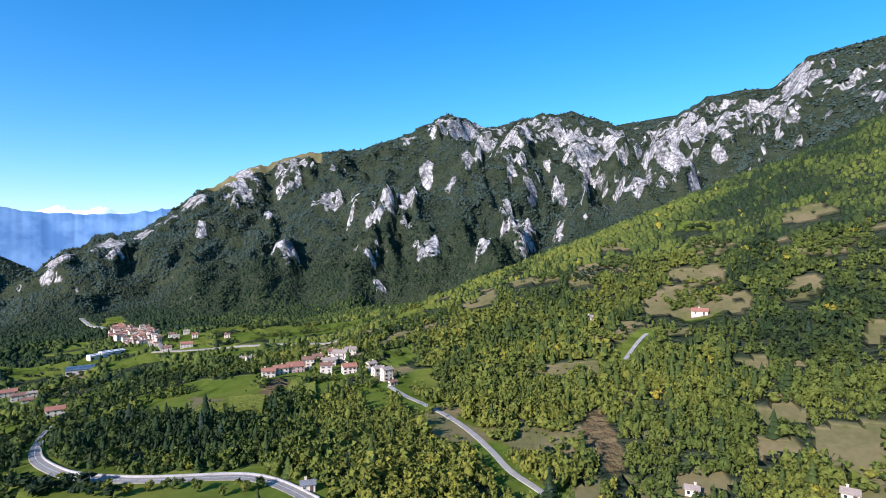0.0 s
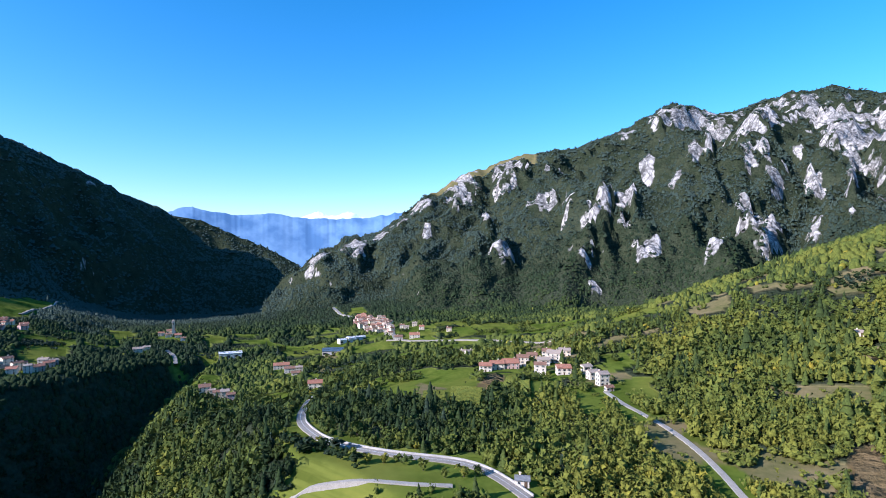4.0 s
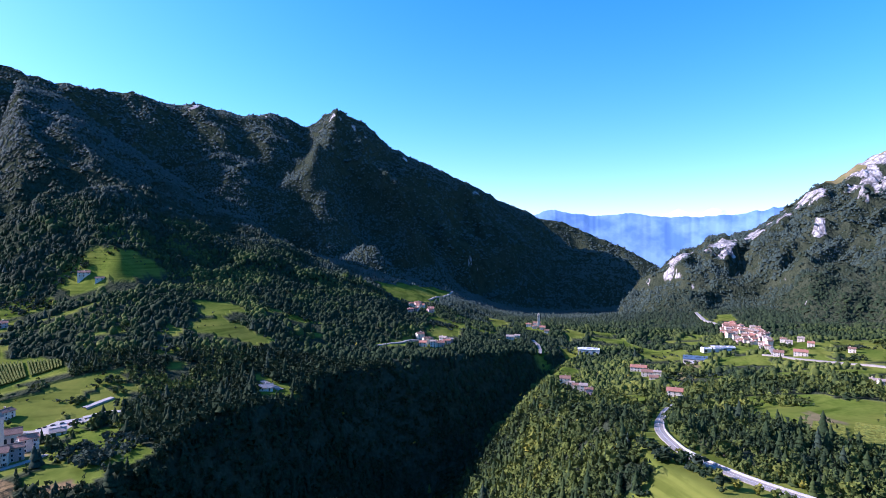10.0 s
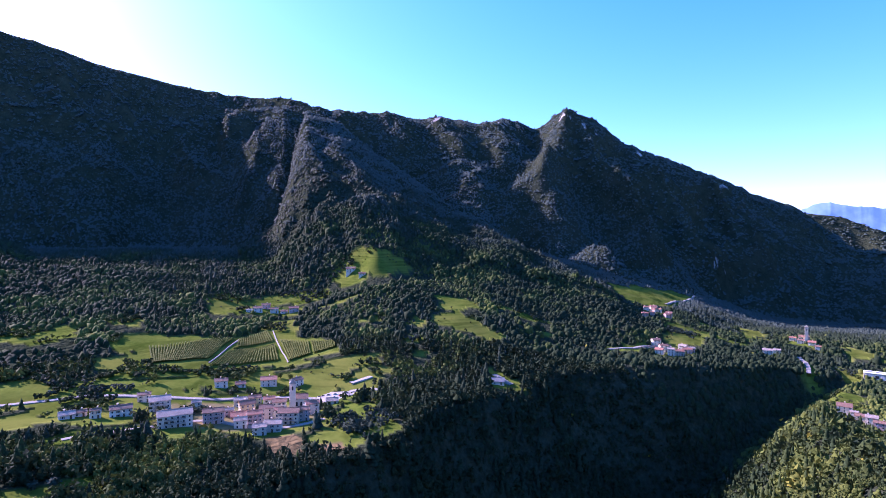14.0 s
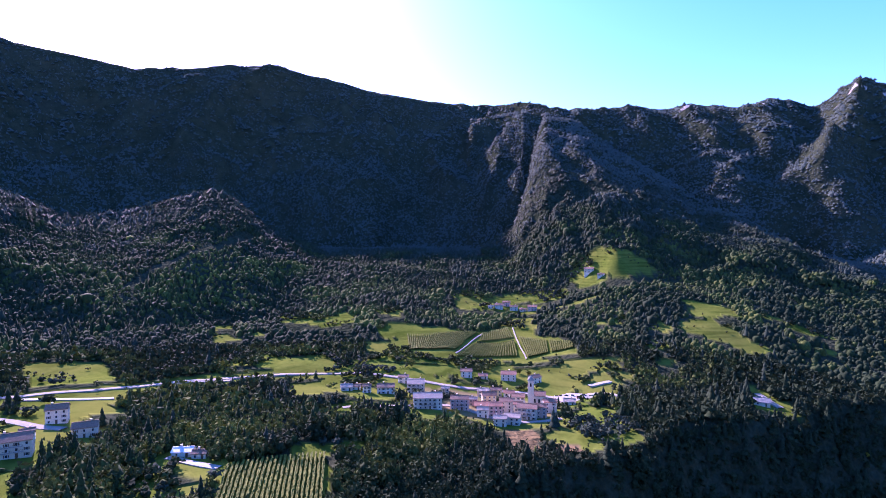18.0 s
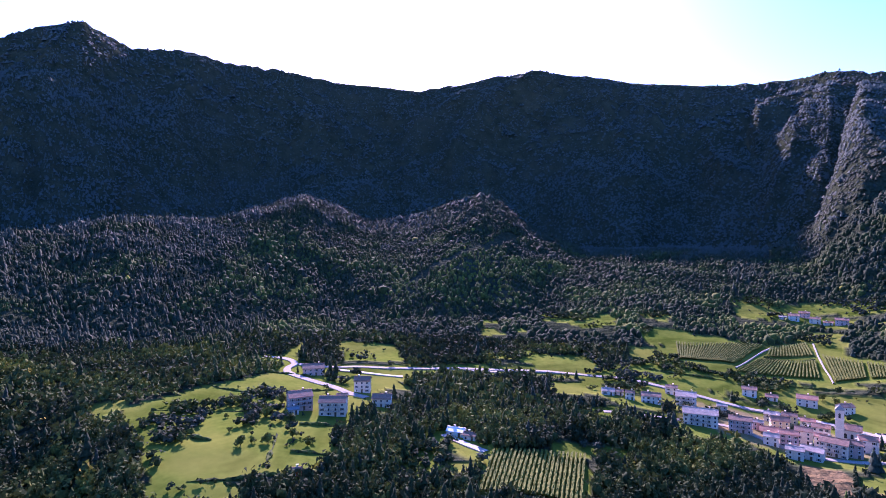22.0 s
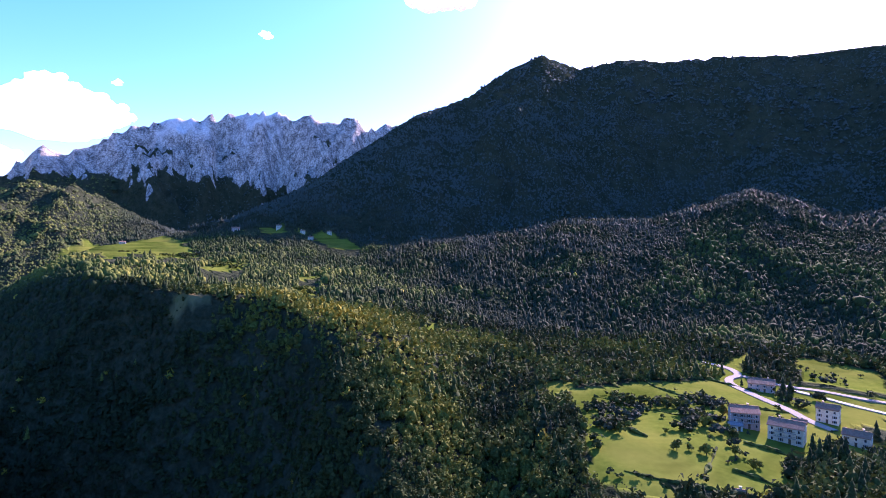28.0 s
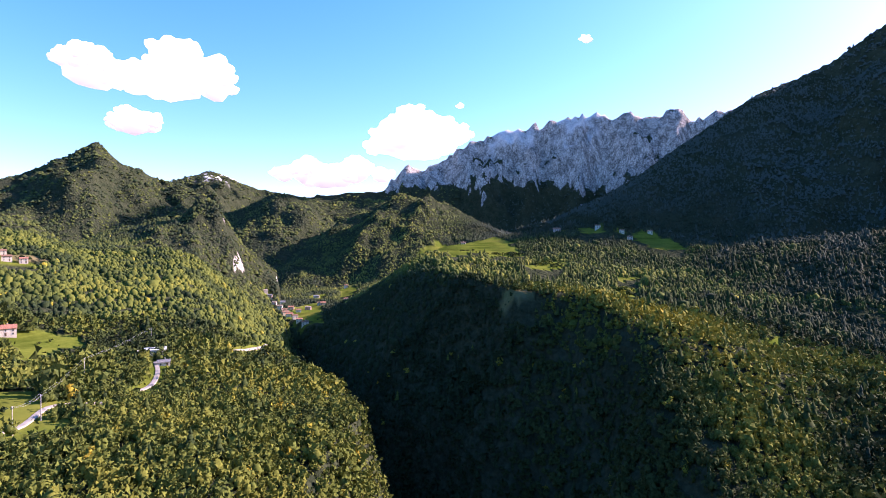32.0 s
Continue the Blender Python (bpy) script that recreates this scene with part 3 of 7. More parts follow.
def land(x, y):
    """Ground height above sea of the scene at x, y (arrays), and the share of bare rock there."""
    r, az = np.hypot(x, y), np.degrees(np.arctan2(-x, y))
    near = np.clip(r / 95, 0, 1)
    z = valley_height(az, r) * near - 116 * (1 - near)
    z = z + (fractal(x, y, 90, 4, 3) - 0.5) * np.clip(r / 60, 3, 16) + (fractal(x, y, 420, 2, 5) - 0.5) * np.clip((r - 200) / 30, 0, 24)
    d, bed, right = gorge_depth(x, y)
    jag = (fractal(x, y, 110, 4, 7, True) - 0.5) * 42
    z = np.minimum(z, bed + np.maximum(0, d - 8 + np.where(right, 0.3, 1.0) * jag * np.clip(d / 60, 0, 1)) * np.where(right, 1.0 + 2.2 * np.clip((60 - y) / 150, 0, 1), 1.45))
    floor = 2.0 * np.clip(r / 300, 1, 8)
    for crest, power, back, spurs, size, seed, rough, jag in RANGES:
        h, u = ridge_height(az, r, x, y, crest, power, back, spurs, size, seed, rough, jag)
        gap = np.clip(0.5 + 0.5 * (h - z) / floor, 0, 1)
        z = np.where(h < -5000, z, z * (1 - gap) + h * gap + floor * gap * (1 - gap))
    below = np.clip((np.tan(np.radians(np.interp(near_az(az, 100), *CREST_LINE))) * r - z) / 60, 0, 1)
    ridged = rib_height(x, y) * below * (0.7 + 0.6 * fractal(x, y, 60, 3, 15))
    return z + ridged + crag_share(az, r)[1] * (0.6 + 0.8 * fractal(x, y, 45, 3, 13)) * np.where(below > 0, np.maximum(below, 0.3), 0) + EYE


def ground_z(x, y):
    return float(land(np.array([float(x)]), np.array([float(y)]))[0])

# ---- plan of fields, roads and houses, in metres, placed to fit the camera's view ----
FIELDS_NORTH = (
    ("meadow", ((-115, 391), (-93, 399), (-75, 374), (-68, 297), (-101, 342))),
    ("meadow", ((-58, 342), (-51, 381), (-32, 338), (-26, 303), (-36, 289), (-54, 319))),
    ("soil", ((-116, 338), (-119, 390), (-106, 379), (-100, 317), (-106, 312))),
    ("meadow", ((-177, 383), (-162, 407), (-142, 425), (-129, 372), (-144, 361), (-158, 349))),
    ("meadow", ((-215, 384), (-194, 385), (-166, 355), (-135, 280), (-166, 305))),
    ("dry", ((-166, 359), (-136, 335), (-109, 273), (-123, 267))),
    ("meadow", ((-130, 330), (-106, 326), (-92, 277), (-106, 266))),
    ("meadow", ((-50, 417), (-30, 465), (-21, 416), (-35, 397))),
    ("meadow", ((-34, 392), (-8, 388), (-3, 334), (-28, 336))),
    ("meadow", ((-73, 743), (-6, 611), (-1, 568), (-52, 597))),
    ("meadow", ((-227, 398), (-190, 423), (-136, 394), (-102, 324), (-110, 274), (-133, 274))),
    ("meadow", ((-100, 352), (-82, 417), (-64, 377), (-79, 323))),
    ("meadow", ((-62, 355), (-46, 370), (-27, 317), (-34, 289), (-51, 319))),
    ("meadow", ((-50, 453), (-27, 457), (-30, 421), (-42, 413))),
    ("meadow", ((-308, 736), (-240, 817), (-114, 746), (-120, 703), (-276, 687))),
    ("meadow", ((-144, 198), (-128, 211), (-115, 194), (-127, 179))),
)
FIELDS_FAR_VILLAGE = (
    ("meadow", ((-394, 783), (-324, 752), (-285, 682), (-337, 686))),
    ("meadow", ((-419, 679), (-371, 695), (-320, 625), (-388, 629))),
    ("meadow", ((-487, 667), (-489, 705), (-441, 639), (-452, 620))),
    ("meadow", ((-644, 1027), (-613, 1046), (-556, 960), (-601, 961))),
    ("meadow", ((-359, 856), (-326, 912), (-242, 747), (-295, 740))),
    ("meadow", ((-245, 740), (-183, 785), (-100, 778), (-92, 713), (-223, 708))),
    ("meadow", ((-575, 706), (-517, 687), (-499, 713), (-453, 656), (-482, 623))),
    ("dry", ((-441, 639), (-413, 628), (-353, 520), (-373, 530))),
    ("meadow", ((-391, 538), (-356, 514), (-309, 443), (-341, 469))),
)
FIELDS_ROADSIDE = (
    ("meadow", ((-182, 223), (-155, 205), (-139, 199), (-129, 181), (-154, 189))),
    ("meadow", ((-133, 195), (-110, 191), (-94, 188), (-91, 180), (-127, 181))),
    ("meadow", ((-97, 193), (-73, 194), (-62, 190), (-58, 184), (-91, 180))),
    ("meadow", ((-56, 211), (-39, 204), (-28, 191), (-44, 187))),
    ("meadow", ((-182, 221), (-163, 214), (-133, 189), (-137, 181), (-154, 191))),
    ("meadow", ((-140, 177), (-119, 175), (-95, 181), (-77, 182), (-61, 183), (-132, 166))),
    ("meadow", ((-590, 715), (-515, 710), (-443, 640), (-485, 613))),
    ("meadow", ((-362, 412), (-328, 430), (-285, 362))),
    ("meadow", ((-551, 505), (-494, 501), (-444, 445), (-446, 419))),
)
FIELDS_HILL = (
    ("dry", ((166, 449), (205, 448), (190, 389), (163, 395), (146, 406))),
    ("soil", ((67, 271), (79, 277), (79, 240), (74, 219), (67, 220), (64, 242))),
    ("dry", ((145, 256), (165, 250), (161, 236), (140, 238))),
    ("dry", ((162, 309), (182, 299), (169, 283), (159, 292))),
    ("dry", ((157, 231), (185, 227), (163, 200), (147, 203), (148, 217))),
    ("meadow", ((268, 635), (294, 572), (277, 550), (254, 588))),
    ("dry", ((122, 544), (152, 529), (137, 498), (117, 510))),
    ("dry", ((67, 585), (116, 545), (104, 538), (73, 555))),
    ("dry", ((129, 232), (147, 230), (144, 218), (126, 219))),
    ("dry", ((91, 221), (110, 222), (111, 207), (90, 207))),
    ("dry", ((95, 297), (100, 288), (91, 278), (88, 285))),
    ("dry", ((176, 558), (185, 543), (170, 511), (162, 522))),
    ("meadow", ((157, 211), (171, 205), (154, 185), (144, 193))),
    ("dry", ((59, 220), (63, 219), (60, 202), (45, 202))),
)
FIELDS_WEST = (
    ("meadow", ((-1058, 480), (-1267, 736), (-1244, 778), (-925, 537), (-887, 446))),
    ("meadow", ((-775, 440), (-751, 503), (-639, 409), (-658, 374))),
    ("meadow", ((-919, 666), (-826, 658), (-733, 548))),
    ("meadow", ((-738, 707), (-669, 699), (-653, 638))),
    ("meadow", ((-620, 582), (-568, 581), (-576, 552))),
    ("meadow", ((-861, -25), (-840, 8), (-856, 44), (-821, 61), (-782, 29), (-777, 8), (-804, -23))),
    ("meadow", ((-520, -15), (-503, 11), (-490, 15), (-498, -15))),
    ("meadow", ((-413, -17), (-370, 3), (-347, 15), (-330, 19), (-317, 11), (-308, -1), (-315, -13))),
    ("meadow", ((-458, 120), (-457, 130), (-444, 126), (-444, 119))),
)
FIELDS_CHURCH_SHELF = (
    ("meadow", ((-422, -236), (-467, -215), (-505, -142), (-479, -125), (-423, -157), (-376, -211))),
    ("meadow", ((-472, -196), (-543, -219), (-568, -217), (-582, -164), (-499, -141))),
    ("meadow", ((-499, -132), (-503, -29), (-485, -23), (-481, -53), (-470, -122))),
    ("dry", ((-408, -151), (-418, -118), (-425, -92), (-424, -47), (-371, -29), (-353, -54), (-348, -98), (-344, -128))),
    ("meadow", ((-308, -436), (-348, -399), (-307, -338), (-261, -362))),
)
FIELDS_CHURCH_VILLAGE = (
    ("meadow", ((-571, -257), (-596, -226), (-551, -203), (-524, -230))),
    ("meadow", ((-508, -241), (-541, -206), (-476, -175), (-480, -221))),
    ("meadow", ((-457, -200), (-476, -144), (-456, -127), (-426, -158), (-434, -190))),
    ("meadow", ((-426, -236), (-432, -203), (-415, -191), (-408, -226))),
    ("vine", ((-582, -164), (-637, -114), (-570, -34), (-545, -30), (-521, -77), (-488, -181), (-550, -213))),
    ("meadow", ((-514, -46), (-522, -14), (-513, 11), (-486, -3), (-490, -33))),
    ("meadow", ((-752, -171), (-801, -122), (-790, -60), (-752, -59), (-754, -115))),
    ("meadow", ((-757, -217), (-783, -203), (-749, -152), (-700, -158), (-684, -189))),
    ("meadow", ((-831, -57), (-880, -35), (-859, 21), (-845, 61), (-799, 27), (-794, -13), (-779, -45))),
    ("meadow", ((-383, -22), (-397, -2), (-342, 16), (-326, 19), (-302, -8), (-312, -25), (-329, -40), (-350, -24))),
    ("soil", ((-333, -62), (-339, -44), (-306, -34), (-306, -52))),
)
FIELDS_CHURCH_VILLAGE_EAST = (
    ("soil", ((-313, -30), (-317, -18), (-302, -14), (-300, -27))),
    ("meadow", ((-364, -232), (-385, -213), (-345, -194), (-333, -212))),
    ("meadow", ((-376, -209), (-395, -186), (-364, -176), (-351, -194))),
    ("meadow", ((-343, -308), (-363, -301), (-345, -292))),
    ("vine", ((-169, -144), (-204, -165), (-245, -135), (-197, -110))),
    ("meadow", ((-243, -158), (-273, -128), (-258, -123), (-228, -146))),
    ("meadow", ((-196, -204), (-203, -198), (-197, -185), (-176, -182), (-163, -177), (-167, -184))),
    ("meadow", ((-170, -182), (-181, -174), (-192, -161), (-184, -157), (-172, -164), (-165, -172))),
    ("meadow", ((-482, -13), (-489, -1), (-466, -3), (-468, -13))),
    ("meadow", ((-510, -144), (-510, -111), (-513, -78), (-499, -87), (-490, -138))),
)
FIELDS_HOTELS = (
    ("meadow", ((-93, -340), (-120, -342), (-150, -359), (-177, -358), (-214, -377), (-206, -319), (-217, -279), (-205, -259), (-174, -247), (-151, -220), (-151, -211), (-131, -202), (-115, -203), (-101, -205), (-77, -220), (-72, -232), (-79, -265))),
    ("meadow", ((-82, -358), (-103, -357), (-97, -334), (-80, -335))),
    ("meadow", ((-234, -339), (-245, -319), (-267, -305), (-251, -275), (-228, -284), (-217, -307))),
    ("meadow", ((-295, -408), (-330, -386), (-301, -356), (-274, -373))),
    ("meadow", ((-233, -412), (-284, -458), (-250, -410))),
    ("meadow", ((-325, -311), (-370, -303), (-353, -283))),
    ("meadow", ((-69, -232), (-97, -205), (-95, -191), (-67, -218))),
    ("meadow", ((-161, -177), (-174, -180), (-200, -199), (-208, -194), (-187, -182), (-159, -170))),
)
FIELDS_PLATEAU = (
    ("meadow", ((851, -1314), (848, -1420), (706, -1423), (394, -939), (387, -845), (359, -639))),
    ("meadow", ((264, -655), (280, -771), (241, -768), (223, -677), (240, -622))),
    ("meadow", ((223, -1128), (181, -1143), (135, -1110), (106, -998), (148, -994), (197, -1057))),
    ("meadow", ((341, -1168), (281, -1145), (274, -1094), (299, -1064))),
    ("meadow", ((140, -595), (120, -638), (111, -579), (126, -549))),
    ("dry", ((208, -461), (185, -466), (166, -444), (197, -440))),
    ("meadow", ((155, -687), (128, -725), (135, -656))),
    ("meadow", ((3, -493), (-16, -539), (-13, -503), (1, -468))),
    ("meadow", ((428, -863), (381, -891), (332, -834), (326, -693))),
    ("meadow", ((816, -775), (820, -867), (742, -809), (768, -751))),
    ("meadow", ((954, -1104), (928, -1142), (780, -950), (836, -957))),
    ("meadow", ((933, -957), (954, -1039), (864, -932))),
)
FIELDS_GORGE_MOUTH = (
    ("meadow", ((467, -181), (481, -202), (465, -227), (437, -215), (412, -176), (398, -160))),
    ("meadow", ((323, -116), (319, -133), (294, -127), (273, -110), (261, -94))),
    ("meadow", ((256, -107), (266, -124), (251, -120), (245, -104))),
    ("meadow", ((749, -719), (805, -868), (573, -621), (695, -679))),
    ("dry", ((784, -294), (775, -325), (727, -317), (698, -272))),
)
ROADS_NORTH = (
    ("asphalt", 4.4, ((-271, 387), (-253, 343), (-206, 274), (-173, 230), (-150, 207), (-131, 199), (-111, 196), (-93, 198), (-76, 201), (-65, 199), (-53, 192), (-44, 186))),
    ("gravel", 3, ((-34, 346), (-18, 314), (2, 287), (15, 261), (22, 241), (27, 224), (37, 211), (42, 202))),
    ("gravel", 2.6, ((139, 370), (129, 359), (118, 343), (111, 332))),
    ("gravel", 2.2, ((-132, 166), (-131, 171), (-119, 172), (-102, 172), (-91, 174), (-81, 176), (-70, 180))),
    ("asphalt", 5, ((-368, 690), (-317, 673), (-283, 675), (-253, 670), (-205, 648), (-105, 583))),
    ("gravel", 6, ((-683, 1027), (-613, 953), (-567, 912))),
    ("asphalt", 6, ((-492, 888), (-439, 826), (-377, 728), (-354, 690))),
)
ROADS_WEST = (
    ("asphalt", 4.5, ((-589, 269), (-594, 291), (-607, 324), (-623, 355))),
    ("asphalt", 4.5, ((-949, 545), (-1170, 729), (-1262, 801))),
    ("asphalt", 4.5, ((-644, 556), (-609, 539), (-564, 500))),
    ("gravel", 5, ((-439, -16), (-442, -2), (-435, 8))),
    ("gravel", 5, ((-457, -16), (-467, 1))),
    ("asphalt", 5, ((-468, 108), (-445, 118))),
)
ROADS_CHURCH_VILLAGE = (
    ("asphalt", 5.2, ((-290, -320), (-319, -310), (-340, -296), (-360, -277), (-384, -259), (-405, -224), (-419, -184), (-423, -152), (-426, -120), (-438, -95), (-443, -67), (-427, -34), (-429, -14))),
    ("asphalt", 4, ((-319, -166), (-338, -141), (-359, -117), (-365, -103), (-356, -81), (-350, -61), (-357, -39), (-364, -30))),
    ("gravel", 0.9, ((-630, -108), (-576, -93), (-523, -76))),
    ("gravel", 0.8, ((-596, -136), (-516, -145))),
)
ROADS_HOTELS = (
    ("asphalt", 5.2, ((-219, -417), (-230, -401), (-228, -378), (-215, -373), (-206, -355), (-207, -330), (-211, -306), (-210, -288), (-214, -273))),
    ("asphalt", 5, ((-228, -378), (-245, -347), (-279, -320), (-325, -310), (-351, -277))),
    ("gravel", 4, ((-241, -342), (-251, -320), (-271, -303))),
    ("gravel", 4, ((-206, -198), (-204, -183), (-203, -167))),
)
ROADS_EAST = (
    ("gravel", 2.6, ((259, -93), (260, -105), (284, -123), (287, -132), (281, -147))),
    ("gravel", 2.6, ((295, -172), (303, -186), (333, -209), (363, -225))),
    ("gravel", 2.6, ((382, -306), (399, -338), (443, -394))),
)
VILLAGE_NORTH = (
    (-128.6, 400.6, 9.6, 2, "white", "red", 18),
    (-122.0, 409.0, 10.6, 2, "cream", "red", 27),
    (-113.2, 415.9, 12.5, 2, "pink", "red", 25),
    (-107.4, 432.7, 9.3, 3, "cream", "brown", 14),
    (-102.3, 443.7, 8.5, 3, "ochre", "brown", 13),
    (-84.7, 393.8, 8.4, 3, "white", "brown", 12),
    (-90.2, 432.1, 10.1, 2, "white", "pale", 12),
    (-83.7, 442.4, 11.2, 3, "white", "pale", 356),
    (-95.1, 471.7, 9.0, 2, "cream", "brown", 11),
    (-78.9, 463.1, 9.7, 2, "cream", "pale", 10),
    (-68.2, 395.2, 10.0, 2, "white", "red", 20),
    (-52.5, 398.2, 6.7, 2, "cream", "pale", 38),
    (-45.9, 380.6, 7.2, 2, "cream", "pale", 37),
    (-37.7, 362.9, 6.8, 3, "cream", "pale", 36),
    (-32.3, 349.2, 5.0, 1, "white", "brown", 35),
)
LONE_NORTH = (
    (-187.2, 509.1, 6.8, 2, "white", "pale", 20),
    (-177.9, 502.0, 7.7, 2, "white", "pale", 40),
    (-299.8, 420.4, 12.9, 2, "white", "red", 35),
    (-442.7, 550.3, 19.1, 2, "white", "red", 39),
    (-415.1, 531.2, 12.6, 2, "white", "brown", 38),
    (-397.1, 519.1, 9.5, 1, "cream", "brown", 37),
    (180.5, 382.7, 10.5, 1, "white", "red", 335),
    (114.5, 422.5, 5.0, 1, "white", "pale", 345),
    (-405.4, 536.2, 8.4, 2, "cream", "pale", 37),
    (93.9, 204.7, 5.0, 1, "white", "pale", 335),
    (142.6, 190.1, 5.4, 1, "white", "pale", 323),
    (-48.3, 194.4, 5.0, 1, "white", "grey", 14),
)
VILLAGE_FAR = (
    (-527.7, 899.3, 11.9, 2, "white", "brown", 358),
    (-515.3, 857.8, 10.4, 2, "white", "brown", 26),
    (-412.4, 767.8, 9.0, 2, "white", "brown", 22),
    (-515.7, 877.0, 10.6, 2, "pink", "brown", 39),
    (-501.6, 886.9, 11.6, 2, "white", "brown", 349),
    (-421.3, 794.8, 9.3, 3, "white", "pale", 42),
    (-472.8, 849.1, 9.1, 2, "cream", "brown", 354),
    (-518.7, 867.0, 10.5, 3, "pink", "pale", 34),
    (-491.7, 840.3, 8.1, 2, "white", "pale", 25),
    (-508.0, 865.7, 12.5, 2, "pink", "red", 31),
    (-544.4, 905.6, 9.9, 2, "pink", "red", 6),
    (-512.5, 886.9, 11.7, 2, "white", "brown", 0),
    (-389.9, 740.2, 8.7, 2, "cream", "brown", 29),
    (-399.1, 762.4, 9.8, 3, "white", "brown", 67),
)
VILLAGE_FAR_WEST = (
    (-483.4, 864.6, 11.3, 2, "cream", "brown", 26),
    (-496.2, 832.0, 12.1, 3, "white", "brown", 60),
    (-496.2, 878.5, 8.4, 2, "pink", "brown", 42),
    (-486.1, 878.1, 9.4, 2, "cream", "pale", 51),
    (-524.9, 874.0, 9.5, 3, "cream", "red", 54),
    (-534.9, 908.0, 10.9, 2, "pink", "red", 20),
    (-505.4, 877.2, 10.5, 2, "cream", "brown", 62),
    (-444.6, 785.6, 7.5, 2, "cream", "brown", 45),
    (-470.7, 811.7, 8.8, 2, "cream", "pale", 30),
    (-442.5, 822.5, 9.7, 2, "cream", "pale", 357),
    (-464.1, 859.9, 9.1, 2, "cream", "red", 22),
    (-494.1, 893.4, 9.5, 3, "cream", "pale", 40),
)
VILLAGE_FAR_SOUTH = (
    (-457.0, 863.7, 8.1, 2, "white", "brown", 66),
    (-471.6, 879.6, 11.4, 2, "pink", "brown", 13),
    (-499.3, 841.0, 8.1, 2, "pink", "brown", 68),
    (-485.8, 894.9, 8.5, 3, "white", "brown", 33),
    (-480.3, 886.7, 12.6, 2, "cream", "red", 27),
    (-461.4, 812.0, 10.7, 2, "white", "brown", 69),
    (-454.5, 844.2, 11.0, 2, "cream", "brown", 68),
    (-466.0, 871.1, 10.3, 2, "cream", "brown", 59),
    (-477.8, 815.9, 8.8, 3, "white", "brown", 53),
)
VILLAGE_FAR_UPPER = (
    (-476.2, 857.5, 10.2, 3, "cream", "brown", 6),
    (-472.9, 834.5, 11.9, 2, "cream", "brown", 15),
    (-498.1, 868.6, 9.4, 2, "white", "brown", 57),
    (-403.6, 772.5, 7.2, 2, "white", "pale", 16),
    (-428.7, 780.2, 9.2, 3, "cream", "red", 51),
    (-473.8, 866.3, 9.2, 3, "cream", "pale", 40),
    (-428.2, 769.0, 9.1, 2, "cream", "pale", 64),
    (-537.9, 891.4, 13.0, 2, "pink", "brown", 42),
    (-410.7, 781.4, 8.2, 3, "white", "pale", 68),
    (-416.2, 787.7, 9.3, 2, "cream", "pale", 16),
    (-465.2, 842.8, 12.0, 2, "white", "red", 357),
    (-451.8, 787.7, 8.5, 2, "pink", "brown", 352),
)
VILLAGE_FAR_EAST = (
    (-328.8, 697.2, 14.4, 2, "white", "red", 25),
    (-348.6, 686.3, 11.2, 2, "white", "brown", 27),
    (-377.2, 769.4, 8.0, 2, "white", "pale", 26),
    (-376.0, 797.3, 8.2, 2, "cream", "pale", 25),
    (-396.7, 794.1, 8.3, 2, "white", "brown", 27),
    (-350.1, 767.7, 7.9, 2, "white", "red", 25),
    (-289.2, 728.8, 7.3, 2, "cream", "brown", 22),
)
VILLAGE_WEST_UPPER = (
    (-808.4, 467.7, 9.7, 2, "pink", "red", 91),
    (-870.1, 477.3, 10.3, 2, "pink", "red", 85),
    (-857.9, 470.5, 9.1, 2, "cream", "red", 85),
    (-838.0, 447.4, 8.9, 2, "white", "red", 72),
    (-853.8, 478.0, 9.1, 2, "cream", "red", 42),
    (-828.9, 455.7, 7.9, 2, "cream", "red", 23),
    (-807.3, 440.4, 7.6, 2, "pink", "red", 35),
    (-787.4, 418.0, 9.3, 2, "pink", "red", 79),
    (-829.6, 481.8, 10.0, 2, "white", "red", 68),
)
VILLAGE_WEST_LOWER = (
    (-617.8, 342.3, 9.5, 3, "cream", "brown", 84),
    (-581.9, 327.0, 9.0, 2, "white", "red", 47),
    (-597.3, 340.5, 9.3, 3, "cream", "brown", 83),
    (-609.7, 352.6, 7.3, 2, "cream", "red", 72),
    (-577.4, 338.5, 6.9, 3, "white", "pale", 52),
    (-579.5, 344.7, 7.0, 2, "cream", "brown", 63),
    (-583.8, 352.1, 9.2, 2, "pink", "red", 72),
    (-616.3, 376.9, 9.7, 2, "white", "pale", 36),
    (-600.3, 372.2, 9.5, 2, "pink", "red", 67),
    (-604.7, 380.2, 7.4, 2, "pink", "pale", 72),
)
VILLAGE_WEST_CHURCH = (
    (-773.6, 657.2, 9.5, 2, "cream", "red", 50),
    (-759.2, 658.6, 9.4, 2, "white", "brown", 49),
    (-741.2, 662.0, 10.3, 2, "cream", "red", 48),
    (-706.2, 641.3, 8.9, 2, "white", "brown", 48),
    (-655.2, 520.2, 12.2, 2, "white", "pale", 52),
    (-658.8, 536.6, 8.8, 2, "cream", "pale", 51),
    (-429.0, 415.3, 11.2, 3, "cream", "brown", 46),
    (-409.3, 412.8, 9.7, 2, "white", "brown", 45),
    (-396.1, 408.6, 8.3, 3, "cream", "pale", 44),
    (-377.7, 396.8, 8.0, 3, "pink", "brown", 44),
    (-419.5, 415.4, 6.1, 2, "white", "pale", 45),
)
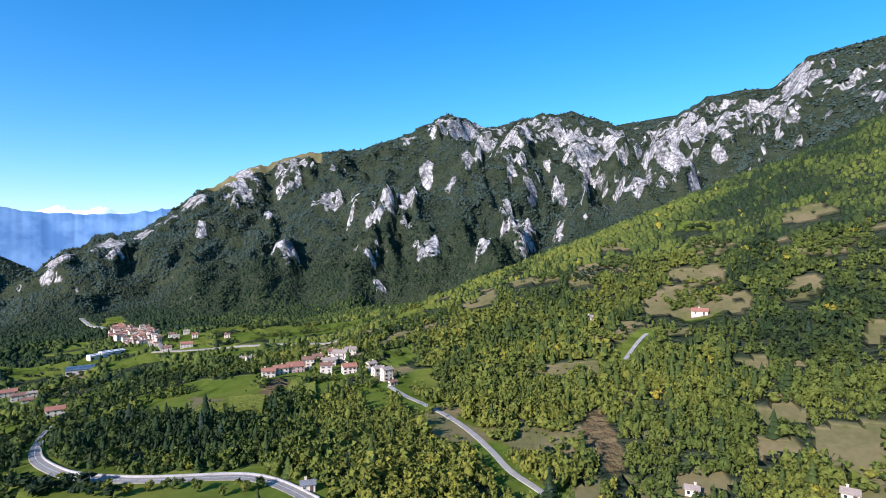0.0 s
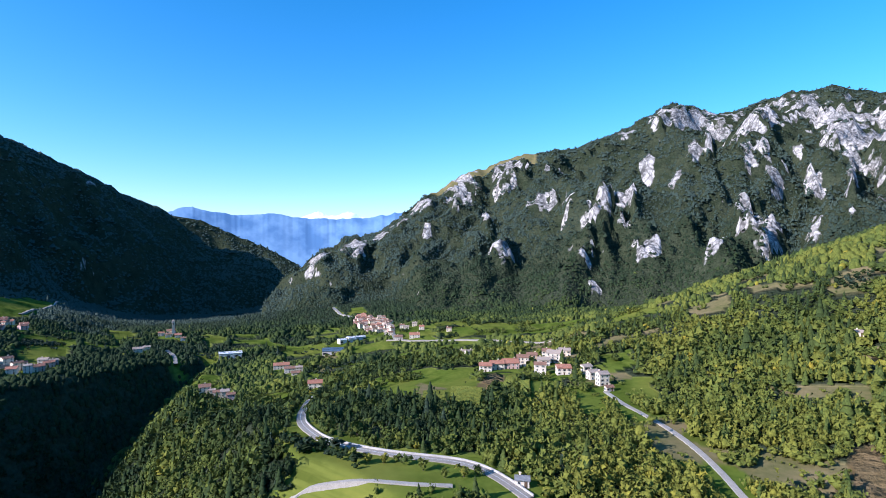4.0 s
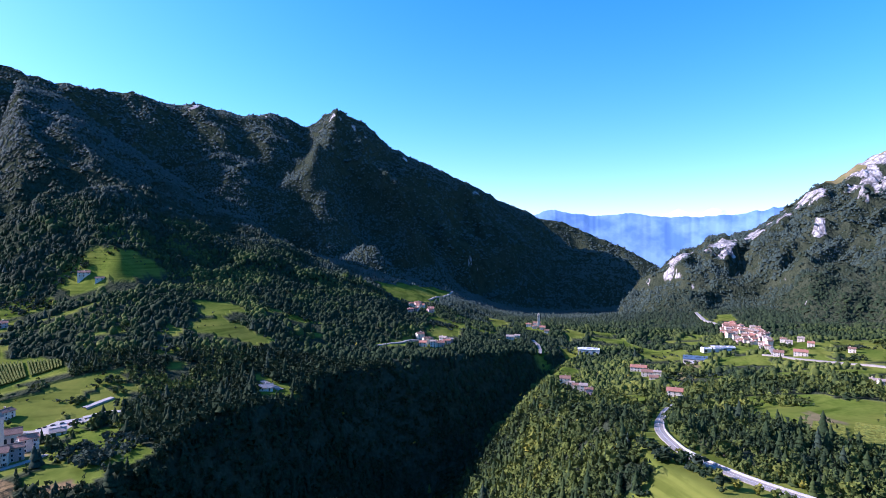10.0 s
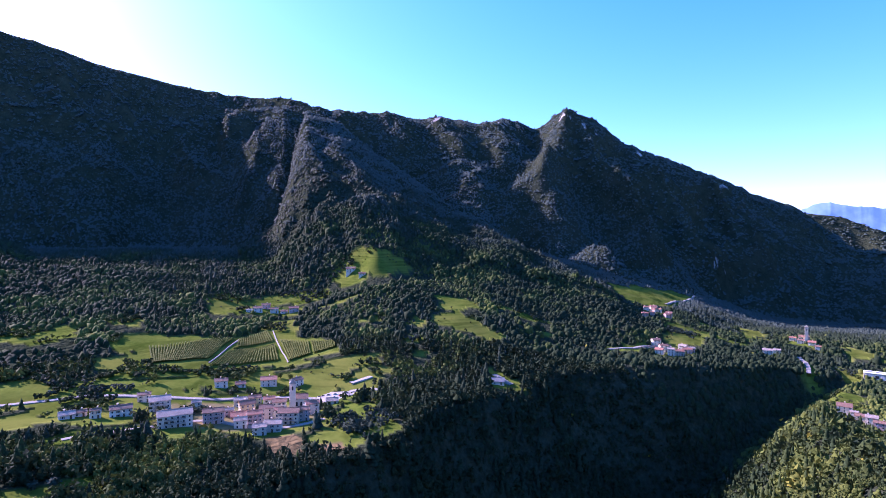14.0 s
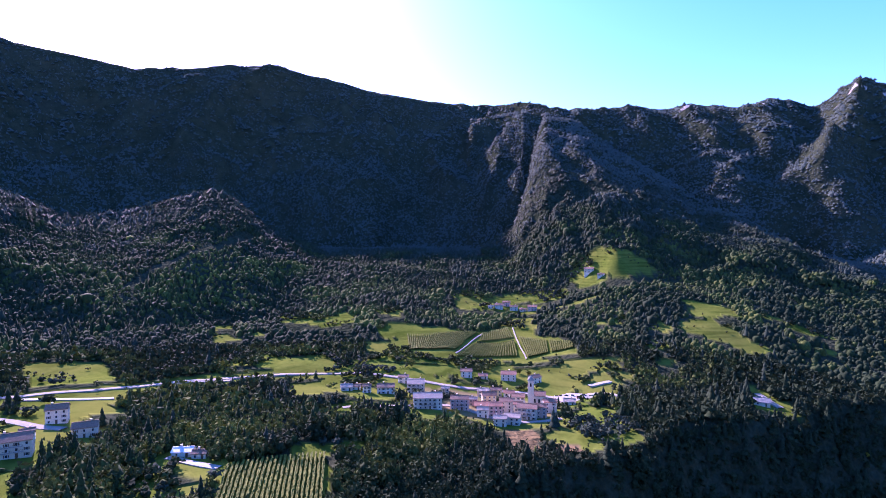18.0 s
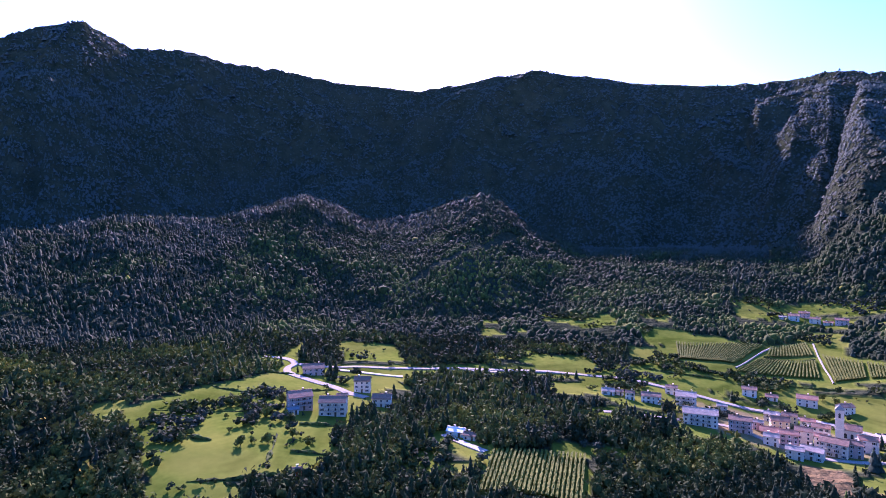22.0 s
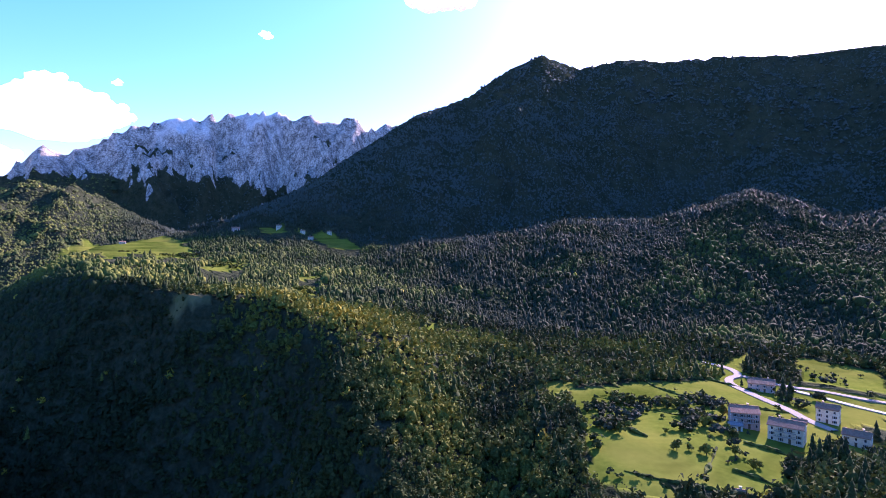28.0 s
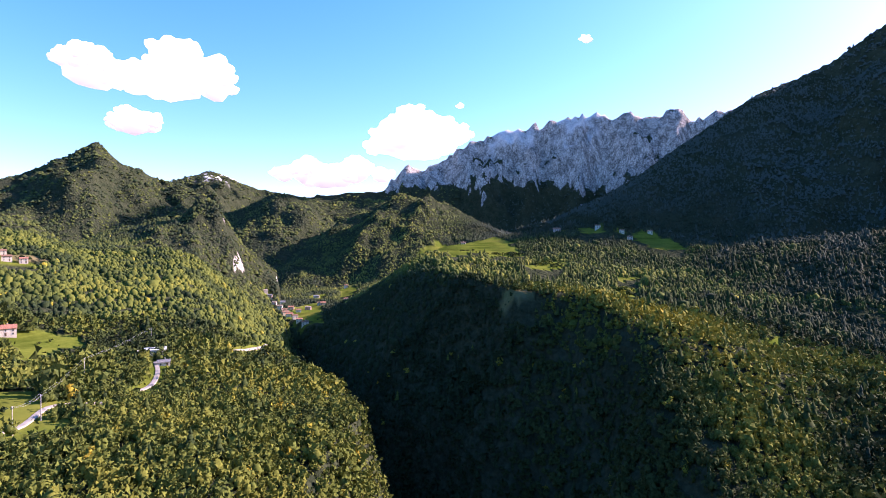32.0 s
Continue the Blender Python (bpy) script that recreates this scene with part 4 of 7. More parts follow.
CHURCH_VILLAGE = (
    (-361.2, -184.6, 8.4, 1, "white", "pale", 117),
    (-363.0, -169.1, 5.8, 2, "cream", "brown", 115),
    (-370.7, -157.5, 12.5, 2, "white", "brown", 113),
    (-392.4, -141.9, 13.0, 3, "white", "pale", 110),
    (-352.7, -118.9, 19.3, 3, "white", "pale", 109),
    (-361.5, -98.7, 12.4, 3, "pink", "brown", 105),
    (-376.3, -86.4, 10.4, 1, "ochre", "red", 103),
    (-393.1, -85.1, 10.0, 3, "yellow", "brown", 112),
    (-361.6, -73.6, 9.2, 3, "pink", "red", 107),
    (-378.7, -69.4, 8.8, 3, "cream", "brown", 100),
    (-401.6, -64.6, 9.3, 3, "cream", "brown", 99),
    (-349.1, -59.9, 10.3, 2, "white", "pale", 90),
    (-364.1, -52.3, 13.0, 3, "cream", "brown", 88),
    (-383.5, -39.8, 8.8, 3, "white", "red", 106),
    (-419.1, -95.3, 8.9, 2, "cream", "pale", 103),
    (-427.2, -86.5, 9.0, 2, "yellow", "brown", 101),
    (-424.3, -75.5, 8.1, 2, "cream", "red", 100),
    (-379.0, -93.5, 5.7, 2, "pink", "pale", 104),
    (-353.8, -80.5, 7.5, 2, "white", "pale", 103),
    (-372.7, -59.9, 6.3, 3, "cream", "red", 99),
    (-367.1, -43.5, 6.9, 3, "pink", "brown", 97),
    (-342.3, -66.8, 8.0, 2, "white", "pale", 101),
    (-408.7, -27.9, 8.5, 1, "cream", "pale", 94),
    (-412.2, -159.7, 8.3, 2, "cream", "brown", 111),
    (-365.8, -179.2, 6.8, 1, "cream", "brown", 116),
    (-400.6, -120.8, 6.1, 2, "cream", "pale", 107),
)
CHURCH_VILLAGE_UPPER = (
    (-461.7, -120.0, 9.9, 2, "white", "brown", 105),
    (-464.6, -105.6, 7.9, 1, "cream", "red", 103),
    (-470.3, -84.2, 12.9, 2, "white", "red", 100),
    (-466.4, -61.1, 8.8, 2, "white", "brown", 137),
    (-722.9, -142.5, 10.7, 2, "white", "brown", 101),
    (-741.3, -135.8, 10.9, 2, "pink", "brown", 100),
    (-727.5, -123.2, 10.7, 2, "cream", "brown", 100),
    (-723.0, -97.8, 12.1, 2, "pink", "red", 98),
    (-723.3, -110.1, 9.1, 1, "cream", "brown", 99),
    (-716.7, -152.1, 7.6, 1, "white", "pale", 102),
    (-817.4, -28.7, 13.6, 2, "cream", "brown", 92),
    (-791.7, -11.5, 9.9, 1, "cream", "brown", 91),
    (-449.3, 106.9, 10.5, 1, "cream", "grey", 77),
)
HOTELS = (
    (-220.7, -344.4, 17.8, 2, "pink", "brown", 147),
    (-167.0, -275.1, 15.4, 3, "pink", "red", 159),
    (-158.7, -268.5, 7.1, 1, "white", "grey", 159),
    (-178.6, -258.5, 17.6, 3, "cream", "brown", 137),
    (-194.1, -271.6, 7.6, 2, "cream", "brown", 144),
    (-221.9, -287.7, 12.1, 3, "cream", "brown", 134),
    (-213.6, -257.8, 13.2, 2, "cream", "brown", 132),
    (-120.2, -200.3, 5.0, 1, "red", "red", 149),
    (-210.6, -193.2, 10.7, 1, "white", "white", 113),
    (-210.9, -184.0, 7.6, 1, "cream", "brown", 111),
)
VILLAGE_GORGE_HEAD = (
    (897, -809, 9.1, 2, "pink", "grey", 214),
    (839, -768, 8.4, 2, "pink", "pale", 208),
    (798, -744, 9.0, 3, "white", "pale", 216),
    (740, -703, 11.7, 2, "cream", "brown", 246),
    (718, -691, 11.6, 2, "cream", "red", 224),
    (689, -676, 9.3, 3, "white", "brown", 243),
    (643, -641, 9.5, 2, "cream", "red", 220),
    (608, -618, 10.1, 2, "white", "brown", 223),
    (871, -820, 10.6, 2, "cream", "grey", 232),
    (799, -774, 10.7, 2, "pink", "red", 219),
    (759, -754, 9.4, 2, "white", "brown", 234),
    (772, -793, 10.8, 2, "pink", "pale", 214),
    (892, -943, 12.5, 2, "white", "grey", 217),
    (780, -844, 10.9, 2, "white", "red", 227),
    (953, -1119, 10.0, 3, "white", "red", 225),
    (909, -808, 8.5, 2, "cream", "pale", 242),
)
HAMLET_PLATEAU = (
    (377, -1125, 15.5, 3, "pink", "red", 199),
    (295, -1144, 11.0, 2, "white", "brown", 196),
    (239, -1112, 9.5, 2, "cream", "red", 190),
    (215, -1070, 10.2, 2, "white", "brown", 194),
    (190, -1137, 9.0, 2, "cream", "brown", 188),
    (476, -889, 9.0, 1, "cream", "brown", 205),
)
LONE_SOUTH = (
    (478.3, -182.5, 12.8, 2, "white", "red", 249),
    (351.8, -224.3, 7.8, 1, "white", "grey", 237),
    (762.9, -723.7, 8.7, 2, "cream", "brown", 227),
    (786.8, -842.2, 10.8, 2, "white", "brown", 223),
    (747.1, -877.6, 9.6, 1, "white", "brown", 220),
    (707.7, -271.4, 9.4, 2, "white", "brown", 249),
    (700.3, -284.2, 7.8, 2, "white", "red", 248),
    (739.0, -278.1, 9.8, 2, "cream", "brown", 249),
)
CHURCH_SPOT = ((-403, -51), (-408, -56))
CHAPEL_SPOT = ((-767, 671), (-769, 677))
HALLS = ((-561, 589),)
HALL_EAST = ((384, -236),)
SHEDS = ((-418, 634), (-446, 706), (-438, 719))
VINE_A = ((-551, -210), (-596, -142), (-527, -149), (-504, -189))
VINE_B = ((-595, -137), (-631, -114), (-592, -101), (-567, -133))
VINE_C = ((-552, -136), (-577, -97), (-530, -85), (-508, -143))
VINE_D = ((-597, -96), (-583, -64), (-540, -57), (-526, -76))
VINE_E = ((-582, -62), (-566, -36), (-547, -34), (-541, -55))
VINE_F = ((-169, -143), (-204, -164), (-244, -136), (-196, -111))
VINE_G = ((-137, -167), (-152, -174), (-158, -168), (-145, -160))
PLAZA = ((-428, -42), (-442, -31), (-441, -12), (-414, -14), (-408, -30))
MEADOW_TREES = ((-104, -299), (-99, -308), (-95, -272), (-96, -259), (-104, -268), (-118, -258), (-114, -238), (-120, -239), (-143, -269), (-146, -281), (-127, -282), (-148, -298), (-143, -307), (-126, -235), (-141, -225), (-145, -227), (-140, -237), (-154, -218), (-162, -286), (-153, -266))
MEADOW_TREES_WEST = ((-361, -10), (-370, -2), (-347, 0), (-382, 5), (-489, -106), (-454, -168), (-369, -174), (-380, -158), (-485, -77), (-479, -68))
ROADSIDE_BUSHES = ((-125, 190), (-117, 190), (-102, 188), (-98, 191), (-69, 189), (-65, 193), (-151, 196), (-141, 201), (-85, 188), (-42, 198), (-35, 192), (-162, 204), (-108, 186), (-75, 185))
POLES = ((254, -99), (266, -114), (336, -166), (423, -259))
CAR_SPOTS = ((-431, -39), (-432, -36), (-433, -32), (-433, -27), (-427, -22), (-435, -19))
VINE_H = ((-107, 271), (-125, 319), (-104, 318), (-92, 276))
VINE_I = ((-96, 336), (-104, 375), (-91, 387), (-71, 304))
VINE_J = ((-122, 267), (-136, 301), (-124, 305), (-108, 269))
CUTTING = ((-800, -590), (-708, -558), (-620, -566), (-573, -569), (-515, -555))
CEDAR = ((40, 204),)
HEDGE_LINES = (
    ((-149, -360), (-152, -337), (-158, -318), (-181, -305), (-210, -298)),
    ((-104, -323), (-118, -304), (-137, -290), (-151, -272)),
    ((-153, -252), (-167, -241), (-181, -228)),
    ((-130, -222), (-140, -216), (-147, -207)),
    ((-135, -243), (-123, -226), (-113, -214)),
    ((-102, -270), (-103, -259), (-107, -253)),
    ((-94, -307), (-104, -297)),
    ((-125, -202), (-111, -204), (-100, -207), (-83, -219)),
    ((-190, -383), (-203, -357), (-216, -334)),
    ((-484, -137), (-505, -98), (-508, -61)),
    ((-480, -221), (-479, -177), (-499, -141)),
    ((-457, -200), (-461, -171), (-477, -142)),
    ((-561, -134), (-580, -98)),
)

# ---- the ground sheet ----
def sheet(name, verts, faces, smooth=True):
    me = bpy.data.meshes.new(name)
    me.vertices.add(len(verts))
    me.vertices.foreach_set("co", np.asarray(verts, np.float32).ravel())
    n = faces.shape[1]
    me.loops.add(faces.size)
    me.loops.foreach_set("vertex_index", faces.astype(np.int32).ravel())
    me.polygons.add(len(faces))
    me.polygons.foreach_set("loop_start", np.arange(0, faces.size, n, dtype=np.int32))
    me.polygons.foreach_set("use_smooth", np.full(len(faces), smooth))
    me.update(calc_edges=True)
    return me


def float_layer(me, name, values):
    me.attributes.new(name, "FLOAT", "POINT").data.foreach_set("value", np.asarray(values, np.float32))


def inside(x, y, poly):
    """Which of the places lie within a polygon."""
    hit = np.zeros(np.shape(x), bool)
    for (ax, ay), (bx, by) in zip(poly, poly[1:] + poly[:1]):
        if ay != by:
            hit ^= ((ay > y) != (by > y)) & (x < (bx - ax) * (y - ay) / (by - ay) + ax)
    return hit


def line_distance(x, y, line):
    best = np.full(np.shape(x), 1e9)
    for (ax, ay), (bx, by) in zip(line, line[1:]):
        t = np.clip(((x - ax) * (bx - ax) + (y - ay) * (by - ay)) / max((bx - ax) ** 2 + (by - ay) ** 2, 1e-6), 0, 1)
        best = np.minimum(best, np.hypot(x - ax - t * (bx - ax), y - ay - t * (by - ay)))
    return best


ALL_FIELDS = (*FIELDS_NORTH, *FIELDS_FAR_VILLAGE, *FIELDS_ROADSIDE, *FIELDS_HILL, *FIELDS_WEST, *FIELDS_CHURCH_SHELF, *FIELDS_CHURCH_VILLAGE, *FIELDS_CHURCH_VILLAGE_EAST,
              *FIELDS_HOTELS, *FIELDS_PLATEAU, *FIELDS_GORGE_MOUTH)
ALL_ROADS = (*ROADS_NORTH, *ROADS_WEST, *ROADS_CHURCH_VILLAGE, *ROADS_HOTELS, *ROADS_EAST)
def close_built(rows, seed):
    """A village's houses drawn small and crowded, with a lesser house tucked in beside each."""
    gen_, out = random.Random(seed), []
    for x, y, w, storeys, wall, roof, turn in rows:
        out.append((x, y, 0.8 * w, storeys, wall, roof, turn))
        a, d = gen_.uniform(0, 2 * math.pi), 0.85 * w
        out.append((x + d * math.cos(a), y + d * math.sin(a), gen_.uniform(0.5, 0.7) * w, 2, gen_.choice(("white", "cream", "pink")), gen_.choice(("brown", "red", "pale")), turn + gen_.choice((0, 90))))
    return tuple(out)


HOTELS = tuple((x, y, 0.84 * w, *rest) for x, y, w, *rest in HOTELS)
VILLAGE_FAR, VILLAGE_FAR_WEST, VILLAGE_FAR_SOUTH, VILLAGE_FAR_UPPER = close_built(VILLAGE_FAR, 1), close_built(VILLAGE_FAR_WEST, 2), close_built(VILLAGE_FAR_SOUTH, 3), close_built(VILLAGE_FAR_UPPER, 4)
ALL_HOUSES = (*VILLAGE_NORTH, *LONE_NORTH, *VILLAGE_FAR, *VILLAGE_FAR_WEST, *VILLAGE_FAR_SOUTH, *VILLAGE_FAR_UPPER, *VILLAGE_FAR_EAST, *VILLAGE_WEST_UPPER, *VILLAGE_WEST_LOWER, *VILLAGE_WEST_CHURCH,
              *CHURCH_VILLAGE, *CHURCH_VILLAGE_UPPER, *HOTELS, *LONE_SOUTH, *VILLAGE_GORGE_HEAD, *HAMLET_PLATEAU)


def land_use(x, y, verges=False):
    """Shares of meadow, dry grass and bare soil."""
    use = np.zeros((3, len(x)), np.float32)
    wob = 1.0 + np.hypot(x, y) / 130
    wx, wy = x + wob * 2.2 * (fractal(x, y, 14, 2, 201) - 0.5), y + wob * 2.2 * (fractal(x, y, 14, 2, 202) - 0.5)
    for kind, poly in ALL_FIELDS:
        px, py = zip(*poly)
        near = np.flatnonzero((wx > min(px)) & (wx < max(px)) & (wy > min(py)) & (wy < max(py)))
        hit = near[inside(wx[near], wy[near], poly)]
        use[{"meadow": 0, "vine": 0, "dry": 1, "soil": 2}[kind], hit] = 1
    # Small clearings of dry grass on the sunny hill, and of meadow round the valley villages.
    r, az = np.hypot(x, y), (np.degrees(np.arctan2(-x, y)) + 120) % 360 - 120
    open_hill = (az < 14) & (az > -60) & (r < 640) & (r > 130)
    use[1] = np.maximum(use[1], open_hill * (fractal(x, y, 42, 3, 221) + (0.03 + 0.08 * smoothstep(-20, -34, az)) * smoothstep(430, 320, r) > 0.64))
    shelf = (az > 56) & (az < 130) & (r > 380) & (r < 720)
    shelf &= gorge_depth(x, y)[0] > 190
    use[0] = np.maximum(use[0], shelf * (fractal(x, y, 52, 3, 231) > 0.635))
    floor_ = (az > 18) & (az < 60) & (r > 560) & (r < 1000) & (gorge_depth(x, y)[0] > 130)
    use[0] = np.maximum(use[0], floor_ * (fractal(x, y, 46, 3, 233) > 0.63))
    # Tawny high pasture along the rounded end of the northern crest.
    use[1] = np.maximum(use[1], (az > 12.5) & (az < 24) & (r > 2130) & (r < 2600))
    if verges:
        for _, width, line in ALL_ROADS:
            lx, ly = zip(*line)
            near = np.flatnonzero((x > min(lx) - 30) & (x < max(lx) + 30) & (y > min(ly) - 30) & (y < max(ly) + 30))
            use[0, near] = np.maximum(use[0, near], smoothstep(16, 9, line_distance(wx[near], wy[near], line)))
        for hx, hy, w, *_ in ALL_HOUSES:
            near = np.flatnonzero((abs(x - hx) < 3 * w) & (abs(y - hy) < 3 * w))
            use[0, near] = np.maximum(use[0, near], smoothstep(1.7 * w, 1.1 * w, np.hypot(wx[near] - hx, wy[near] - hy)))
    return use


def bearings():
    """Close steps of bearing where the land is looked at, wide ones behind."""
    return np.concatenate([np.arange(-42, 252, AZ_STEP), np.arange(252, 318, 1.5)])


GRID_AZ = bearings()
def rings():
    """Distances of the sheet's rings: close where crags and towers are to be shaped."""
    parts_ = [[0.02, 15.0, 30.0]]
    for a, b, step in ((R0, 1000, 0.0145), (1000, 3000, 0.0088), (3000, 3350, 0.014), (3350, 4420, 0.0058), (4420, R1 + 1, 0.018)):
        parts_.append(np.exp(np.arange(math.log(a), math.log(b) - 0.3 * step, step)))
    return np.concatenate(parts_)


GRID_R = rings()


def smoothstep(a, b, x):
    t = np.clip((x - a) / (b - a), 0, 1)
    return t * t * (3 - 2 * t)


def build_ground():
    A, R = np.meshgrid(np.radians(GRID_AZ), GRID_R, indexing="ij")
    X, Y = -R * np.sin(A), R * np.cos(A)
    Z = land(X, Y)
    na, nr = A.shape
    idx = np.arange(na * nr).reshape(na, nr)
    nxt = np.roll(idx, -1, 0)
    faces = np.stack([idx[:, :-1], idx[:, 1:], nxt[:, 1:], nxt[:, :-1]], -1).reshape(-1, 4)
    me = sheet("ground", np.stack([X, Y, Z], -1).reshape(-1, 3), faces)
    normal = np.empty(na * nr * 3, np.float32)
    me.vertex_normals.foreach_get("vector", normal)
    normal = normal.reshape(-1, 3)
    x, y, z, r, az = X.ravel(), Y.ravel(), Z.ravel(), R.ravel(), np.degrees(A).ravel()
    slope = np.degrees(np.arccos(np.clip(normal[:, 2], -1, 1)))
    # Where the slopes grow too steep for trees.
    limit = np.full(len(x), 80.0)
    north = (az < 40) & (r > 1020)
    high = smoothstep(200, 520, z - EYE)
    limit[north] = (64 - 7 * high - 13 * smoothstep(0, -10, az) * high - 16 * smoothstep(3, 1, abs(az + 1)) * smoothstep(420, 520, z - EYE))[north]
    west = (az > 38) & (az < 96) & (r > 1250)
    limit[west] = (78 - 8 * high - 18 * smoothstep(5, 2, abs(az - 69)) * smoothstep(380, 520, z - EYE))[west]
    tall = (az > 178) & (az < 219) & (r > 3000)
    limit[tall] = (80 - 40 * smoothstep(330, 560, z - EYE + 160 * (fractal(x, y, 260, 3, 303) - 0.5)) - 32 * smoothstep(4120, 4260, r))[tall]
    limit[(az > 219) & (r > 2300)] = 68
    limit[(az > 225) & (r > 1000) & (r < 1600)] = 64
    limit[(az > 88) & (az < 106) & (r < 2000)] = 95
    peak = (az > 157) & (az < 182) & (r > 1400)
    limit[peak] = (80 - 20 * smoothstep(430, 620, z - EYE))[peak]
    rock = np.clip(0.5 + (slope - limit) / 24, 0, 1)
    crag = crag_share(az, r)[0]
    rock = np.where(crag > 0, np.maximum(rock, 0.28 + 0.5 * crag), rock)
    dol = (az > 178) & (az < 219) & (r > 3000)
    gully = smoothstep(0.50, 0.60, fractal(x, y, 120, 4, 311)) * smoothstep(600, 780, z - EYE) * smoothstep(66, 46, slope) * smoothstep(211, 206, az) * smoothstep(190, 196, az)
    snow = np.where(dol, 0.55 * gully * smoothstep(690, 820, z - EYE), 0)
    pale = (az > 230.5) & (az < 236.5) & (r > 3000)
    snow = np.where(pale, smoothstep(0.50, 0.62, fractal(x, y, 70, 4, 313)) * smoothstep(0.106, 0.118, (z - EYE) / r), snow)
    use = land_use(x, y, True)
    colours = np.ones((len(x), 4), np.float32)
    colours[:, :3] = use.T
    me.color_attributes.new("cover", "FLOAT_COLOR", "POINT").data.foreach_set("color", colours.ravel())
    float_layer(me, "rock", rock)
    float_layer(me, "snow", snow)
    me.materials.append(MAT_LAND)
    rise = np.maximum.accumulate((Z - EYE) / R, axis=1)
    return me, rock.reshape(na, nr), normal.reshape(na, nr, 3), rise


ground_mesh, GRID_ROCK, GRID_NORMAL, GRID_RISE = build_ground()
ground = tagged(new("ground", ground_mesh), "wooded alpine valley land with meadows, gorge and rocky mountains", "terrain", kind="structure")


def grid_index(x, y):
    az = (np.degrees(np.arctan2(-x, y)) + 42) % 360 - 42
    i = np.clip(np.searchsorted(GRID_AZ, az), 0, len(GRID_AZ) - 1)
    return i, np.clip(np.searchsorted(GRID_R, np.hypot(x, y)), 0, len(GRID_R) - 1)

# ---- woods ----
rng = np.random.default_rng(7)


def icosahedron():
    g = (1 + 5 ** 0.5) / 2
    v = np.array([(-1, g, 0), (1, g, 0), (-1, -g, 0), (1, -g, 0), (0, -1, g), (0, 1, g), (0, -1, -g), (0, 1, -g), (g, 0, -1), (g, 0, 1), (-g, 0, -1), (-g, 0, 1)]) / math.hypot(1, g)
    f = np.array([(0, 11, 5), (0, 5, 1), (0, 1, 7), (0, 7, 10), (0, 10, 11), (1, 5, 9), (5, 11, 4), (11, 10, 2), (10, 7, 6), (7, 1, 8),
                  (3, 9, 4), (3, 4, 2), (3, 2, 6), (3, 6, 8), (3, 8, 9), (4, 9, 5), (2, 4, 11), (6, 2, 10), (8, 6, 7), (9, 8, 1)])
    return v, f


def leaf_cloud(centres, radii, count, size, gen):
    """Small leaf sprays set on the skins of a few lobes, facing outward and askew."""
    pick = gen.integers(0, len(centres), count)
    way = gen.normal(size=(count, 3))
    way[:, 2] = abs(way[:, 2]) * 0.9 - 0.15 * gen.random(count)
    way /= np.linalg.norm(way, axis=1)[:, None]
    at = centres[pick] + way * radii[pick][:, None] * gen.uniform(0.82, 1.08, (count, 1))
    n = way + 0.75 * gen.normal(size=(count, 3))
    n /= np.linalg.norm(n, axis=1)[:, None]
    u = np.cross(n, gen.normal(size=(count, 3)))
    u /= np.linalg.norm(u, axis=1)[:, None]
    w = np.cross(n, u)
    s = size * gen.uniform(0.6, 1.35, (count, 1))
    v = np.stack([at + u * s, at - 0.5 * u * s + 0.87 * w * s, at - 0.5 * u * s - 0.87 * w * s], 1).reshape(-1, 3)
    return v, np.arange(3 * count).reshape(-1, 3)


def join(*pieces):
    vs, fs, k = [], [], 0
    for v, f in pieces:
        vs.append(v), fs.append(f + k)
        k += len(v)
    return np.concatenate(vs), np.concatenate(fs)


def broad_crown(gen, lobes=5, sprays=64, size=0.15, core=True, cheap=False):
    """A round-headed crown, 1 high and about 0.8 wide, on uneven lobes."""
    c = gen.normal(size=(lobes, 3)) * (0.17, 0.17, 0.15) + (0, 0, 0.55)
    c[0] = (0, 0, 0.62)
    rad = gen.uniform(0.2, 0.3, lobes)
    pieces = [leaf_cloud(c, rad, sprays, size, gen)]
    if cheap:
        ov = np.array([(1, 0, 0), (0, 1, 0), (-1, 0, 0), (0, -1, 0), (0, 0, 1)])
        pieces.append((ov * (0.3, 0.3, 0.34) * gen.uniform(0.7, 1.25, (5, 1)) + (0, 0, 0.45), np.array([(0, 1, 4), (1, 2, 4), (2, 3, 4), (3, 0, 4)])))
    elif core:
        iv, jf = icosahedron()
        pieces.append((iv * (0.24, 0.24, 0.28) * gen.uniform(0.65, 1.3, (12, 1)) + (0, 0, 0.5), jf))
    return join(*pieces)


def dome_crown(gen, sides=4):
    """A far treetop: a ragged four-sided dome."""
    a = np.arange(sides) * 2 * math.pi / sides + gen.uniform(0, 2)
    low = np.stack([0.42 * np.cos(a), 0.42 * np.sin(a), 0 * a], 1) * gen.uniform(0.8, 1.2, (sides, 1))
    high = np.stack([0.39 * np.cos(a + 0.6), 0.39 * np.sin(a + 0.6), gen.uniform(0.5, 0.68, sides)], 1) * gen.uniform(0.75, 1.25, (sides, 1))
    v = np.concatenate([low, high, [(0.05, 0.04, gen.uniform(0.82, 1.0))]])
    k = range(sides)
    f = [(i, (i + 1) % sides, sides + i) for i in k] + [((i + 1) % sides, sides + (i + 1) % sides, sides + i) for i in k] + [(sides + i, sides + (i + 1) % sides, 2 * sides) for i in k]
    return v, np.array(f)


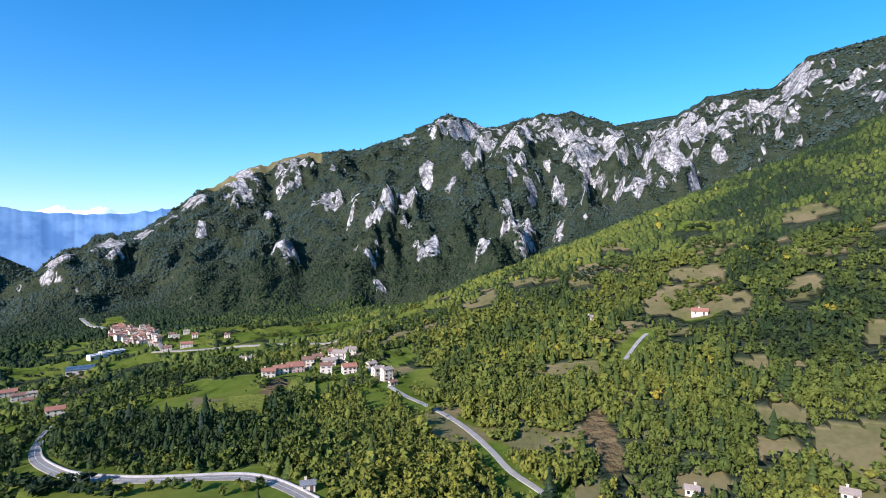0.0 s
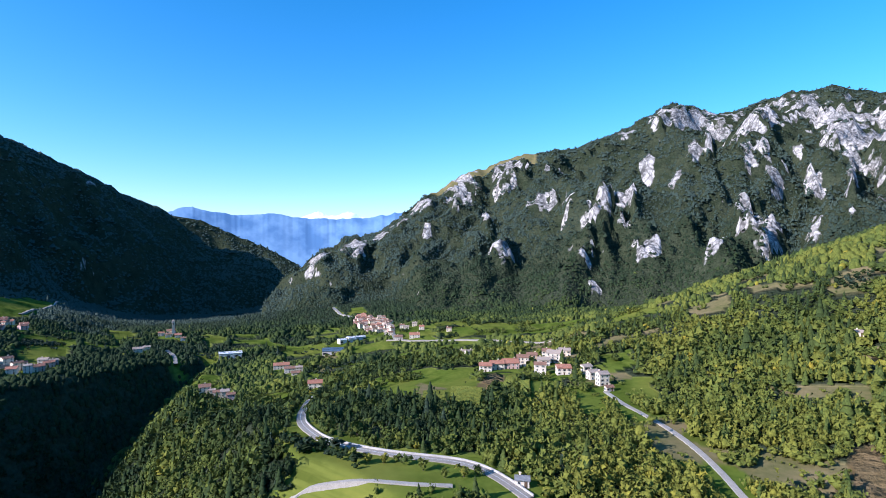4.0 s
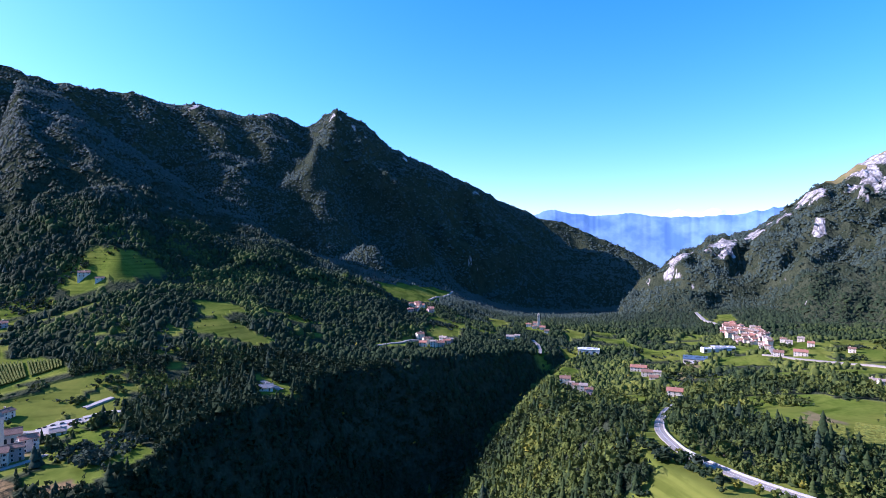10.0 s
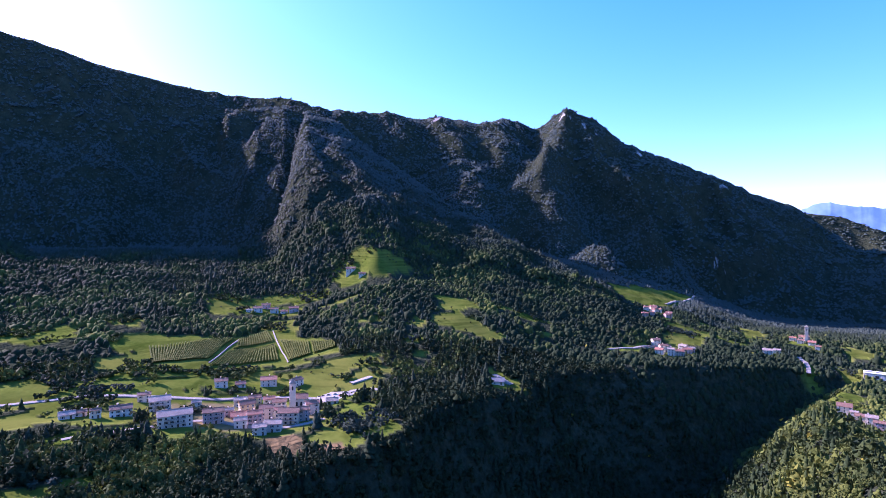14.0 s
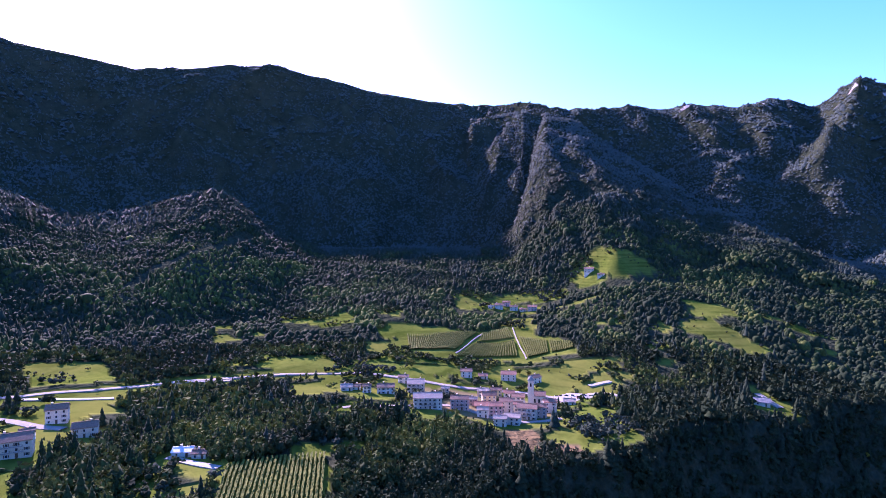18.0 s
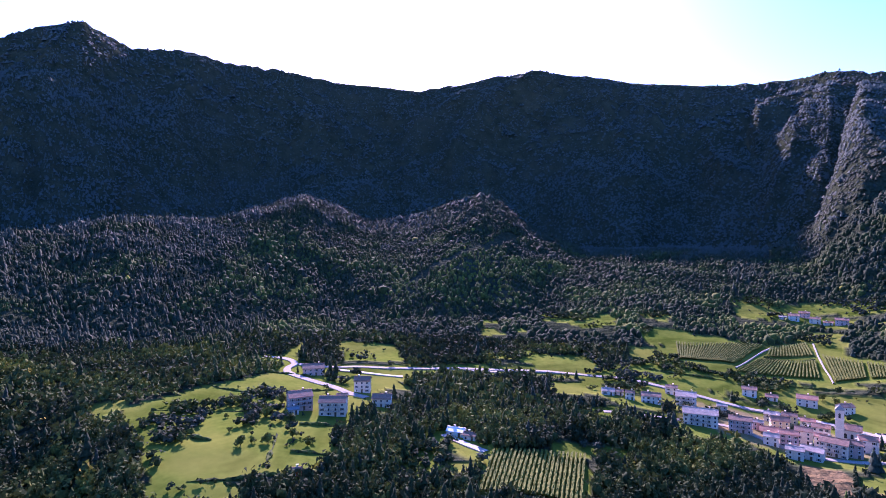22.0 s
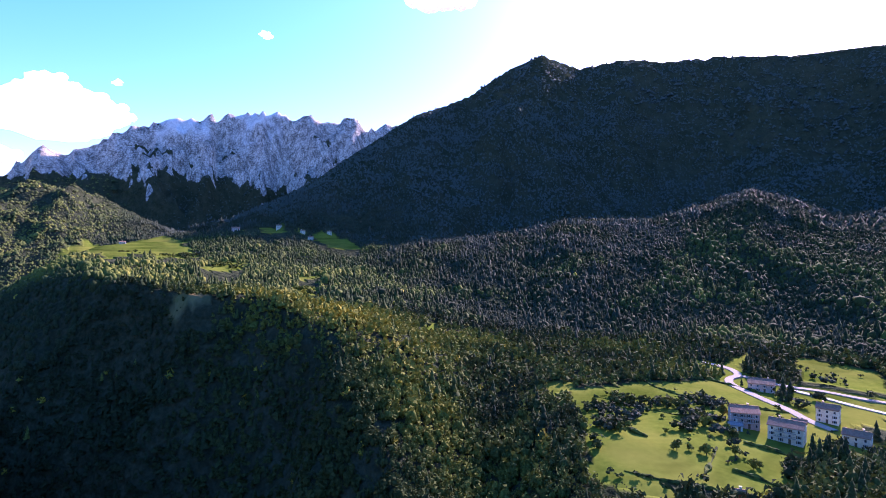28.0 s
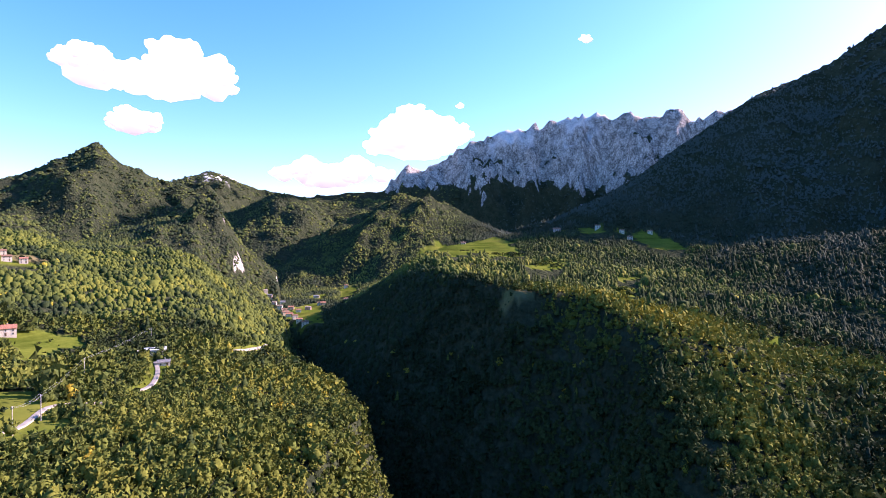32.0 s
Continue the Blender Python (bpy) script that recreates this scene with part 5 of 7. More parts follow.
def tip_crown(gen):
    """A treetop far up a slope: a leaning four-sided point."""
    a = np.arange(4) * math.pi / 2 + gen.uniform(0, 2)
    v = np.concatenate([np.stack([0.45 * np.cos(a), 0.45 * np.sin(a), gen.uniform(0, 0.35, 4)], 1) * gen.uniform(0.75, 1.25, (4, 1)), [(gen.uniform(-0.15, 0.15), gen.uniform(-0.15, 0.15), gen.uniform(0.8, 1.1))]])
    return v, np.array([(0, 1, 4), (1, 2, 4), (2, 3, 4), (3, 0, 4)])


def spruce_crown(gen, tiers=5, sides=8):
    """A conifer: drooping ragged tiers, narrowing to a tip."""
    vs, fs, k = [], [], 0
    for t in range(tiers):
        z0, z1 = 0.1 + 0.85 * t / tiers, min(1.0, 0.1 + 0.85 * (t + 1.75) / tiers)
        a = np.arange(sides) * 2 * math.pi / sides + gen.uniform(0, 2)
        rad = 0.24 * (1 - t / (tiers + 0.4)) * gen.uniform(0.65, 1.3, sides)
        vs.append(np.concatenate([np.stack([rad * np.cos(a), rad * np.sin(a), z0 + gen.uniform(-0.03, 0.03, sides)], 1), [(0, 0, z1)]]))
        fs.append(np.array([(j, (j + 1) % sides, sides) for j in range(sides)]) + k)
        k += sides + 1
    return np.concatenate(vs), np.concatenate(fs)


def scatter(name, label, templates, x, y, z, height, width, tint, mat=MAT_LEAF):
    """Many trees as one mesh of stuff."""
    n = len(x)
    which = rng.integers(0, len(templates), n)
    turn = rng.uniform(0, 2 * math.pi, n)
    verts, faces, tints, base = [], [], [], 0
    for k, (tv, tf) in enumerate(templates):
        s = np.flatnonzero(which == k)
        if not len(s):
            continue
        c, q = np.cos(turn[s])[:, None], np.sin(turn[s])[:, None]
        vx = (tv[None, :, 0] * c - tv[None, :, 1] * q) * width[s][:, None] + x[s][:, None]
        vy = (tv[None, :, 0] * q + tv[None, :, 1] * c) * width[s][:, None] + y[s][:, None]
        vz = tv[None, :, 2] * height[s][:, None] + z[s][:, None]
        verts.append(np.stack([vx, vy, vz], -1).reshape(-1, 3))
        faces.append((tf[None] + (np.arange(len(s)) * len(tv))[:, None, None]).reshape(-1, 3) + base)
        tints.append(np.repeat(tint[s], len(tv)))
        base += len(s) * len(tv)
    me = sheet(name, np.concatenate(verts), np.concatenate(faces), True)
    float_layer(me, "tint", np.concatenate(tints))
    me.materials.append(mat)
    return tagged(new(name, me), label, "trees", kind="stuff")


def clear_of_works(x, y):
    """Places free of roads, houses and open land; trees that would hide these from the camera are left out."""
    ok = np.ones(len(x), bool)
    r = np.hypot(x, y)
    for step in (0.0, 9.0, 18.0, 27.0):
        sx, sy = x * (1 + step / r), y * (1 + step / r)
        for _, width, line in ALL_ROADS:
            reach = width / 2 + (3.5 if step == 0 else 1.0)
            lx, ly = zip(*line)
            near = np.flatnonzero(ok & (sx > min(lx) - 12) & (sx < max(lx) + 12) & (sy > min(ly) - 12) & (sy < max(ly) + 12))
            if len(near) and step < 25:
                ok[near[line_distance(sx[near], sy[near], line) < reach]] = False
        for hx, hy, w, storeys, *_ in ALL_HOUSES:
            near = np.flatnonzero(ok & (abs(sx - hx) < w) & (abs(sy - hy) < w))
            ok[near[np.hypot(sx[near] - hx, sy[near] - hy) < 0.62 * w + (3 if step == 0 else 0)]] = False
    ok &= line_distance(x, y, CUTTING) > 9
    ok &= land_use(x, y).max(0) < 0.5
    for ahead in (7, 20, 34, 58, 84):
        if ahead > 40:
            shelf = (x > 0) & (y < -480) & (r > 480)
            go = np.where(shelf, ahead, 0) / r
        else:
            go = np.where((r > 600) | (ahead < 10), ahead, np.where(r > 330, 0.6 * ahead, 0)) / r
        ok &= land_use(x * (1 + go), y * (1 + go)).max(0) < 0.5
    return ok


def wood_places(r0, r1, count, rock_max=0.5, facing=-0.03, sector=(-41, 250.5), level=1.0):
    """Random places for trees between two distances, on slopes that can be seen."""
    r = np.sqrt(rng.uniform(r0 * r0, r1 * r1, count))
    a = np.radians(rng.uniform(*sector, count))
    x, y = -r * np.sin(a), r * np.cos(a)
    i, j = grid_index(x, y)
    n = GRID_NORMAL[i, j]
    keep = (GRID_ROCK[i, j] < rock_max) & (n[:, 2] < level)
    x, y, n = x[keep], y[keep], n[keep]
    z = land(x, y)
    d = np.sqrt(x * x + y * y + (z - EYE) ** 2)
    ok = (-n[:, 0] * x - n[:, 1] * y - n[:, 2] * (z - EYE)) / d > facing
    x, y, z, i, j = x[ok], y[ok], z[ok], i[keep][ok], j[keep][ok]
    ok = (z + 14 - EYE) / np.hypot(x, y) > GRID_RISE[i, np.maximum(j - 1, 0)]
    x, y, z = x[ok], y[ok], z[ok]
    ok = clear_of_works(x, y)
    return x[ok], y[ok], z[ok]


def wood_tint(x, y):
    """Autumn is further on along the sunny hill than across the gorge; high woods are even, and paler in place of haze.
    """
    r, az = np.hypot(x, y), (np.degrees(np.arctan2(-x, y)) - 150) % 360
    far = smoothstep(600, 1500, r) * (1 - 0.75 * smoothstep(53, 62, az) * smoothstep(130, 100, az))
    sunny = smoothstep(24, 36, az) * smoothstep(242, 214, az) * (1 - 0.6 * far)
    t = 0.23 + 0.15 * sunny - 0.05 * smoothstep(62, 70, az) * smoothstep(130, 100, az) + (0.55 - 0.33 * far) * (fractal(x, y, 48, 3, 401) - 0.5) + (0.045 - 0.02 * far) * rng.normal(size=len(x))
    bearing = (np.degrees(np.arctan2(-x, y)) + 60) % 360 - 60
    # Backlit shelf and spur flank: their shade is put into a darker tint.
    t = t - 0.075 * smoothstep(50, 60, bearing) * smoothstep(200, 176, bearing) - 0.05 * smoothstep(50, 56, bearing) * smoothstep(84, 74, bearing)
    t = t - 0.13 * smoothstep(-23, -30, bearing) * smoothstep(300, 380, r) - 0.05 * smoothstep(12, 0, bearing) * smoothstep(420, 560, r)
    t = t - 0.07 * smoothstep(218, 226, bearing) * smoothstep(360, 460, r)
    # Left bank tint is pulled dark: the gorge's shade put into the leaf colour.
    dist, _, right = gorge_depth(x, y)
    gorge_shade = smoothstep(165, 110, dist) * ~right
    # Knoll trees get a raised, golden tint: sunlight put into the leaf colour.
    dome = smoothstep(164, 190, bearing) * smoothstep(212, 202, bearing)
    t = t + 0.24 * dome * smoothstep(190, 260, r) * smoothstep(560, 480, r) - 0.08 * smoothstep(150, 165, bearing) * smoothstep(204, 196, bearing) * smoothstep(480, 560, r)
    t = t * (1 - gorge_shade) + (0.085 + 0.03 * (fractal(x, y, 30, 2, 405) - 0.5)) * gorge_shade + 0.07 * smoothstep(16, 30, az) * smoothstep(62, 48, az) * smoothstep(560, 460, r)
    rare = rng.random(len(x))
    t = np.where((rare < 0.008 * (0.3 + sunny) * (1 - far)), rng.uniform(0.6, 0.85, len(x)), t)
    # Far tints slide to the pale bluish stop that stands in for haze.
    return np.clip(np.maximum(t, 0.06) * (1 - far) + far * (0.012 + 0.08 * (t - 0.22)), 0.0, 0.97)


def conifer_share(x, y):
    az = (np.degrees(np.arctan2(-x, y)) + 60) % 360 - 60
    base = 0.09 + 0.36 * smoothstep(120, 165, az) * smoothstep(215, 200, az) * smoothstep(470, 600, np.hypot(x, y))
    # A few more dark spruces on the left gorge bank stand in for deep shade.
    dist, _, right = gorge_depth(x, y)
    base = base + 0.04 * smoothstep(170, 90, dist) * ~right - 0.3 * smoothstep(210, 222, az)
    return np.clip(base + 0.6 * (fractal(x, y, 110, 3, 411) - 0.5), 0.02, 0.85)


SINGLE_TREES = []


def plant(r0, r1, count, broad, spruce, h0, h1, fat, label, singles=0, **where):
    x, y, z = wood_places(r0, r1, count, **where)
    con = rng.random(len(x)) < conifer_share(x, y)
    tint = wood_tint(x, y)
    h = rng.uniform(h0, h1, len(x)) * (0.6 + 0.75 * fractal(x, y, 45, 3, 421)) * np.exp(0.2 * rng.normal(size=len(x)))
    if singles:
        # The trees beside the road stand singly; the rest of the wood is one mass.
        alone = np.flatnonzero((x < 0) & (y > 120) & (np.hypot(x, y) < 262))[:singles]
        SINGLE_TREES.extend(zip(x[alone], y[alone], h[alone], tint[alone], con[alone]))
        keep = np.ones(len(x), bool)
        keep[alone] = False
        x, y, z, con, tint, h = x[keep], y[keep], z[keep], con[keep], tint[keep], h[keep]
    b, mat = ~con, MAT_FAR_LEAF if r0 > 1000 else MAT_LEAF
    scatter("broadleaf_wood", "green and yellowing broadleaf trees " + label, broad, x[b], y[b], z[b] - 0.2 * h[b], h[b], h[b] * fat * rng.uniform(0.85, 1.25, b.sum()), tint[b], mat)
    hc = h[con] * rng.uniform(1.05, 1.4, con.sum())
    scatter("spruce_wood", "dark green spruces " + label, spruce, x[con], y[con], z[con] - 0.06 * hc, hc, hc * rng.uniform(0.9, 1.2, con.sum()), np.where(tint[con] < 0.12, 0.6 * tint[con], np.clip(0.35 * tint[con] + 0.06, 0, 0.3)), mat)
    return len(x)


gen = np.random.default_rng(3)
plant(175, 330, 21500, [broad_crown(gen, int(gen.integers(4, 7)), 34, 0.115) for _ in range(9)], [spruce_crown(gen, 5, 7) for _ in range(5)], 4.8, 8.4, 0.82, "on the slopes below the eye", 250)
plant(175, 340, 7000, [broad_crown(gen, 5, 14, 0.18, cheap=True) for _ in range(6)], [spruce_crown(gen, 3, 6) for _ in range(3)], 4.0, 7.0, 0.9, "on the steep gorge side", sector=(206, 230), level=0.62)
plant(330, 560, 42000, [broad_crown(gen, 5, 10, 0.2, cheap=True) for _ in range(9)], [spruce_crown(gen, 3, 6) for _ in range(5)], 4.8, 8.4, 0.82, "round the villages")
plant(560, 1050, 92000, [dome_crown(gen, 4) for _ in range(12)], [spruce_crown(gen, 2, 4) for _ in range(4)], 4.4, 7.6, 0.9, "on the lower slopes")
plant(1050, 1900, 165000, [tip_crown(gen) for _ in range(12)], [spruce_crown(gen, 1, 4) for _ in range(4)], 4.4, 7.2, 1.25, "high on the mountain sides")
plant(1900, 3000, 95000, [tip_crown(gen) for _ in range(8)], [spruce_crown(gen, 1, 4) for _ in range(4)], 6, 9, 1.5, "below the mountain crests")
plant(3000, 4150, 70000, [tip_crown(gen) for _ in range(8)], [spruce_crown(gen, 1, 4) for _ in range(4)], 8, 12, 1.9, "on the farthest hills")


def plant_scrub():
    """Bushes and young trees along the terrace edges of the meadows."""
    r = np.sqrt(rng.uniform(170 ** 2, 900 ** 2, 110000))
    a = np.radians(rng.uniform(-40, 250, 110000))
    x, y = -r * np.sin(a), r * np.cos(a)
    z = land(x, y)
    use = land_use(x, y)
    edge = abs((z / 4.5 + 0.9 * fractal(x, y, 70, 2, 433)) % 1.0 - 0.5) < 0.06
    patch = fractal(x, y, 38, 3, 431)
    shelf = (np.degrees(a) > 92) & (np.degrees(a) < 134)
    clump = patch > np.where(shelf, 0.575, np.where(use[1] > 0.5, 0.535, 0.655))
    ok = (use.max(0) > 0.5) & (use[2] < 0.5) & ((edge & (patch > 0.43)) | clump | (rng.random(len(x)) < 0.008))
    for poly in VINE_LAND:
        ok &= ~inside(x, y, poly)
    for _, width, line in ALL_ROADS:
        near = np.flatnonzero(ok)
        ok[near[line_distance(x[near], y[near], line) < width / 2 + 2]] = False
    for hx, hy, w, *_ in ALL_HOUSES:
        near = np.flatnonzero(ok & (abs(x - hx) < w) & (abs(y - hy) < w))
        ok[near] = False
    x, y, z = x[ok], y[ok], z[ok]
    h = np.where(clump[ok], rng.uniform(2.5, 6.0, len(x)), rng.uniform(1.0, 3.0, len(x)) * rng.uniform(0.7, 1.6, len(x)))
    scatter("meadow_scrub", "low bushes along the terrace edges of meadows", [broad_crown(gen, 4, 14, 0.2) for _ in range(6)], x, y, z - 0.1 * h, h, h * rng.uniform(1.0, 1.6, len(x)), np.clip(wood_tint(x, y) - 0.06, 0.03, 0.6))


VINE_LAND = [poly for kind, poly in ALL_FIELDS if kind == "vine"]
plant_scrub()
# ---- helpers for built things ----
def part(name, bm, mat, parent, label="", at=None):
    """Links a bmesh as one mesh object under a thing or a part."""
    me = bpy.data.meshes.new(name)
    bm.to_mesh(me)
    bm.free()
    me.materials.append(mat)
    return child(name, me, parent, label, at)


def child(name, me, parent, label="", at=None):
    ob = new(name, me)
    ob.parent = parent
    if at is not None:
        ob.matrix_basis = at
    if label:
        tagged(ob, label)
    return ob


def box(bm, x0, x1, y0, y1, z0, z1):
    v = [bm.verts.new(p) for p in ((x0, y0, z0), (x1, y0, z0), (x1, y1, z0), (x0, y1, z0), (x0, y0, z1), (x1, y0, z1), (x1, y1, z1), (x0, y1, z1))]
    for f in ((3, 2, 1, 0), (4, 5, 6, 7), (0, 1, 5, 4), (1, 2, 6, 5), (2, 3, 7, 6), (3, 0, 4, 7)):
        bm.faces.new([v[k] for k in f])


def thing(name, at, label, category, group=""):
    ob = new(name)
    ob.matrix_basis = at
    return tagged(ob, label, category, group)


def lowest(x, y, w):
    k = np.array([-0.45, 0, 0.45]) * w
    gx, gy = np.meshgrid(x + k, y + k)
    z = land(gx.ravel(), gy.ravel())
    return float(z.min()), float(z.mean())


# ---- houses ----
def mesh_of(name, bm, mats, pick=None):
    me = bpy.data.meshes.new(name)
    bm.to_mesh(me)
    bm.free()
    for m in mats:
        me.materials.append(m)
    return me


def surround_mesh():
    """A window's stone surround with its sill, 1.3 m high and open in the middle; it looks towards -y."""
    bm = bmesh.new()
    box(bm, -0.58, -0.45, -0.10, 0.02, -0.72, 0.72)
    box(bm, 0.45, 0.58, -0.10, 0.02, -0.72, 0.72)
    box(bm, -0.45, 0.45, -0.10, 0.02, 0.60, 0.72)
    box(bm, -0.66, 0.66, -0.18, 0.02, -0.80, -0.66)
    return mesh_of("window", bm, [MAT_FRAME])


def pane_mesh():
    bm = bmesh.new()
    box(bm, -0.45, 0.45, -0.05, 0.02, -0.66, 0.60)
    return mesh_of("pane", bm, [MAT_PANE])


def shutter_mesh():
    bm = bmesh.new()
    box(bm, -0.22, 0.22, -0.14, -0.08, -0.66, 0.62)
    for k in range(4):
        box(bm, -0.2, 0.2, -0.16, -0.14, -0.55 + 0.28 * k, -0.40 + 0.28 * k)
    return mesh_of("shutter", bm, [MAT_WOOD])


WINDOW, PANE, SHUTTER = surround_mesh(), pane_mesh(), shutter_mesh()


def gable_walls(w, d, h, rise, foot):
    """House walls with gables on the short sides; the eaves run along x."""
    bm = bmesh.new()
    s = 1 if w >= d else 0
    pts = []
    for x in (-w / 2, w / 2):
        pts.append([bm.verts.new(p) for p in ((x, -d / 2, -foot), (x, d / 2, -foot), (x, d / 2, h), (x, 0, h + rise), (x, -d / 2, h))])
    a, b = pts
    bm.faces.new(a[::-1])
    bm.faces.new(b)
    for i, j in ((0, 1), (1, 2), (2, 3), (3, 4), (4, 0)):
        bm.faces.new((a[i], a[j], b[j], b[i]))
    bmesh.ops.recalc_face_normals(bm, faces=bm.faces)
    return bm


def roof_slabs(w, d, h, rise, over=0.6, thick=0.28):
    bm = bmesh.new()
    x = w / 2 + over * 0.7
    drop = rise / (d / 2) * over
    for sgn in (-1, 1):
        e, r = (sgn * (d / 2 + over), h - drop), (0, h + rise)
        vs = [bm.verts.new(p) for p in ((-x, e[0], e[1]), (x, e[0], e[1]), (x, 0, r[1]), (-x, 0, r[1]),
                                       (-x, e[0], e[1] + thick), (x, e[0], e[1] + thick), (x, 0, r[1] + thick), (-x, 0, r[1] + thick))]
        for f in ((0, 1, 2, 3), (4, 5, 6, 7), (0, 1, 5, 4), (1, 2, 6, 5), (3, 0, 4, 7)):
            bm.faces.new([vs[k] for k in f])
    box(bm, -x, x, -0.16, 0.16, h + rise + thick - 0.1, h + rise + thick + 0.12)
    bmesh.ops.recalc_face_normals(bm, faces=bm.faces)
    return bm


def chimney_stack():
    bm = bmesh.new()
    box(bm, -0.4, 0.4, -0.4, 0.4, -1.2, 1.1)
    box(bm, -0.52, 0.52, -0.52, 0.52, 1.1, 1.25)
    return bm


WALL_WORDS = {"white": "white", "cream": "cream", "ochre": "ochre", "yellow": "yellow", "pink": "pink", "red": "red"}
ROOF_WORDS = {"brown": "a brown tiled roof", "red": "a red tiled roof", "pale": "a pale tiled roof", "grey": "a grey sheet roof", "white": "a white sheet roof"}
STOREY = 2.45
SIZE_WORDS = {1: "low", 2: "two-storey", 3: "three-storey"}


def build_house(x, y, w, storeys, wall, roof, turn, group, place, near):
    """A house whose long side is turned to fit the camera's view, with windows on its front and sides."""
    rr = random.Random(int(x * 7 + y * 13))
    d = min(w * rr.uniform(0.6, 0.85), 11)
    h = STOREY * storeys + 0.4
    rise = d / 2 * rr.uniform(0.38, 0.5)
    low, mean = lowest(x, y, w)
    z = mean - 0.2
    house = thing("house", pose(x, y, z, 0, 0, turn), f"{SIZE_WORDS[storeys]} {WALL_WORDS[wall]} house with {ROOF_WORDS[roof]} {place}", "house", group)
    part("wall", gable_walls(w, d, h, rise, z - low + 1.5), MAT_WALL[wall], house)
    part("roof", roof_slabs(w, d, h, rise), MAT_ROOF[roof], house, ROOF_WORDS[roof][2:])
    part("chimney", chimney_stack(), MAT_WALL["cream"], house, at=pose(w * rr.uniform(-0.3, 0.3), d * 0.14, h + rise * 0.9))
    n = max(2, int(w / (3.0 if near else 3.6)))
    for s in range(storeys):
        for k in range(n):
            at = (-w / 2 + w * (k + 0.5) / n, 1.45 + STOREY * s)
            if s == 0 and k == n // 2:
                bm = bmesh.new()
                box(bm, -0.55, 0.55, -0.08, 0.03, -1.5, 0.75)
                box(bm, -0.68, 0.68, -0.12, 0.03, 0.75, 0.9)
                part("door", bm, MAT_WOOD, house, at=pose(at[0], -d / 2 - 0.01, at[1] - 0.05))
                continue
            win = child("window", WINDOW, house, at=pose(at[0], -d / 2 - 0.01, at[1]))
            child("pane", PANE, win)
            if near and rr.random() < 0.45:
                child("shutter", SHUTTER, win, at=pose(-0.82, 0, 0))
                child("shutter", SHUTTER, win, at=pose(0.82, 0, 0))
        if near:
            for side in (-1, 1):
                for k in range(2):
                    win = child("window", WINDOW, house, at=pose(side * (w / 2 + 0.01), d * (k - 0.5) * 0.45, 1.45 + STOREY * s, 0, 0, 90 * side))
                    child("pane", PANE, win)
    if near and storeys == 3 and w > 11:
        for s in (1, 2):
            bm = bmesh.new()
            box(bm, -w * 0.3, w * 0.3, -1.2, 0, -0.12, 0)
            balcony = part("balcony", bm, MAT_STONE, house, at=pose(0, -d / 2, STOREY * s + 0.45))
            bm = bmesh.new()
            box(bm, -w * 0.3, w * 0.3, -1.2, -1.14, 0.95, 1.03)
            for k in range(int(w * 0.6 / 0.45) + 1):
                xx = -w * 0.3 + 0.45 * k
                box(bm, xx - 0.03, xx + 0.03, -1.19, -1.15, 0, 0.95)
            part("railing", bm, MAT_WOOD, balcony)
    return house


for rows, group, place, near in ((VILLAGE_NORTH, "houses of the hill village", "in the hill village", True), (LONE_NORTH, "scattered houses", "among the fields", False),
                                 (VILLAGE_FAR, "houses of the far village", "in the far village", False), (VILLAGE_FAR_WEST, "houses of the far village", "in the far village", False),
                                 (VILLAGE_FAR_SOUTH, "houses of the far village", "in the far village", False), (VILLAGE_FAR_UPPER, "houses of the far village", "in the far village", False),
                                 (VILLAGE_FAR_EAST, "houses of the far village", "below the mountain", False), (VILLAGE_WEST_UPPER, "houses of the upper hamlet", "in the upper hamlet", False),
                                 (VILLAGE_WEST_LOWER, "houses over the gorge", "above the gorge", False), (VILLAGE_WEST_CHURCH, "houses of the valley floor", "on the valley floor", False),
                                 (CHURCH_VILLAGE, "houses of the church village", "beside the church", True), (CHURCH_VILLAGE_UPPER, "houses above the church village", "above the church village", False),
                                 (HOTELS, "houses round the meadow", "beside the meadow", True), (LONE_SOUTH, "scattered houses", "beside the wood", False),
                                 (VILLAGE_GORGE_HEAD, "houses at the head of the gorge", "in the valley", False), (HAMLET_PLATEAU, "houses on the high meadows", "on high meadows", False)):
    for row in rows:
        build_house(*row, group, place, near)


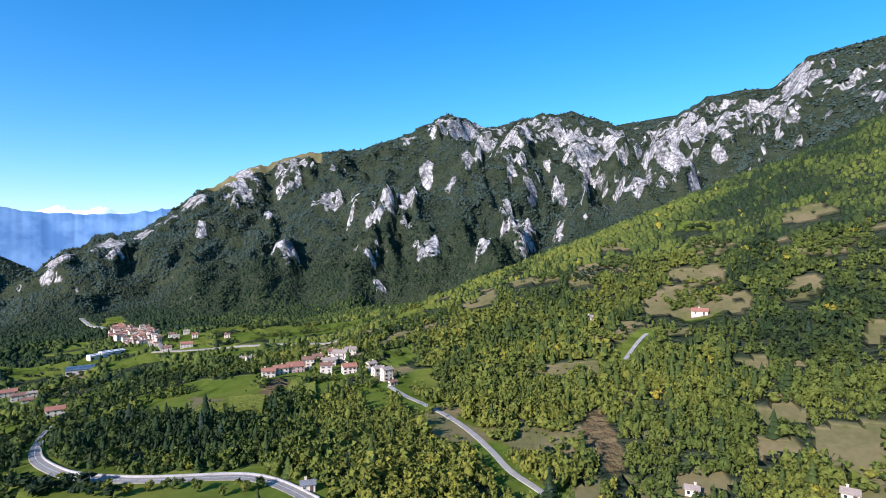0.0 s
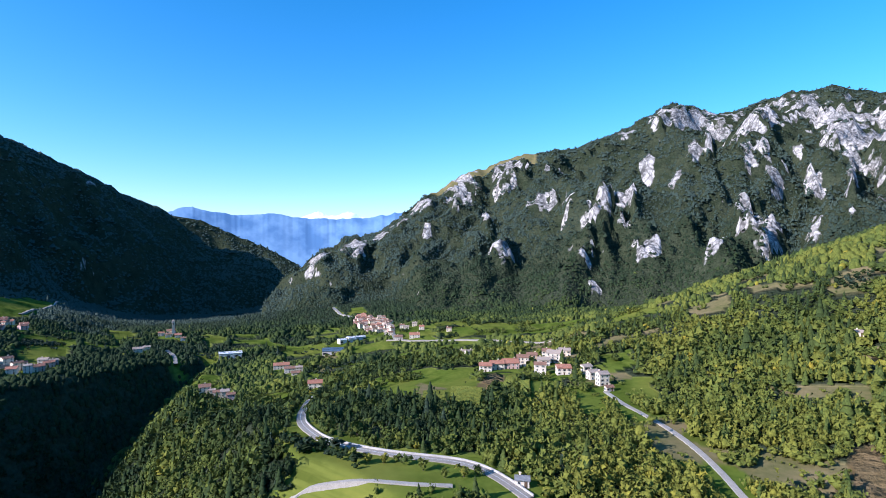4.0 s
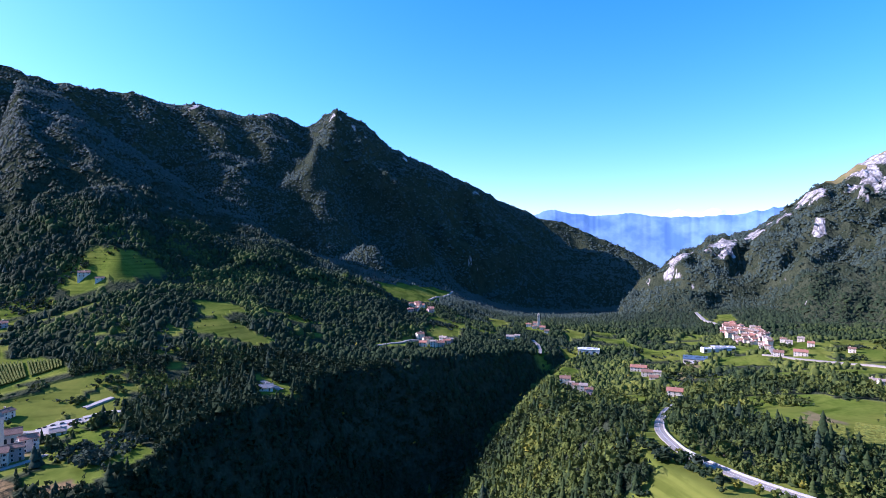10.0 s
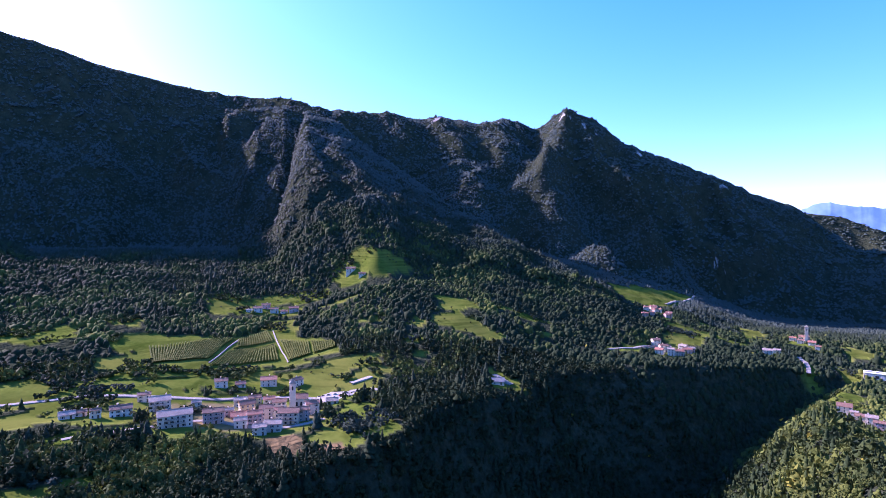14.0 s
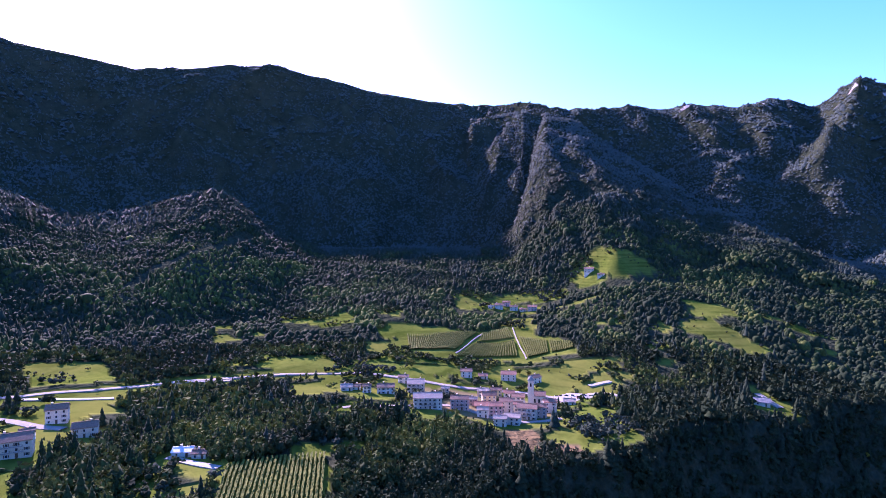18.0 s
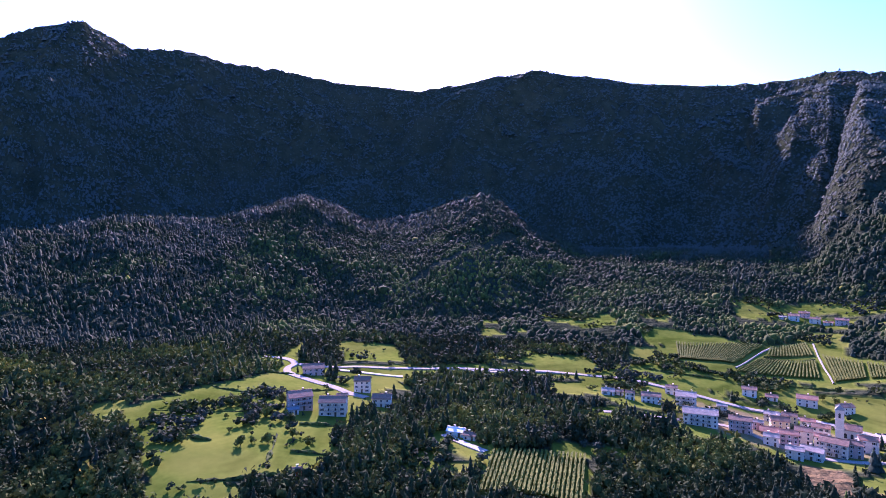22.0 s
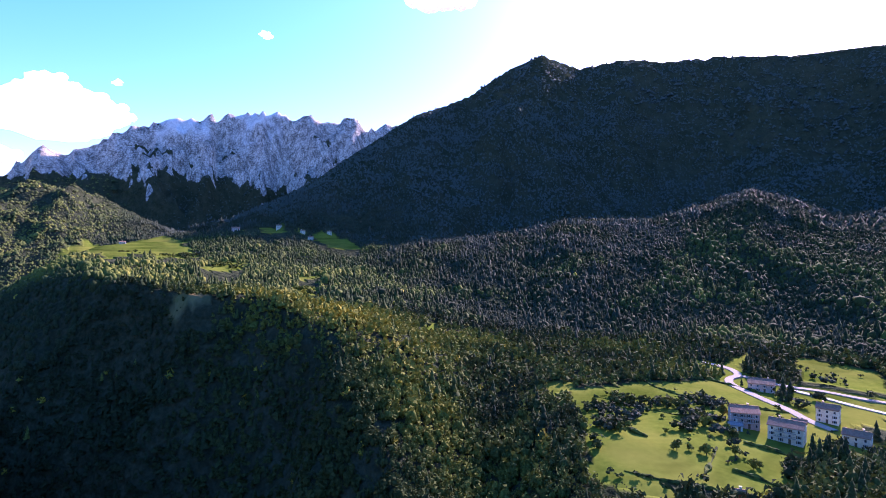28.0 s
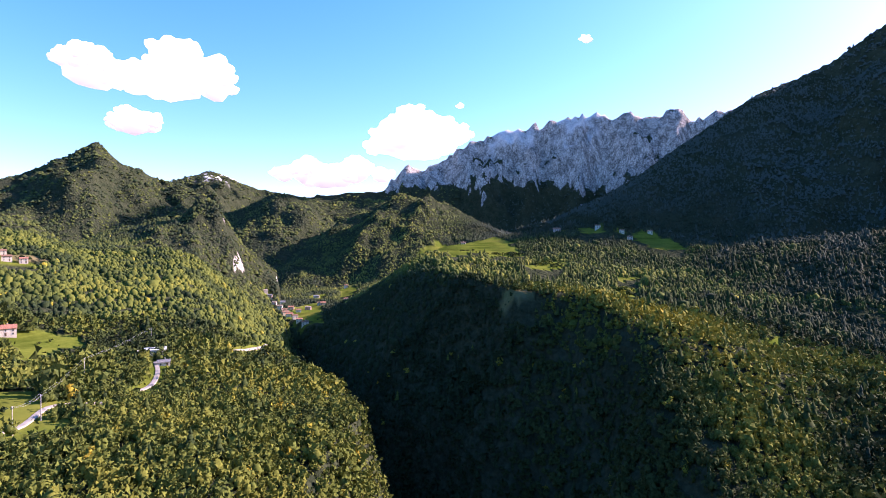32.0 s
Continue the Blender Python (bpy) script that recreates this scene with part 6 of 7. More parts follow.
# ---- churches ----
def build_church(spot, tower_spot, turn, w, d, h, tower_w, tower_h, label):
    x, y = spot
    low, mean = lowest(x, y, w)
    z = mean - 0.3
    church = thing("church", pose(x, y, z, 0, 0, turn), label, "church")
    part("nave", gable_walls(w, d, h, d * 0.24, z - low + 1.5), MAT_WALL["cream"], church)
    part("roof", roof_slabs(w, d, h, d * 0.24, 0.5), MAT_ROOF["brown"], church, "brown tiled nave roof")
    for k in range(4):
        bm = bmesh.new()
        pts = [(-0.7, 0), (0.7, 0), (0.7, 2.2)] + [(0.7 * math.cos(radians(a)), 2.2 + 0.7 * math.sin(radians(a))) for a in range(20, 180, 20)] + [(-0.7, 2.2)]
        front = [bm.verts.new((px, -0.06, pz)) for px, pz in pts]
        bm.faces.new(front)
        bmesh.ops.extrude_face_region(bm, geom=bm.faces[:])
        for v in front:
            v.co.y = 0.05
        part("arched_window", bm, MAT_PANE, church, at=pose(-w / 2 + w * (k + 0.5) / 4, -d / 2 - 0.01, h * 0.45))
    local = Matrix.Rotation(-radians(turn), 4, "Z") @ Vector((tower_spot[0] - x, tower_spot[1] - y, 0))
    tx, ty, t = local.x, min(local.y, -d / 2 - tower_w / 2 + 0.4), tower_w / 2
    bm = bmesh.new()
    box(bm, tx - t, tx + t, ty - t, ty + t, -3, tower_h)
    for zz in (tower_h * 0.45, tower_h * 0.72, tower_h - 0.3):
        box(bm, tx - t - 0.2, tx + t + 0.2, ty - t - 0.2, ty + t + 0.2, zz, zz + 0.35)
    part("tower", bm, MAT_WALL["cream"], church, "tall cream bell tower")
    for sx, sy, turn2 in ((0, -1, 0), (1, 0, 90), (-1, 0, -90), (0, 1, 180)):
        bm = bmesh.new()
        box(bm, -0.55, 0.55, -0.08, 0.05, 0, 2.4)
        box(bm, -0.38, 0.38, -0.08, 0.05, 2.4, 2.8)
        part("belfry_opening", bm, MAT_PANE, church, at=pose(tx + sx * t, ty + sy * t, tower_h * 0.78, 0, 0, turn2))
    bm = bmesh.new()
    base = [bm.verts.new((tx + sx * (t + 0.3), ty + sy * (t + 0.3), tower_h)) for sx, sy in ((-1, -1), (1, -1), (1, 1), (-1, 1))]
    tip = bm.verts.new((tx, ty, tower_h + tower_w * 0.75))
    bm.faces.new(base[::-1])
    for k in range(4):
        bm.faces.new((base[k], base[(k + 1) % 4], tip))
    part("spire", bm, MAT_ROOF["pale"], church, "low pale tower roof")
    return church


build_church(CHURCH_SPOT[0], CHURCH_SPOT[1], 97, 12.5, 9.5, 9.0, 4.2, 21, "cream stone church with a tall bell tower in the village")
build_church(CHAPEL_SPOT[0], CHAPEL_SPOT[1], 50, 14, 9, 8.0, 4.5, 24, "pale church with a slim bell tower on the valley floor")


# ---- halls and sheds ----
def build_hall(spot, turn, w, d, h, wall, roof_mat, bays, label, category):
    x, y = spot
    low, mean = lowest(x, y, w)
    hall = thing("hall", pose(x, y, mean, 0, 0, turn), label, category)
    part("wall", gable_walls(w, d, h, d * 0.07, mean - low + 1.5), MAT_WALL[wall], hall)
    bm = roof_slabs(w, d, h, d * 0.07, 0.5, 0.35)
    part("roof", bm, roof_mat, hall)
    for k in range(bays):
        bm = bmesh.new()
        box(bm, -w / bays * 0.36, w / bays * 0.36, -0.12, 0.05, 0, h * 0.55)
        part("bay_door", bm, MAT_FRAME if k % 2 else MAT_PANE, hall, at=pose(-w / 2 + w * (k + 0.5) / bays, -d / 2 - 0.01, 0.3))
    for k in range(3):
        bm = bmesh.new()
        box(bm, -w * 0.12, w * 0.12, -0.5, 0.5, 0, 0.35)
        part("roof_light", bm, MAT_PANE, hall, at=pose(-w / 3 + w * k / 3, -d * 0.22, h + d * 0.07 * 0.56 + 0.32))
    return hall


build_hall(HALLS[0], 45, 30, 16, 6, "white", MAT_ROOF["white"], 6, "white works hall with a flat sheet roof on the valley floor", "hall")
build_hall(HALL_EAST[0], 236, 18, 11, 4.5, "white", MAT_ROOF["white"], 4, "white farm hall with a pale sheet roof above the gorge", "hall")
for spot, w, d, roof in zip(SHEDS, (36, 26, 28), (26, 12, 12), ("blue", "white", "white")):
    build_hall(spot, 33 + (0 if roof == "blue" else 22), w, d, 5, "white", MAT_GLASSHOUSE if roof == "blue" else MAT_ROOF["white"], 5,
               "long industrial shed with a " + ("blue-grey" if roof == "blue" else "white") + " sheet roof beside the far village", "shed")


# ---- roads ----
def drape(line, step=3.0):
    """Points along a line, rounded at its bends."""
    p = np.array(line, float)
    for _ in range(3):
        q = [p[0]]
        for a, b in zip(p, p[1:]):
            q += [0.75 * a + 0.25 * b, 0.25 * a + 0.75 * b]
        p = np.array(q + [p[-1]])
    s = np.concatenate([[0], np.cumsum(np.hypot(*np.diff(p, axis=0).T))])
    t = np.linspace(0, s[-1], max(3, int(s[-1] / step)))
    p = np.stack([np.interp(t, s, p[:, 0]), np.interp(t, s, p[:, 1])], 1)
    g = np.gradient(p, axis=0)
    g /= np.linalg.norm(g, axis=1)[:, None] + 1e-9
    return p, np.stack([-g[:, 1], g[:, 0]], 1)


def ribbon(name, p, side, offsets, heights, z, mat):
    """A strip with a cross-section, along a draped line."""
    rows = [np.column_stack([p + side * o, z + h]) for o, h in zip(offsets, heights)]
    v = np.stack(rows, 1)
    n, m = v.shape[:2]
    idx = np.arange(n * m).reshape(n, m)
    f = np.stack([idx[:-1, :-1], idx[1:, :-1], idx[1:, 1:], idx[:-1, 1:]], -1).reshape(-1, 4)
    me = sheet(name, v.reshape(-1, 3), f, False)
    me.materials.append(mat)
    return me


def build_road(kind, width, line):
    p, side = drape(line)
    r = np.hypot(p[:, 0], p[:, 1])
    w = width / 2
    z = np.max([land(*(p + side * o).T) for o in (-w, 0, w)], axis=0)
    k = np.ones(5) / 5
    z = np.convolve(np.pad(z, 2, "edge"), k, "valid") + 0.35 + np.clip((r - 350) / 500, 0, 1.2)
    mat = MAT_ASPHALT if kind == "asphalt" else MAT_GRAVEL
    me = ribbon("road", p, side, (-w - 0.3, -w, -w * 0.5, 0, w * 0.5, w, w + 0.3), (-2.8, 0, 0.03, 0.06, 0.03, 0, -2.8), z, mat)
    road = tagged(new("road", me), "pale asphalt road winding over the slope" if kind == "asphalt" else "pale gravel track across the slope", "road", kind="structure")
    if kind == "asphalt" and r.min() < 300:
        # A low masonry wall along the uphill edge, and the centre line.
        out = np.sign(np.mean(np.sum(p * side, 1)))
        for o in (out * (w + 0.25),):
            child("roadside_wall", ribbon("roadside_wall", p, side, (o - 0.25, o - 0.25, o + 0.25, o + 0.25), (-2.5, 0.75, 0.75, -2.5), z, MAT_STONE), road, "pale stone wall along the road")
        child("centre_line", ribbon("centre_line", p, side, (-0.09, 0.09), (0.1, 0.1), z, MAT_LINE), road)
    return road


for row in ALL_ROADS:
    build_road(*row)


def build_paving(poly):
    """The gravel square beside the church."""
    bm = bmesh.new()
    x, y = np.array(poly, float).T
    z = land(x, y)
    top = [bm.verts.new((a, b, float(z.mean()) + 0.4 + 0.3 * (c - float(z.mean())))) for a, b, c in zip(x, y, z)]
    bm.faces.new(top)
    bmesh.ops.recalc_face_normals(bm, faces=bm.faces)
    ext = bmesh.ops.extrude_face_region(bm, geom=bm.faces[:])
    for v in top:
        v.co.z -= 3
    me = mesh_of("pavement", bm, [MAT_GRAVEL])
    return tagged(new("pavement", me), "pale gravel square beside the church", "square", kind="structure")


build_paving(PLAZA)


# ---- vineyards ----
def vine_row(a, b, gen, width=0.9, height=1.9):
    """One trained row of vines: a ragged leafy hedge from a to b."""
    n = max(4, int(np.hypot(*(b - a)) / 1.3))
    t = np.linspace(0, 1, n)
    p = a + (b - a) * t[:, None]
    side = np.array([-(b - a)[1], (b - a)[0]]) / np.hypot(*(b - a))
    z = land(p[:, 0], p[:, 1])
    cols = []
    for o, h in ((-0.5, 0.25), (-0.6, 1.0), (-0.2, 1.0), (0.2, 1.0), (0.6, 0.95), (0.5, 0.25)):
        ww = width * o * gen.uniform(0.65, 1.35, n)
        cols.append(np.column_stack([p + side * ww[:, None], z + height * h * gen.uniform(0.8, 1.15, n)]))
    v = np.stack(cols, 1)
    idx = np.arange(n * 6).reshape(n, 6)
    f = np.stack([idx[:-1, :-1], idx[1:, :-1], idx[1:, 1:], idx[:-1, 1:]], -1).reshape(-1, 4)
    me = sheet("vine_trellis", v.reshape(-1, 3), f, False)
    float_layer(me, "tint", np.repeat(gen.uniform(0.30, 0.46, n), 6))
    me.materials.append(MAT_LEAF)
    return me


def build_vineyard(quad, spacing, label):
    """Rows that run up the slope between the lower and the upper edge."""
    gen = np.random.default_rng(int(abs(quad[0][0])))
    q = np.array(quad, float)
    if np.hypot(*q[0]) > np.hypot(*q[3]):
        q = q[[3, 2, 1, 0]]
    low0, low1, up1, up0 = q
    n = int(max(np.hypot(*(low1 - low0)), np.hypot(*(up1 - up0))) / spacing)
    yard = thing("vineyard", Matrix.Identity(4), label, "vineyard", "vineyards")
    for k in range(n):
        t = (k + 0.5) / n
        child("vine_trellis", vine_row(low0 + (low1 - low0) * t, up0 + (up1 - up0) * t, gen), yard)
    return yard


for quad in (VINE_A, VINE_B, VINE_C, VINE_D, VINE_E):
    build_vineyard(quad, 2.7, "green vineyard in straight rows on the slope above the church")
build_vineyard((VINE_F[1], VINE_F[2], VINE_F[3], VINE_F[0]), 2.2, "large green vineyard in straight rows below the village")
build_vineyard((VINE_G[1], VINE_G[2], VINE_G[3], VINE_G[0]), 2.2, "small green vineyard beside the wood")

for quad in (VINE_H, VINE_I, VINE_J):
    build_vineyard(quad, 3.2, "small terraced vineyard below the hill village")


# ---- cars ----
def car_meshes(paint):
    bm = bmesh.new()
    box(bm, -2.1, 2.1, -0.85, 0.85, 0.3, 0.85)
    body = mesh_of("body", bm, [paint])
    bm = bmesh.new()
    v = [bm.verts.new(p) for p in ((-1.6, -0.8, 0.85), (1.1, -0.8, 0.85), (1.1, 0.8, 0.85), (-1.6, 0.8, 0.85), (-1.2, -0.65, 1.42), (0.5, -0.65, 1.42), (0.5, 0.65, 1.42), (-1.2, 0.65, 1.42))]
    for f in ((4, 5, 6, 7), (0, 1, 5, 4), (1, 2, 6, 5), (2, 3, 7, 6), (3, 0, 4, 7)):
        bm.faces.new([v[k] for k in f])
    cabin = mesh_of("cabin", bm, [MAT_PANE])
    bm = bmesh.new()
    bmesh.ops.create_cone(bm, cap_ends=True, segments=12, radius1=0.33, radius2=0.33, depth=0.2, matrix=Matrix.Rotation(math.pi / 2, 4, "X"))
    return body, cabin, mesh_of("wheel", bm, [MAT_TYRE])


MAT_TYRE = weathered("tyre_rubber", (0.015, 0.015, 0.015), (0.03, 0.03, 0.03), 2.0)
CAR_KINDS = [(word, car_meshes(weathered(word + "_car_paint", c, c, 1.0, rough=0.3))) for word, c in (("white", (0.75, 0.75, 0.75)), ("grey", (0.25, 0.26, 0.28)), ("dark red", (0.25, 0.03, 0.03)))]
for k, (x, y) in enumerate(CAR_SPOTS):
    word, (body, cabin, wheel) = CAR_KINDS[(k * 2) % 3]
    car = thing("car", pose(x, y, ground_z(x, y) + 0.75, 0, 0, 97 + 12 * (k % 3)), word + " car parked on the gravel beside the houses", "car", "parked cars")
    child("body", body, car)
    child("cabin", cabin, car)
    for sx in (-1.3, 1.3):
        for sy in (-0.8, 0.8):
            child("wheel", wheel, car, at=pose(sx, sy, 0.33))


# ---- power line ----
def build_pole(x, y):
    pole = thing("power_pole", pose(x, y, ground_z(x, y)), "thin pale power pole standing in the field", "pole", "power poles")
    bm = bmesh.new()
    bmesh.ops.create_cone(bm, cap_ends=True, segments=10, radius1=0.22, radius2=0.12, depth=12, matrix=Matrix.Translation((0, 0, 5.5)))
    part("mast", bm, MAT_STONE, pole)
    bm = bmesh.new()
    box(bm, -1.3, 1.3, -0.08, 0.08, 10.9, 11.05)
    part("crossarm", bm, MAT_STEEL, pole)
    for k in (-1.2, 0, 1.2):
        bm = bmesh.new()
        bmesh.ops.create_cone(bm, cap_ends=True, segments=8, radius1=0.1, radius2=0.05, depth=0.4, matrix=Matrix.Translation((k, 0, 11.25)))
        part("insulator", bm, MAT_PANE, pole)
    return Vector((x, y, ground_z(x, y) + 11.4))


tops = [build_pole(x, y) for x, y in POLES]
for a, b in zip(tops, tops[1:]):
    for o in (-1.2, 1.2):
        line = []
        for k in range(13):
            t = k / 12
            q = a.lerp(b, t)
            line.append((q.x + o, q.y, q.z - 6 * t * (1 - t)))
        p = np.array(line)
        side = np.array([[0.7, 0.7]] * 13)
        cable = tagged(new("power_cable", ribbon("power_cable", p[:, :2], side, (-0.03, 0.0, 0.03, -0.03), (0.0, 0.05, 0.0, 0.0), p[:, 2], MAT_STEEL)), "thin bright power cable slung between the poles", "cable", "power cables")

# ---- single trees ----
def trunk_mesh(gen):
    """A tapered trunk with a few limbs, for a tree 1 m high."""
    bm = bmesh.new()
    def limb(a, b, r0, r1):
        a, b = Vector(a), Vector(b)
        m = (b - a).to_track_quat("Z", "Y").to_matrix()
        ring = [[bm.verts.new(c + m @ Vector((r * math.cos(t), r * math.sin(t), 0))) for t in np.arange(6) * math.pi / 3] for c, r in ((a, r0), (b, r1))]
        for k in range(6):
            bm.faces.new((ring[0][k], ring[0][(k + 1) % 6], ring[1][(k + 1) % 6], ring[1][k]))
    limb((0, 0, -0.08), (0, 0, 0.3), 0.04, 0.028)
    limb((0, 0, 0.3), (0.02, 0.01, 0.75), 0.028, 0.01)
    for k in range(4):
        t = k * 1.7 + gen.uniform(0, 1)
        limb((0, 0, 0.26 + 0.06 * k), (0.22 * math.cos(t), 0.22 * math.sin(t), 0.5 + 0.07 * k), 0.018, 0.006)
    return mesh_of("trunk", bm, [MAT_BARK])


def crown_mesh(tv, tf, tint):
    me = sheet("crown", tv, tf, False)
    float_layer(me, "tint", np.clip(tint + 0.05 * rng.normal(size=len(tv)), 0, 1))
    me.materials.append(MAT_LEAF)
    return me


TRUNKS = [trunk_mesh(gen) for _ in range(3)]
CROWNS = [crown_mesh(*broad_crown(gen, 6, 110, 0.12), t) for t in (0.25, 0.35, 0.42, 0.5, 0.6, 0.72)]
SPRUCES = [crown_mesh(*spruce_crown(gen, 8, 10), t) for t in (0.03, 0.08, 0.14)]


def build_tree(x, y, h, which, label, group, spruce=False):
    tree = thing("spruce" if spruce else "tree", pose(x, y, ground_z(x, y), 0, 0, (x * 37 + y * 11) % 360) @ Matrix.Diagonal((h, h, h, 1)), label, "tree", group)
    child("trunk", TRUNKS[which % 3], tree)
    child("crown", (SPRUCES if spruce else CROWNS)[which % (3 if spruce else 6)], tree, at=pose(0, 0, -0.04 if spruce else -0.14))
    return tree


for k, (x, y) in enumerate(MEADOW_TREES):
    build_tree(x, y, 2.8 + 4.2 * ((k * 37) % 23) / 22, (k * 5) % 3, "small round broadleaf tree standing alone in the meadow", "meadow trees")
for k, (x, y) in enumerate(MEADOW_TREES_WEST):
    build_tree(x, y, 4 + 4 * ((k * 13) % 11) / 10, k % 4, "broadleaf tree standing in the grass beside the village", "village trees")
for k, (x, y) in enumerate(ROADSIDE_BUSHES):
    build_tree(x, y, 3.2 + 2.4 * ((k * 5) % 7) / 6, (k * 2) % 5, "round green bush in the grass below the road", "roadside bushes")
for k, (x, y, h, tint, con) in enumerate(SINGLE_TREES):
    if con:
        build_tree(x, y, 1.25 * h, k, "dark green spruce on the slope beside the road", "roadside spruces", True)
    else:
        build_tree(x, y, h, int(np.clip((tint - 0.2) / 0.09, 0, 5)), ("yellowing" if tint > 0.6 else "green") + " broadleaf tree on the slope beside the road", "roadside trees")
build_tree(*CEDAR[0], 14, 1, "tall blue-green conifer beside the gravel track", "", True)


# ---- hedges ----
def build_hedge(line, height):
    """A ragged hedge along a terrace edge."""
    gen = np.random.default_rng(int(abs(line[0][0]) + abs(line[0][1])))
    p, side = drape(line, 1.6)
    z = land(p[:, 0], p[:, 1])
    n = len(p)
    gap = np.clip(fractal(p[:, 0], p[:, 1], 9, 2, 611) * 2.2 - 0.3, 0.25, 1.3)
    cols = []
    for o, h in ((-0.6, 0.0), (-0.75, 0.55), (-0.3, 1.0), (0.3, 0.95), (0.75, 0.5), (0.6, 0.0)):
        ww = height * 0.8 * o * gen.uniform(0.6, 1.4, n) * gap
        cols.append(np.column_stack([p + side * ww[:, None], z - 0.1 + height * h * gap * gen.uniform(0.6, 1.35, n)]))
    v = np.stack(cols, 1)
    idx = np.arange(n * 6).reshape(n, 6)
    f = np.stack([idx[:-1, :-1], idx[1:, :-1], idx[1:, 1:], idx[:-1, 1:]], -1).reshape(-1, 4)
    me = sheet("hedge", v.reshape(-1, 3), f, False)
    float_layer(me, "tint", np.repeat(gen.uniform(0.1, 0.4, n), 6))
    me.materials.append(MAT_LEAF)
    return tagged(new("hedge", me), "dark ragged hedge along a terrace edge in the meadow", "hedge", "meadow hedges")


for line in HEDGE_LINES:
    build_hedge(line, 1.5)

# ---- distance and clouds ----
def build_backdrop(crest_rows, name, colours, glow, far, az0, az1, label):
    """A far range at the end of the valley; haze is put into its colour and glow."""
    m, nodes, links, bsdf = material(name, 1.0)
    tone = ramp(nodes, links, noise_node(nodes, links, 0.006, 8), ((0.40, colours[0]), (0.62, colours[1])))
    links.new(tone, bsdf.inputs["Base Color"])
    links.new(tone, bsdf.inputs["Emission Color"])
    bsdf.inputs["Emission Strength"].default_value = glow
    az = np.arange(az0, az1, 0.12)
    rows = sorted(crest_rows)
    el = np.interp(az, [c[0] for c in rows], [c[1] for c in rows])
    crest = far * np.tan(np.radians(el)) + 30 * (fractal(az, 0 * az, 1.4, 5, 501, True) - 0.6)
    cols = []
    for f in np.linspace(0, 1, 26):
        r = far - 500 * (1 - f) + 0 * az
        x, y = -r * np.sin(np.radians(az)), r * np.cos(np.radians(az))
        z = -420 * (1 - f) + crest * f + 22 * min(1, 5 * f, 5 - 5 * f) * (fractal(az + 2 * f, 8 * f - 0.3 * az, 3.2, 3, 505, True) - 0.6)
        cols.append(np.stack([x, y, z + EYE], 1))
    v = np.stack(cols, 1)
    m_ = v.shape[1]
    idx = np.arange(v.shape[0] * m_).reshape(-1, m_)
    f = np.stack([idx[:-1, :-1], idx[:-1, 1:], idx[1:, 1:], idx[1:, :-1]], -1).reshape(-1, 4)
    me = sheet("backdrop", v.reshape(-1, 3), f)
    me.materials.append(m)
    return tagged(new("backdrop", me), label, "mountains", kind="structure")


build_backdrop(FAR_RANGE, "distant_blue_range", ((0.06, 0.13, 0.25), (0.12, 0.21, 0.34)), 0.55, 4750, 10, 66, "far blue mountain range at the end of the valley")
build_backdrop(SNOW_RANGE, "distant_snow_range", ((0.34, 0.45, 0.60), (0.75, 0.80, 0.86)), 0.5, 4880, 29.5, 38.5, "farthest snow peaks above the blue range")


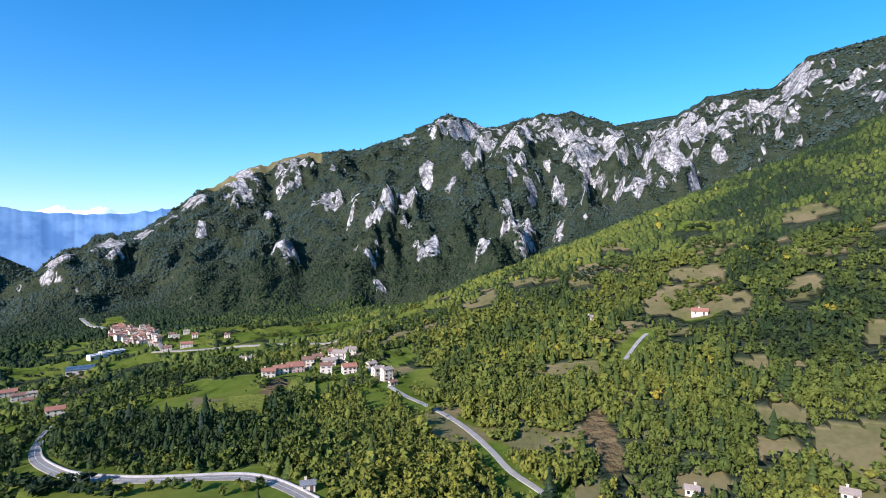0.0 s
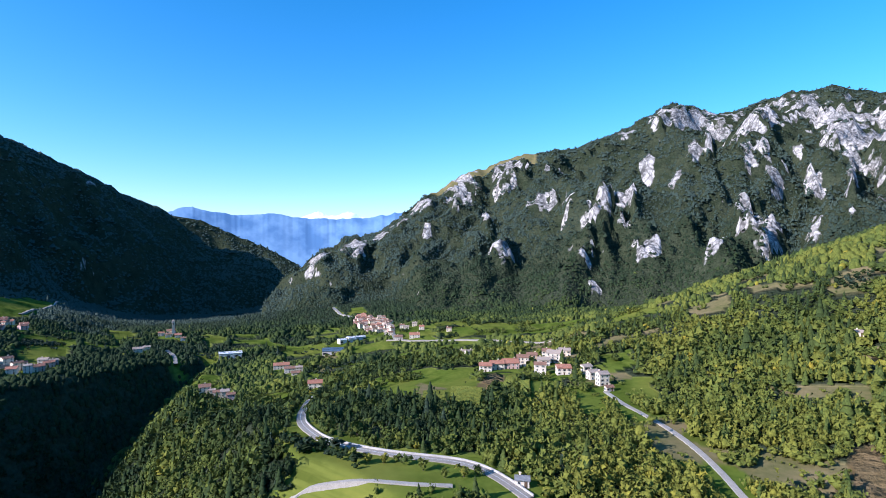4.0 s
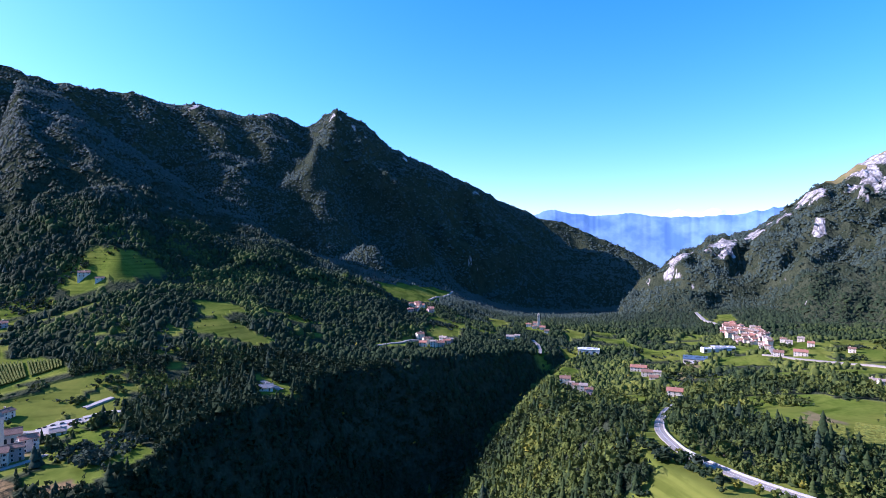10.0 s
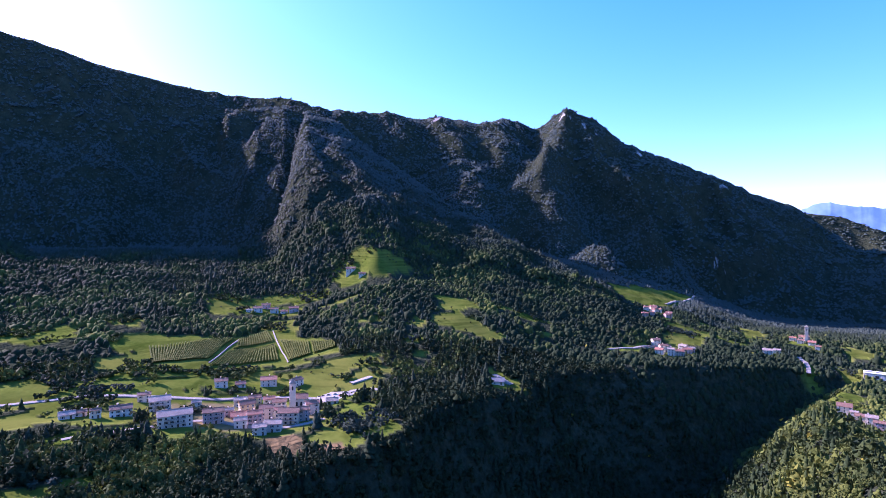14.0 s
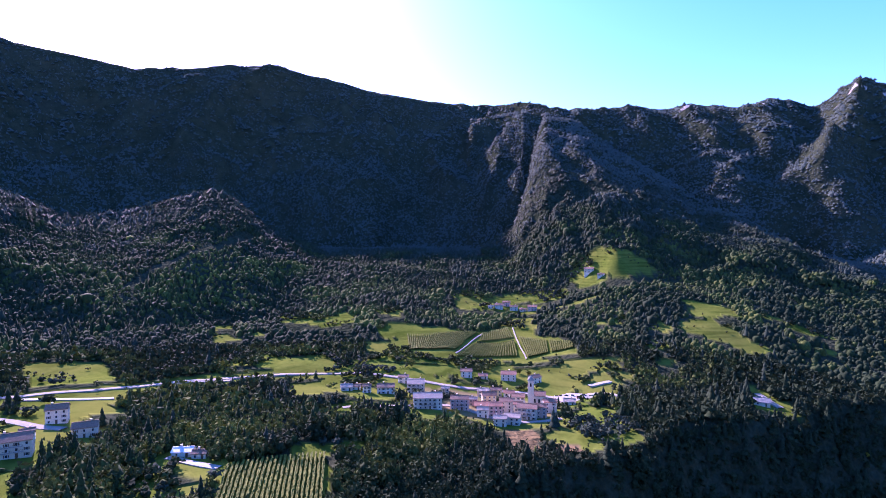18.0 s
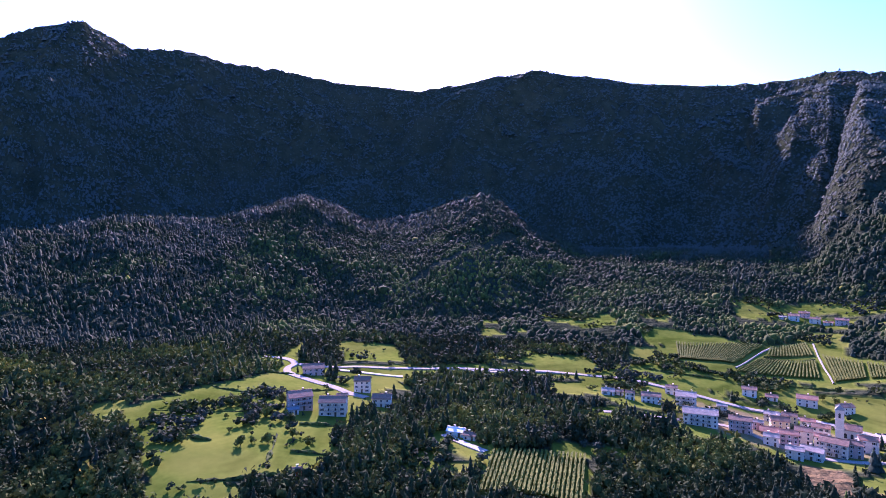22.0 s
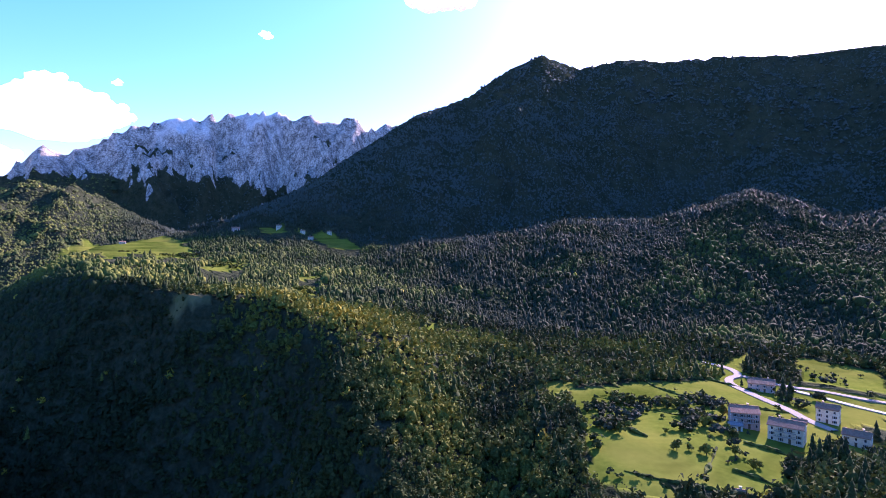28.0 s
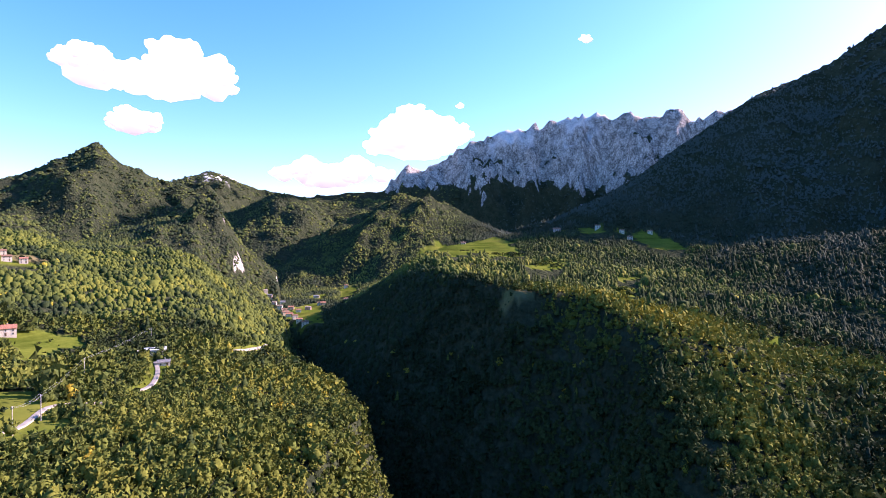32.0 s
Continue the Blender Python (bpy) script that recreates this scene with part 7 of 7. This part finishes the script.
def build_cloud(az0, az1, el0, el1, heads, label, seed, r=4500.0):
    """A heap cloud: a few heads, each thick with smaller and smaller puffs, over a flatter base."""
    gen = np.random.default_rng(seed)
    bm = bmesh.new()
    bmesh.ops.create_icosphere(bm, subdivisions=2, radius=1)
    bm.verts.ensure_lookup_table()
    sv, sf = np.array([v.co for v in bm.verts]), np.array([[v.index for v in f.verts] for f in bm.faces])
    bm.free()
    wide, tall = r * radians(az1 - az0) / 2, r * (math.tan(radians(el1)) - math.tan(radians(el0))) / 2
    puffs = []
    for k in range(heads):
        u = -0.8 + 1.6 * (k + gen.uniform(0.2, 0.8)) / heads
        s = tall * gen.uniform(0.5, 0.85) * (1 - 0.5 * u * u)
        puffs.append((np.array([u * wide, 0.0, -0.25 * tall + 0.5 * s * gen.uniform(0, 1)]), s))
    for level, (count, small) in enumerate(((9, 0.5), (5, 0.45))):
        for c, s in list(puffs)[-(heads if level == 0 else 9 * heads):]:
            for _ in range(count):
                way = gen.normal(size=3) * (1.25, 0.8, 1.0)
                way[2] = abs(way[2]) * 0.9 - 0.25
                way /= np.linalg.norm(way)
                puffs.append((c + way * s * gen.uniform(0.7, 0.95) * (1.25, 1, 0.9), s * small * gen.uniform(0.6, 1.2)))
    pieces = []
    for k, (c, s) in enumerate(puffs):
        bumpy = 1 + 0.5 * (fractal(sv[:, 0] * 2.5 + 9 * k, sv[:, 1] * 2.5 + sv[:, 2] * 2, 1.0, 3, seed) - 0.5)
        v = sv * bumpy[:, None] * s * (1.1, 0.9, 0.85) + c
        v[:, 2] = np.maximum(v[:, 2], -0.75 * tall + 0.12 * (v[:, 2] + 0.75 * tall))
        pieces.append((v, sf if s > 0.1 * tall else sf))
    v, f = join(*pieces)
    me = sheet("cloud", v, f)
    float_layer(me, "tint", np.zeros(len(v)))
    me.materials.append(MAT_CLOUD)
    mid = (az0 + az1) / 2
    zz = r * (math.tan(radians(el0)) + math.tan(radians(el1))) / 2 + EYE
    ob = new("cloud", me)
    ob.matrix_basis = pose(-r * math.sin(radians(mid)), r * math.cos(radians(mid)), zz, 0, 0, mid)
    return tagged(ob, label, "cloud", "clouds")


build_cloud(231.0, 245.9, 12.5, 18.6, 6, "broad white heap cloud drifting in the blue sky", 5)
build_cloud(237.8, 241.6, 9.6, 12.8, 3, "torn white wisp hanging under the broad cloud", 6)
build_cloud(209.3, 215.8, 8.0, 15.3, 3, "tall white heap cloud behind the jagged peaks", 8, 4620)
build_cloud(214.5, 229.5, 5.6, 9.4, 6, "long flat white cloud bank above the hills", 9, 4720)
build_cloud(173.5, 180.5, 22.0, 27.0, 3, "small white cloud high above the ridge", 11)
build_cloud(207.3, 209.2, 14.1, 14.8, 1, "tiny white shred of cloud", 12)
build_cloud(195.0, 196.8, 19.6, 20.6, 1, "tiny white shred of cloud", 13)
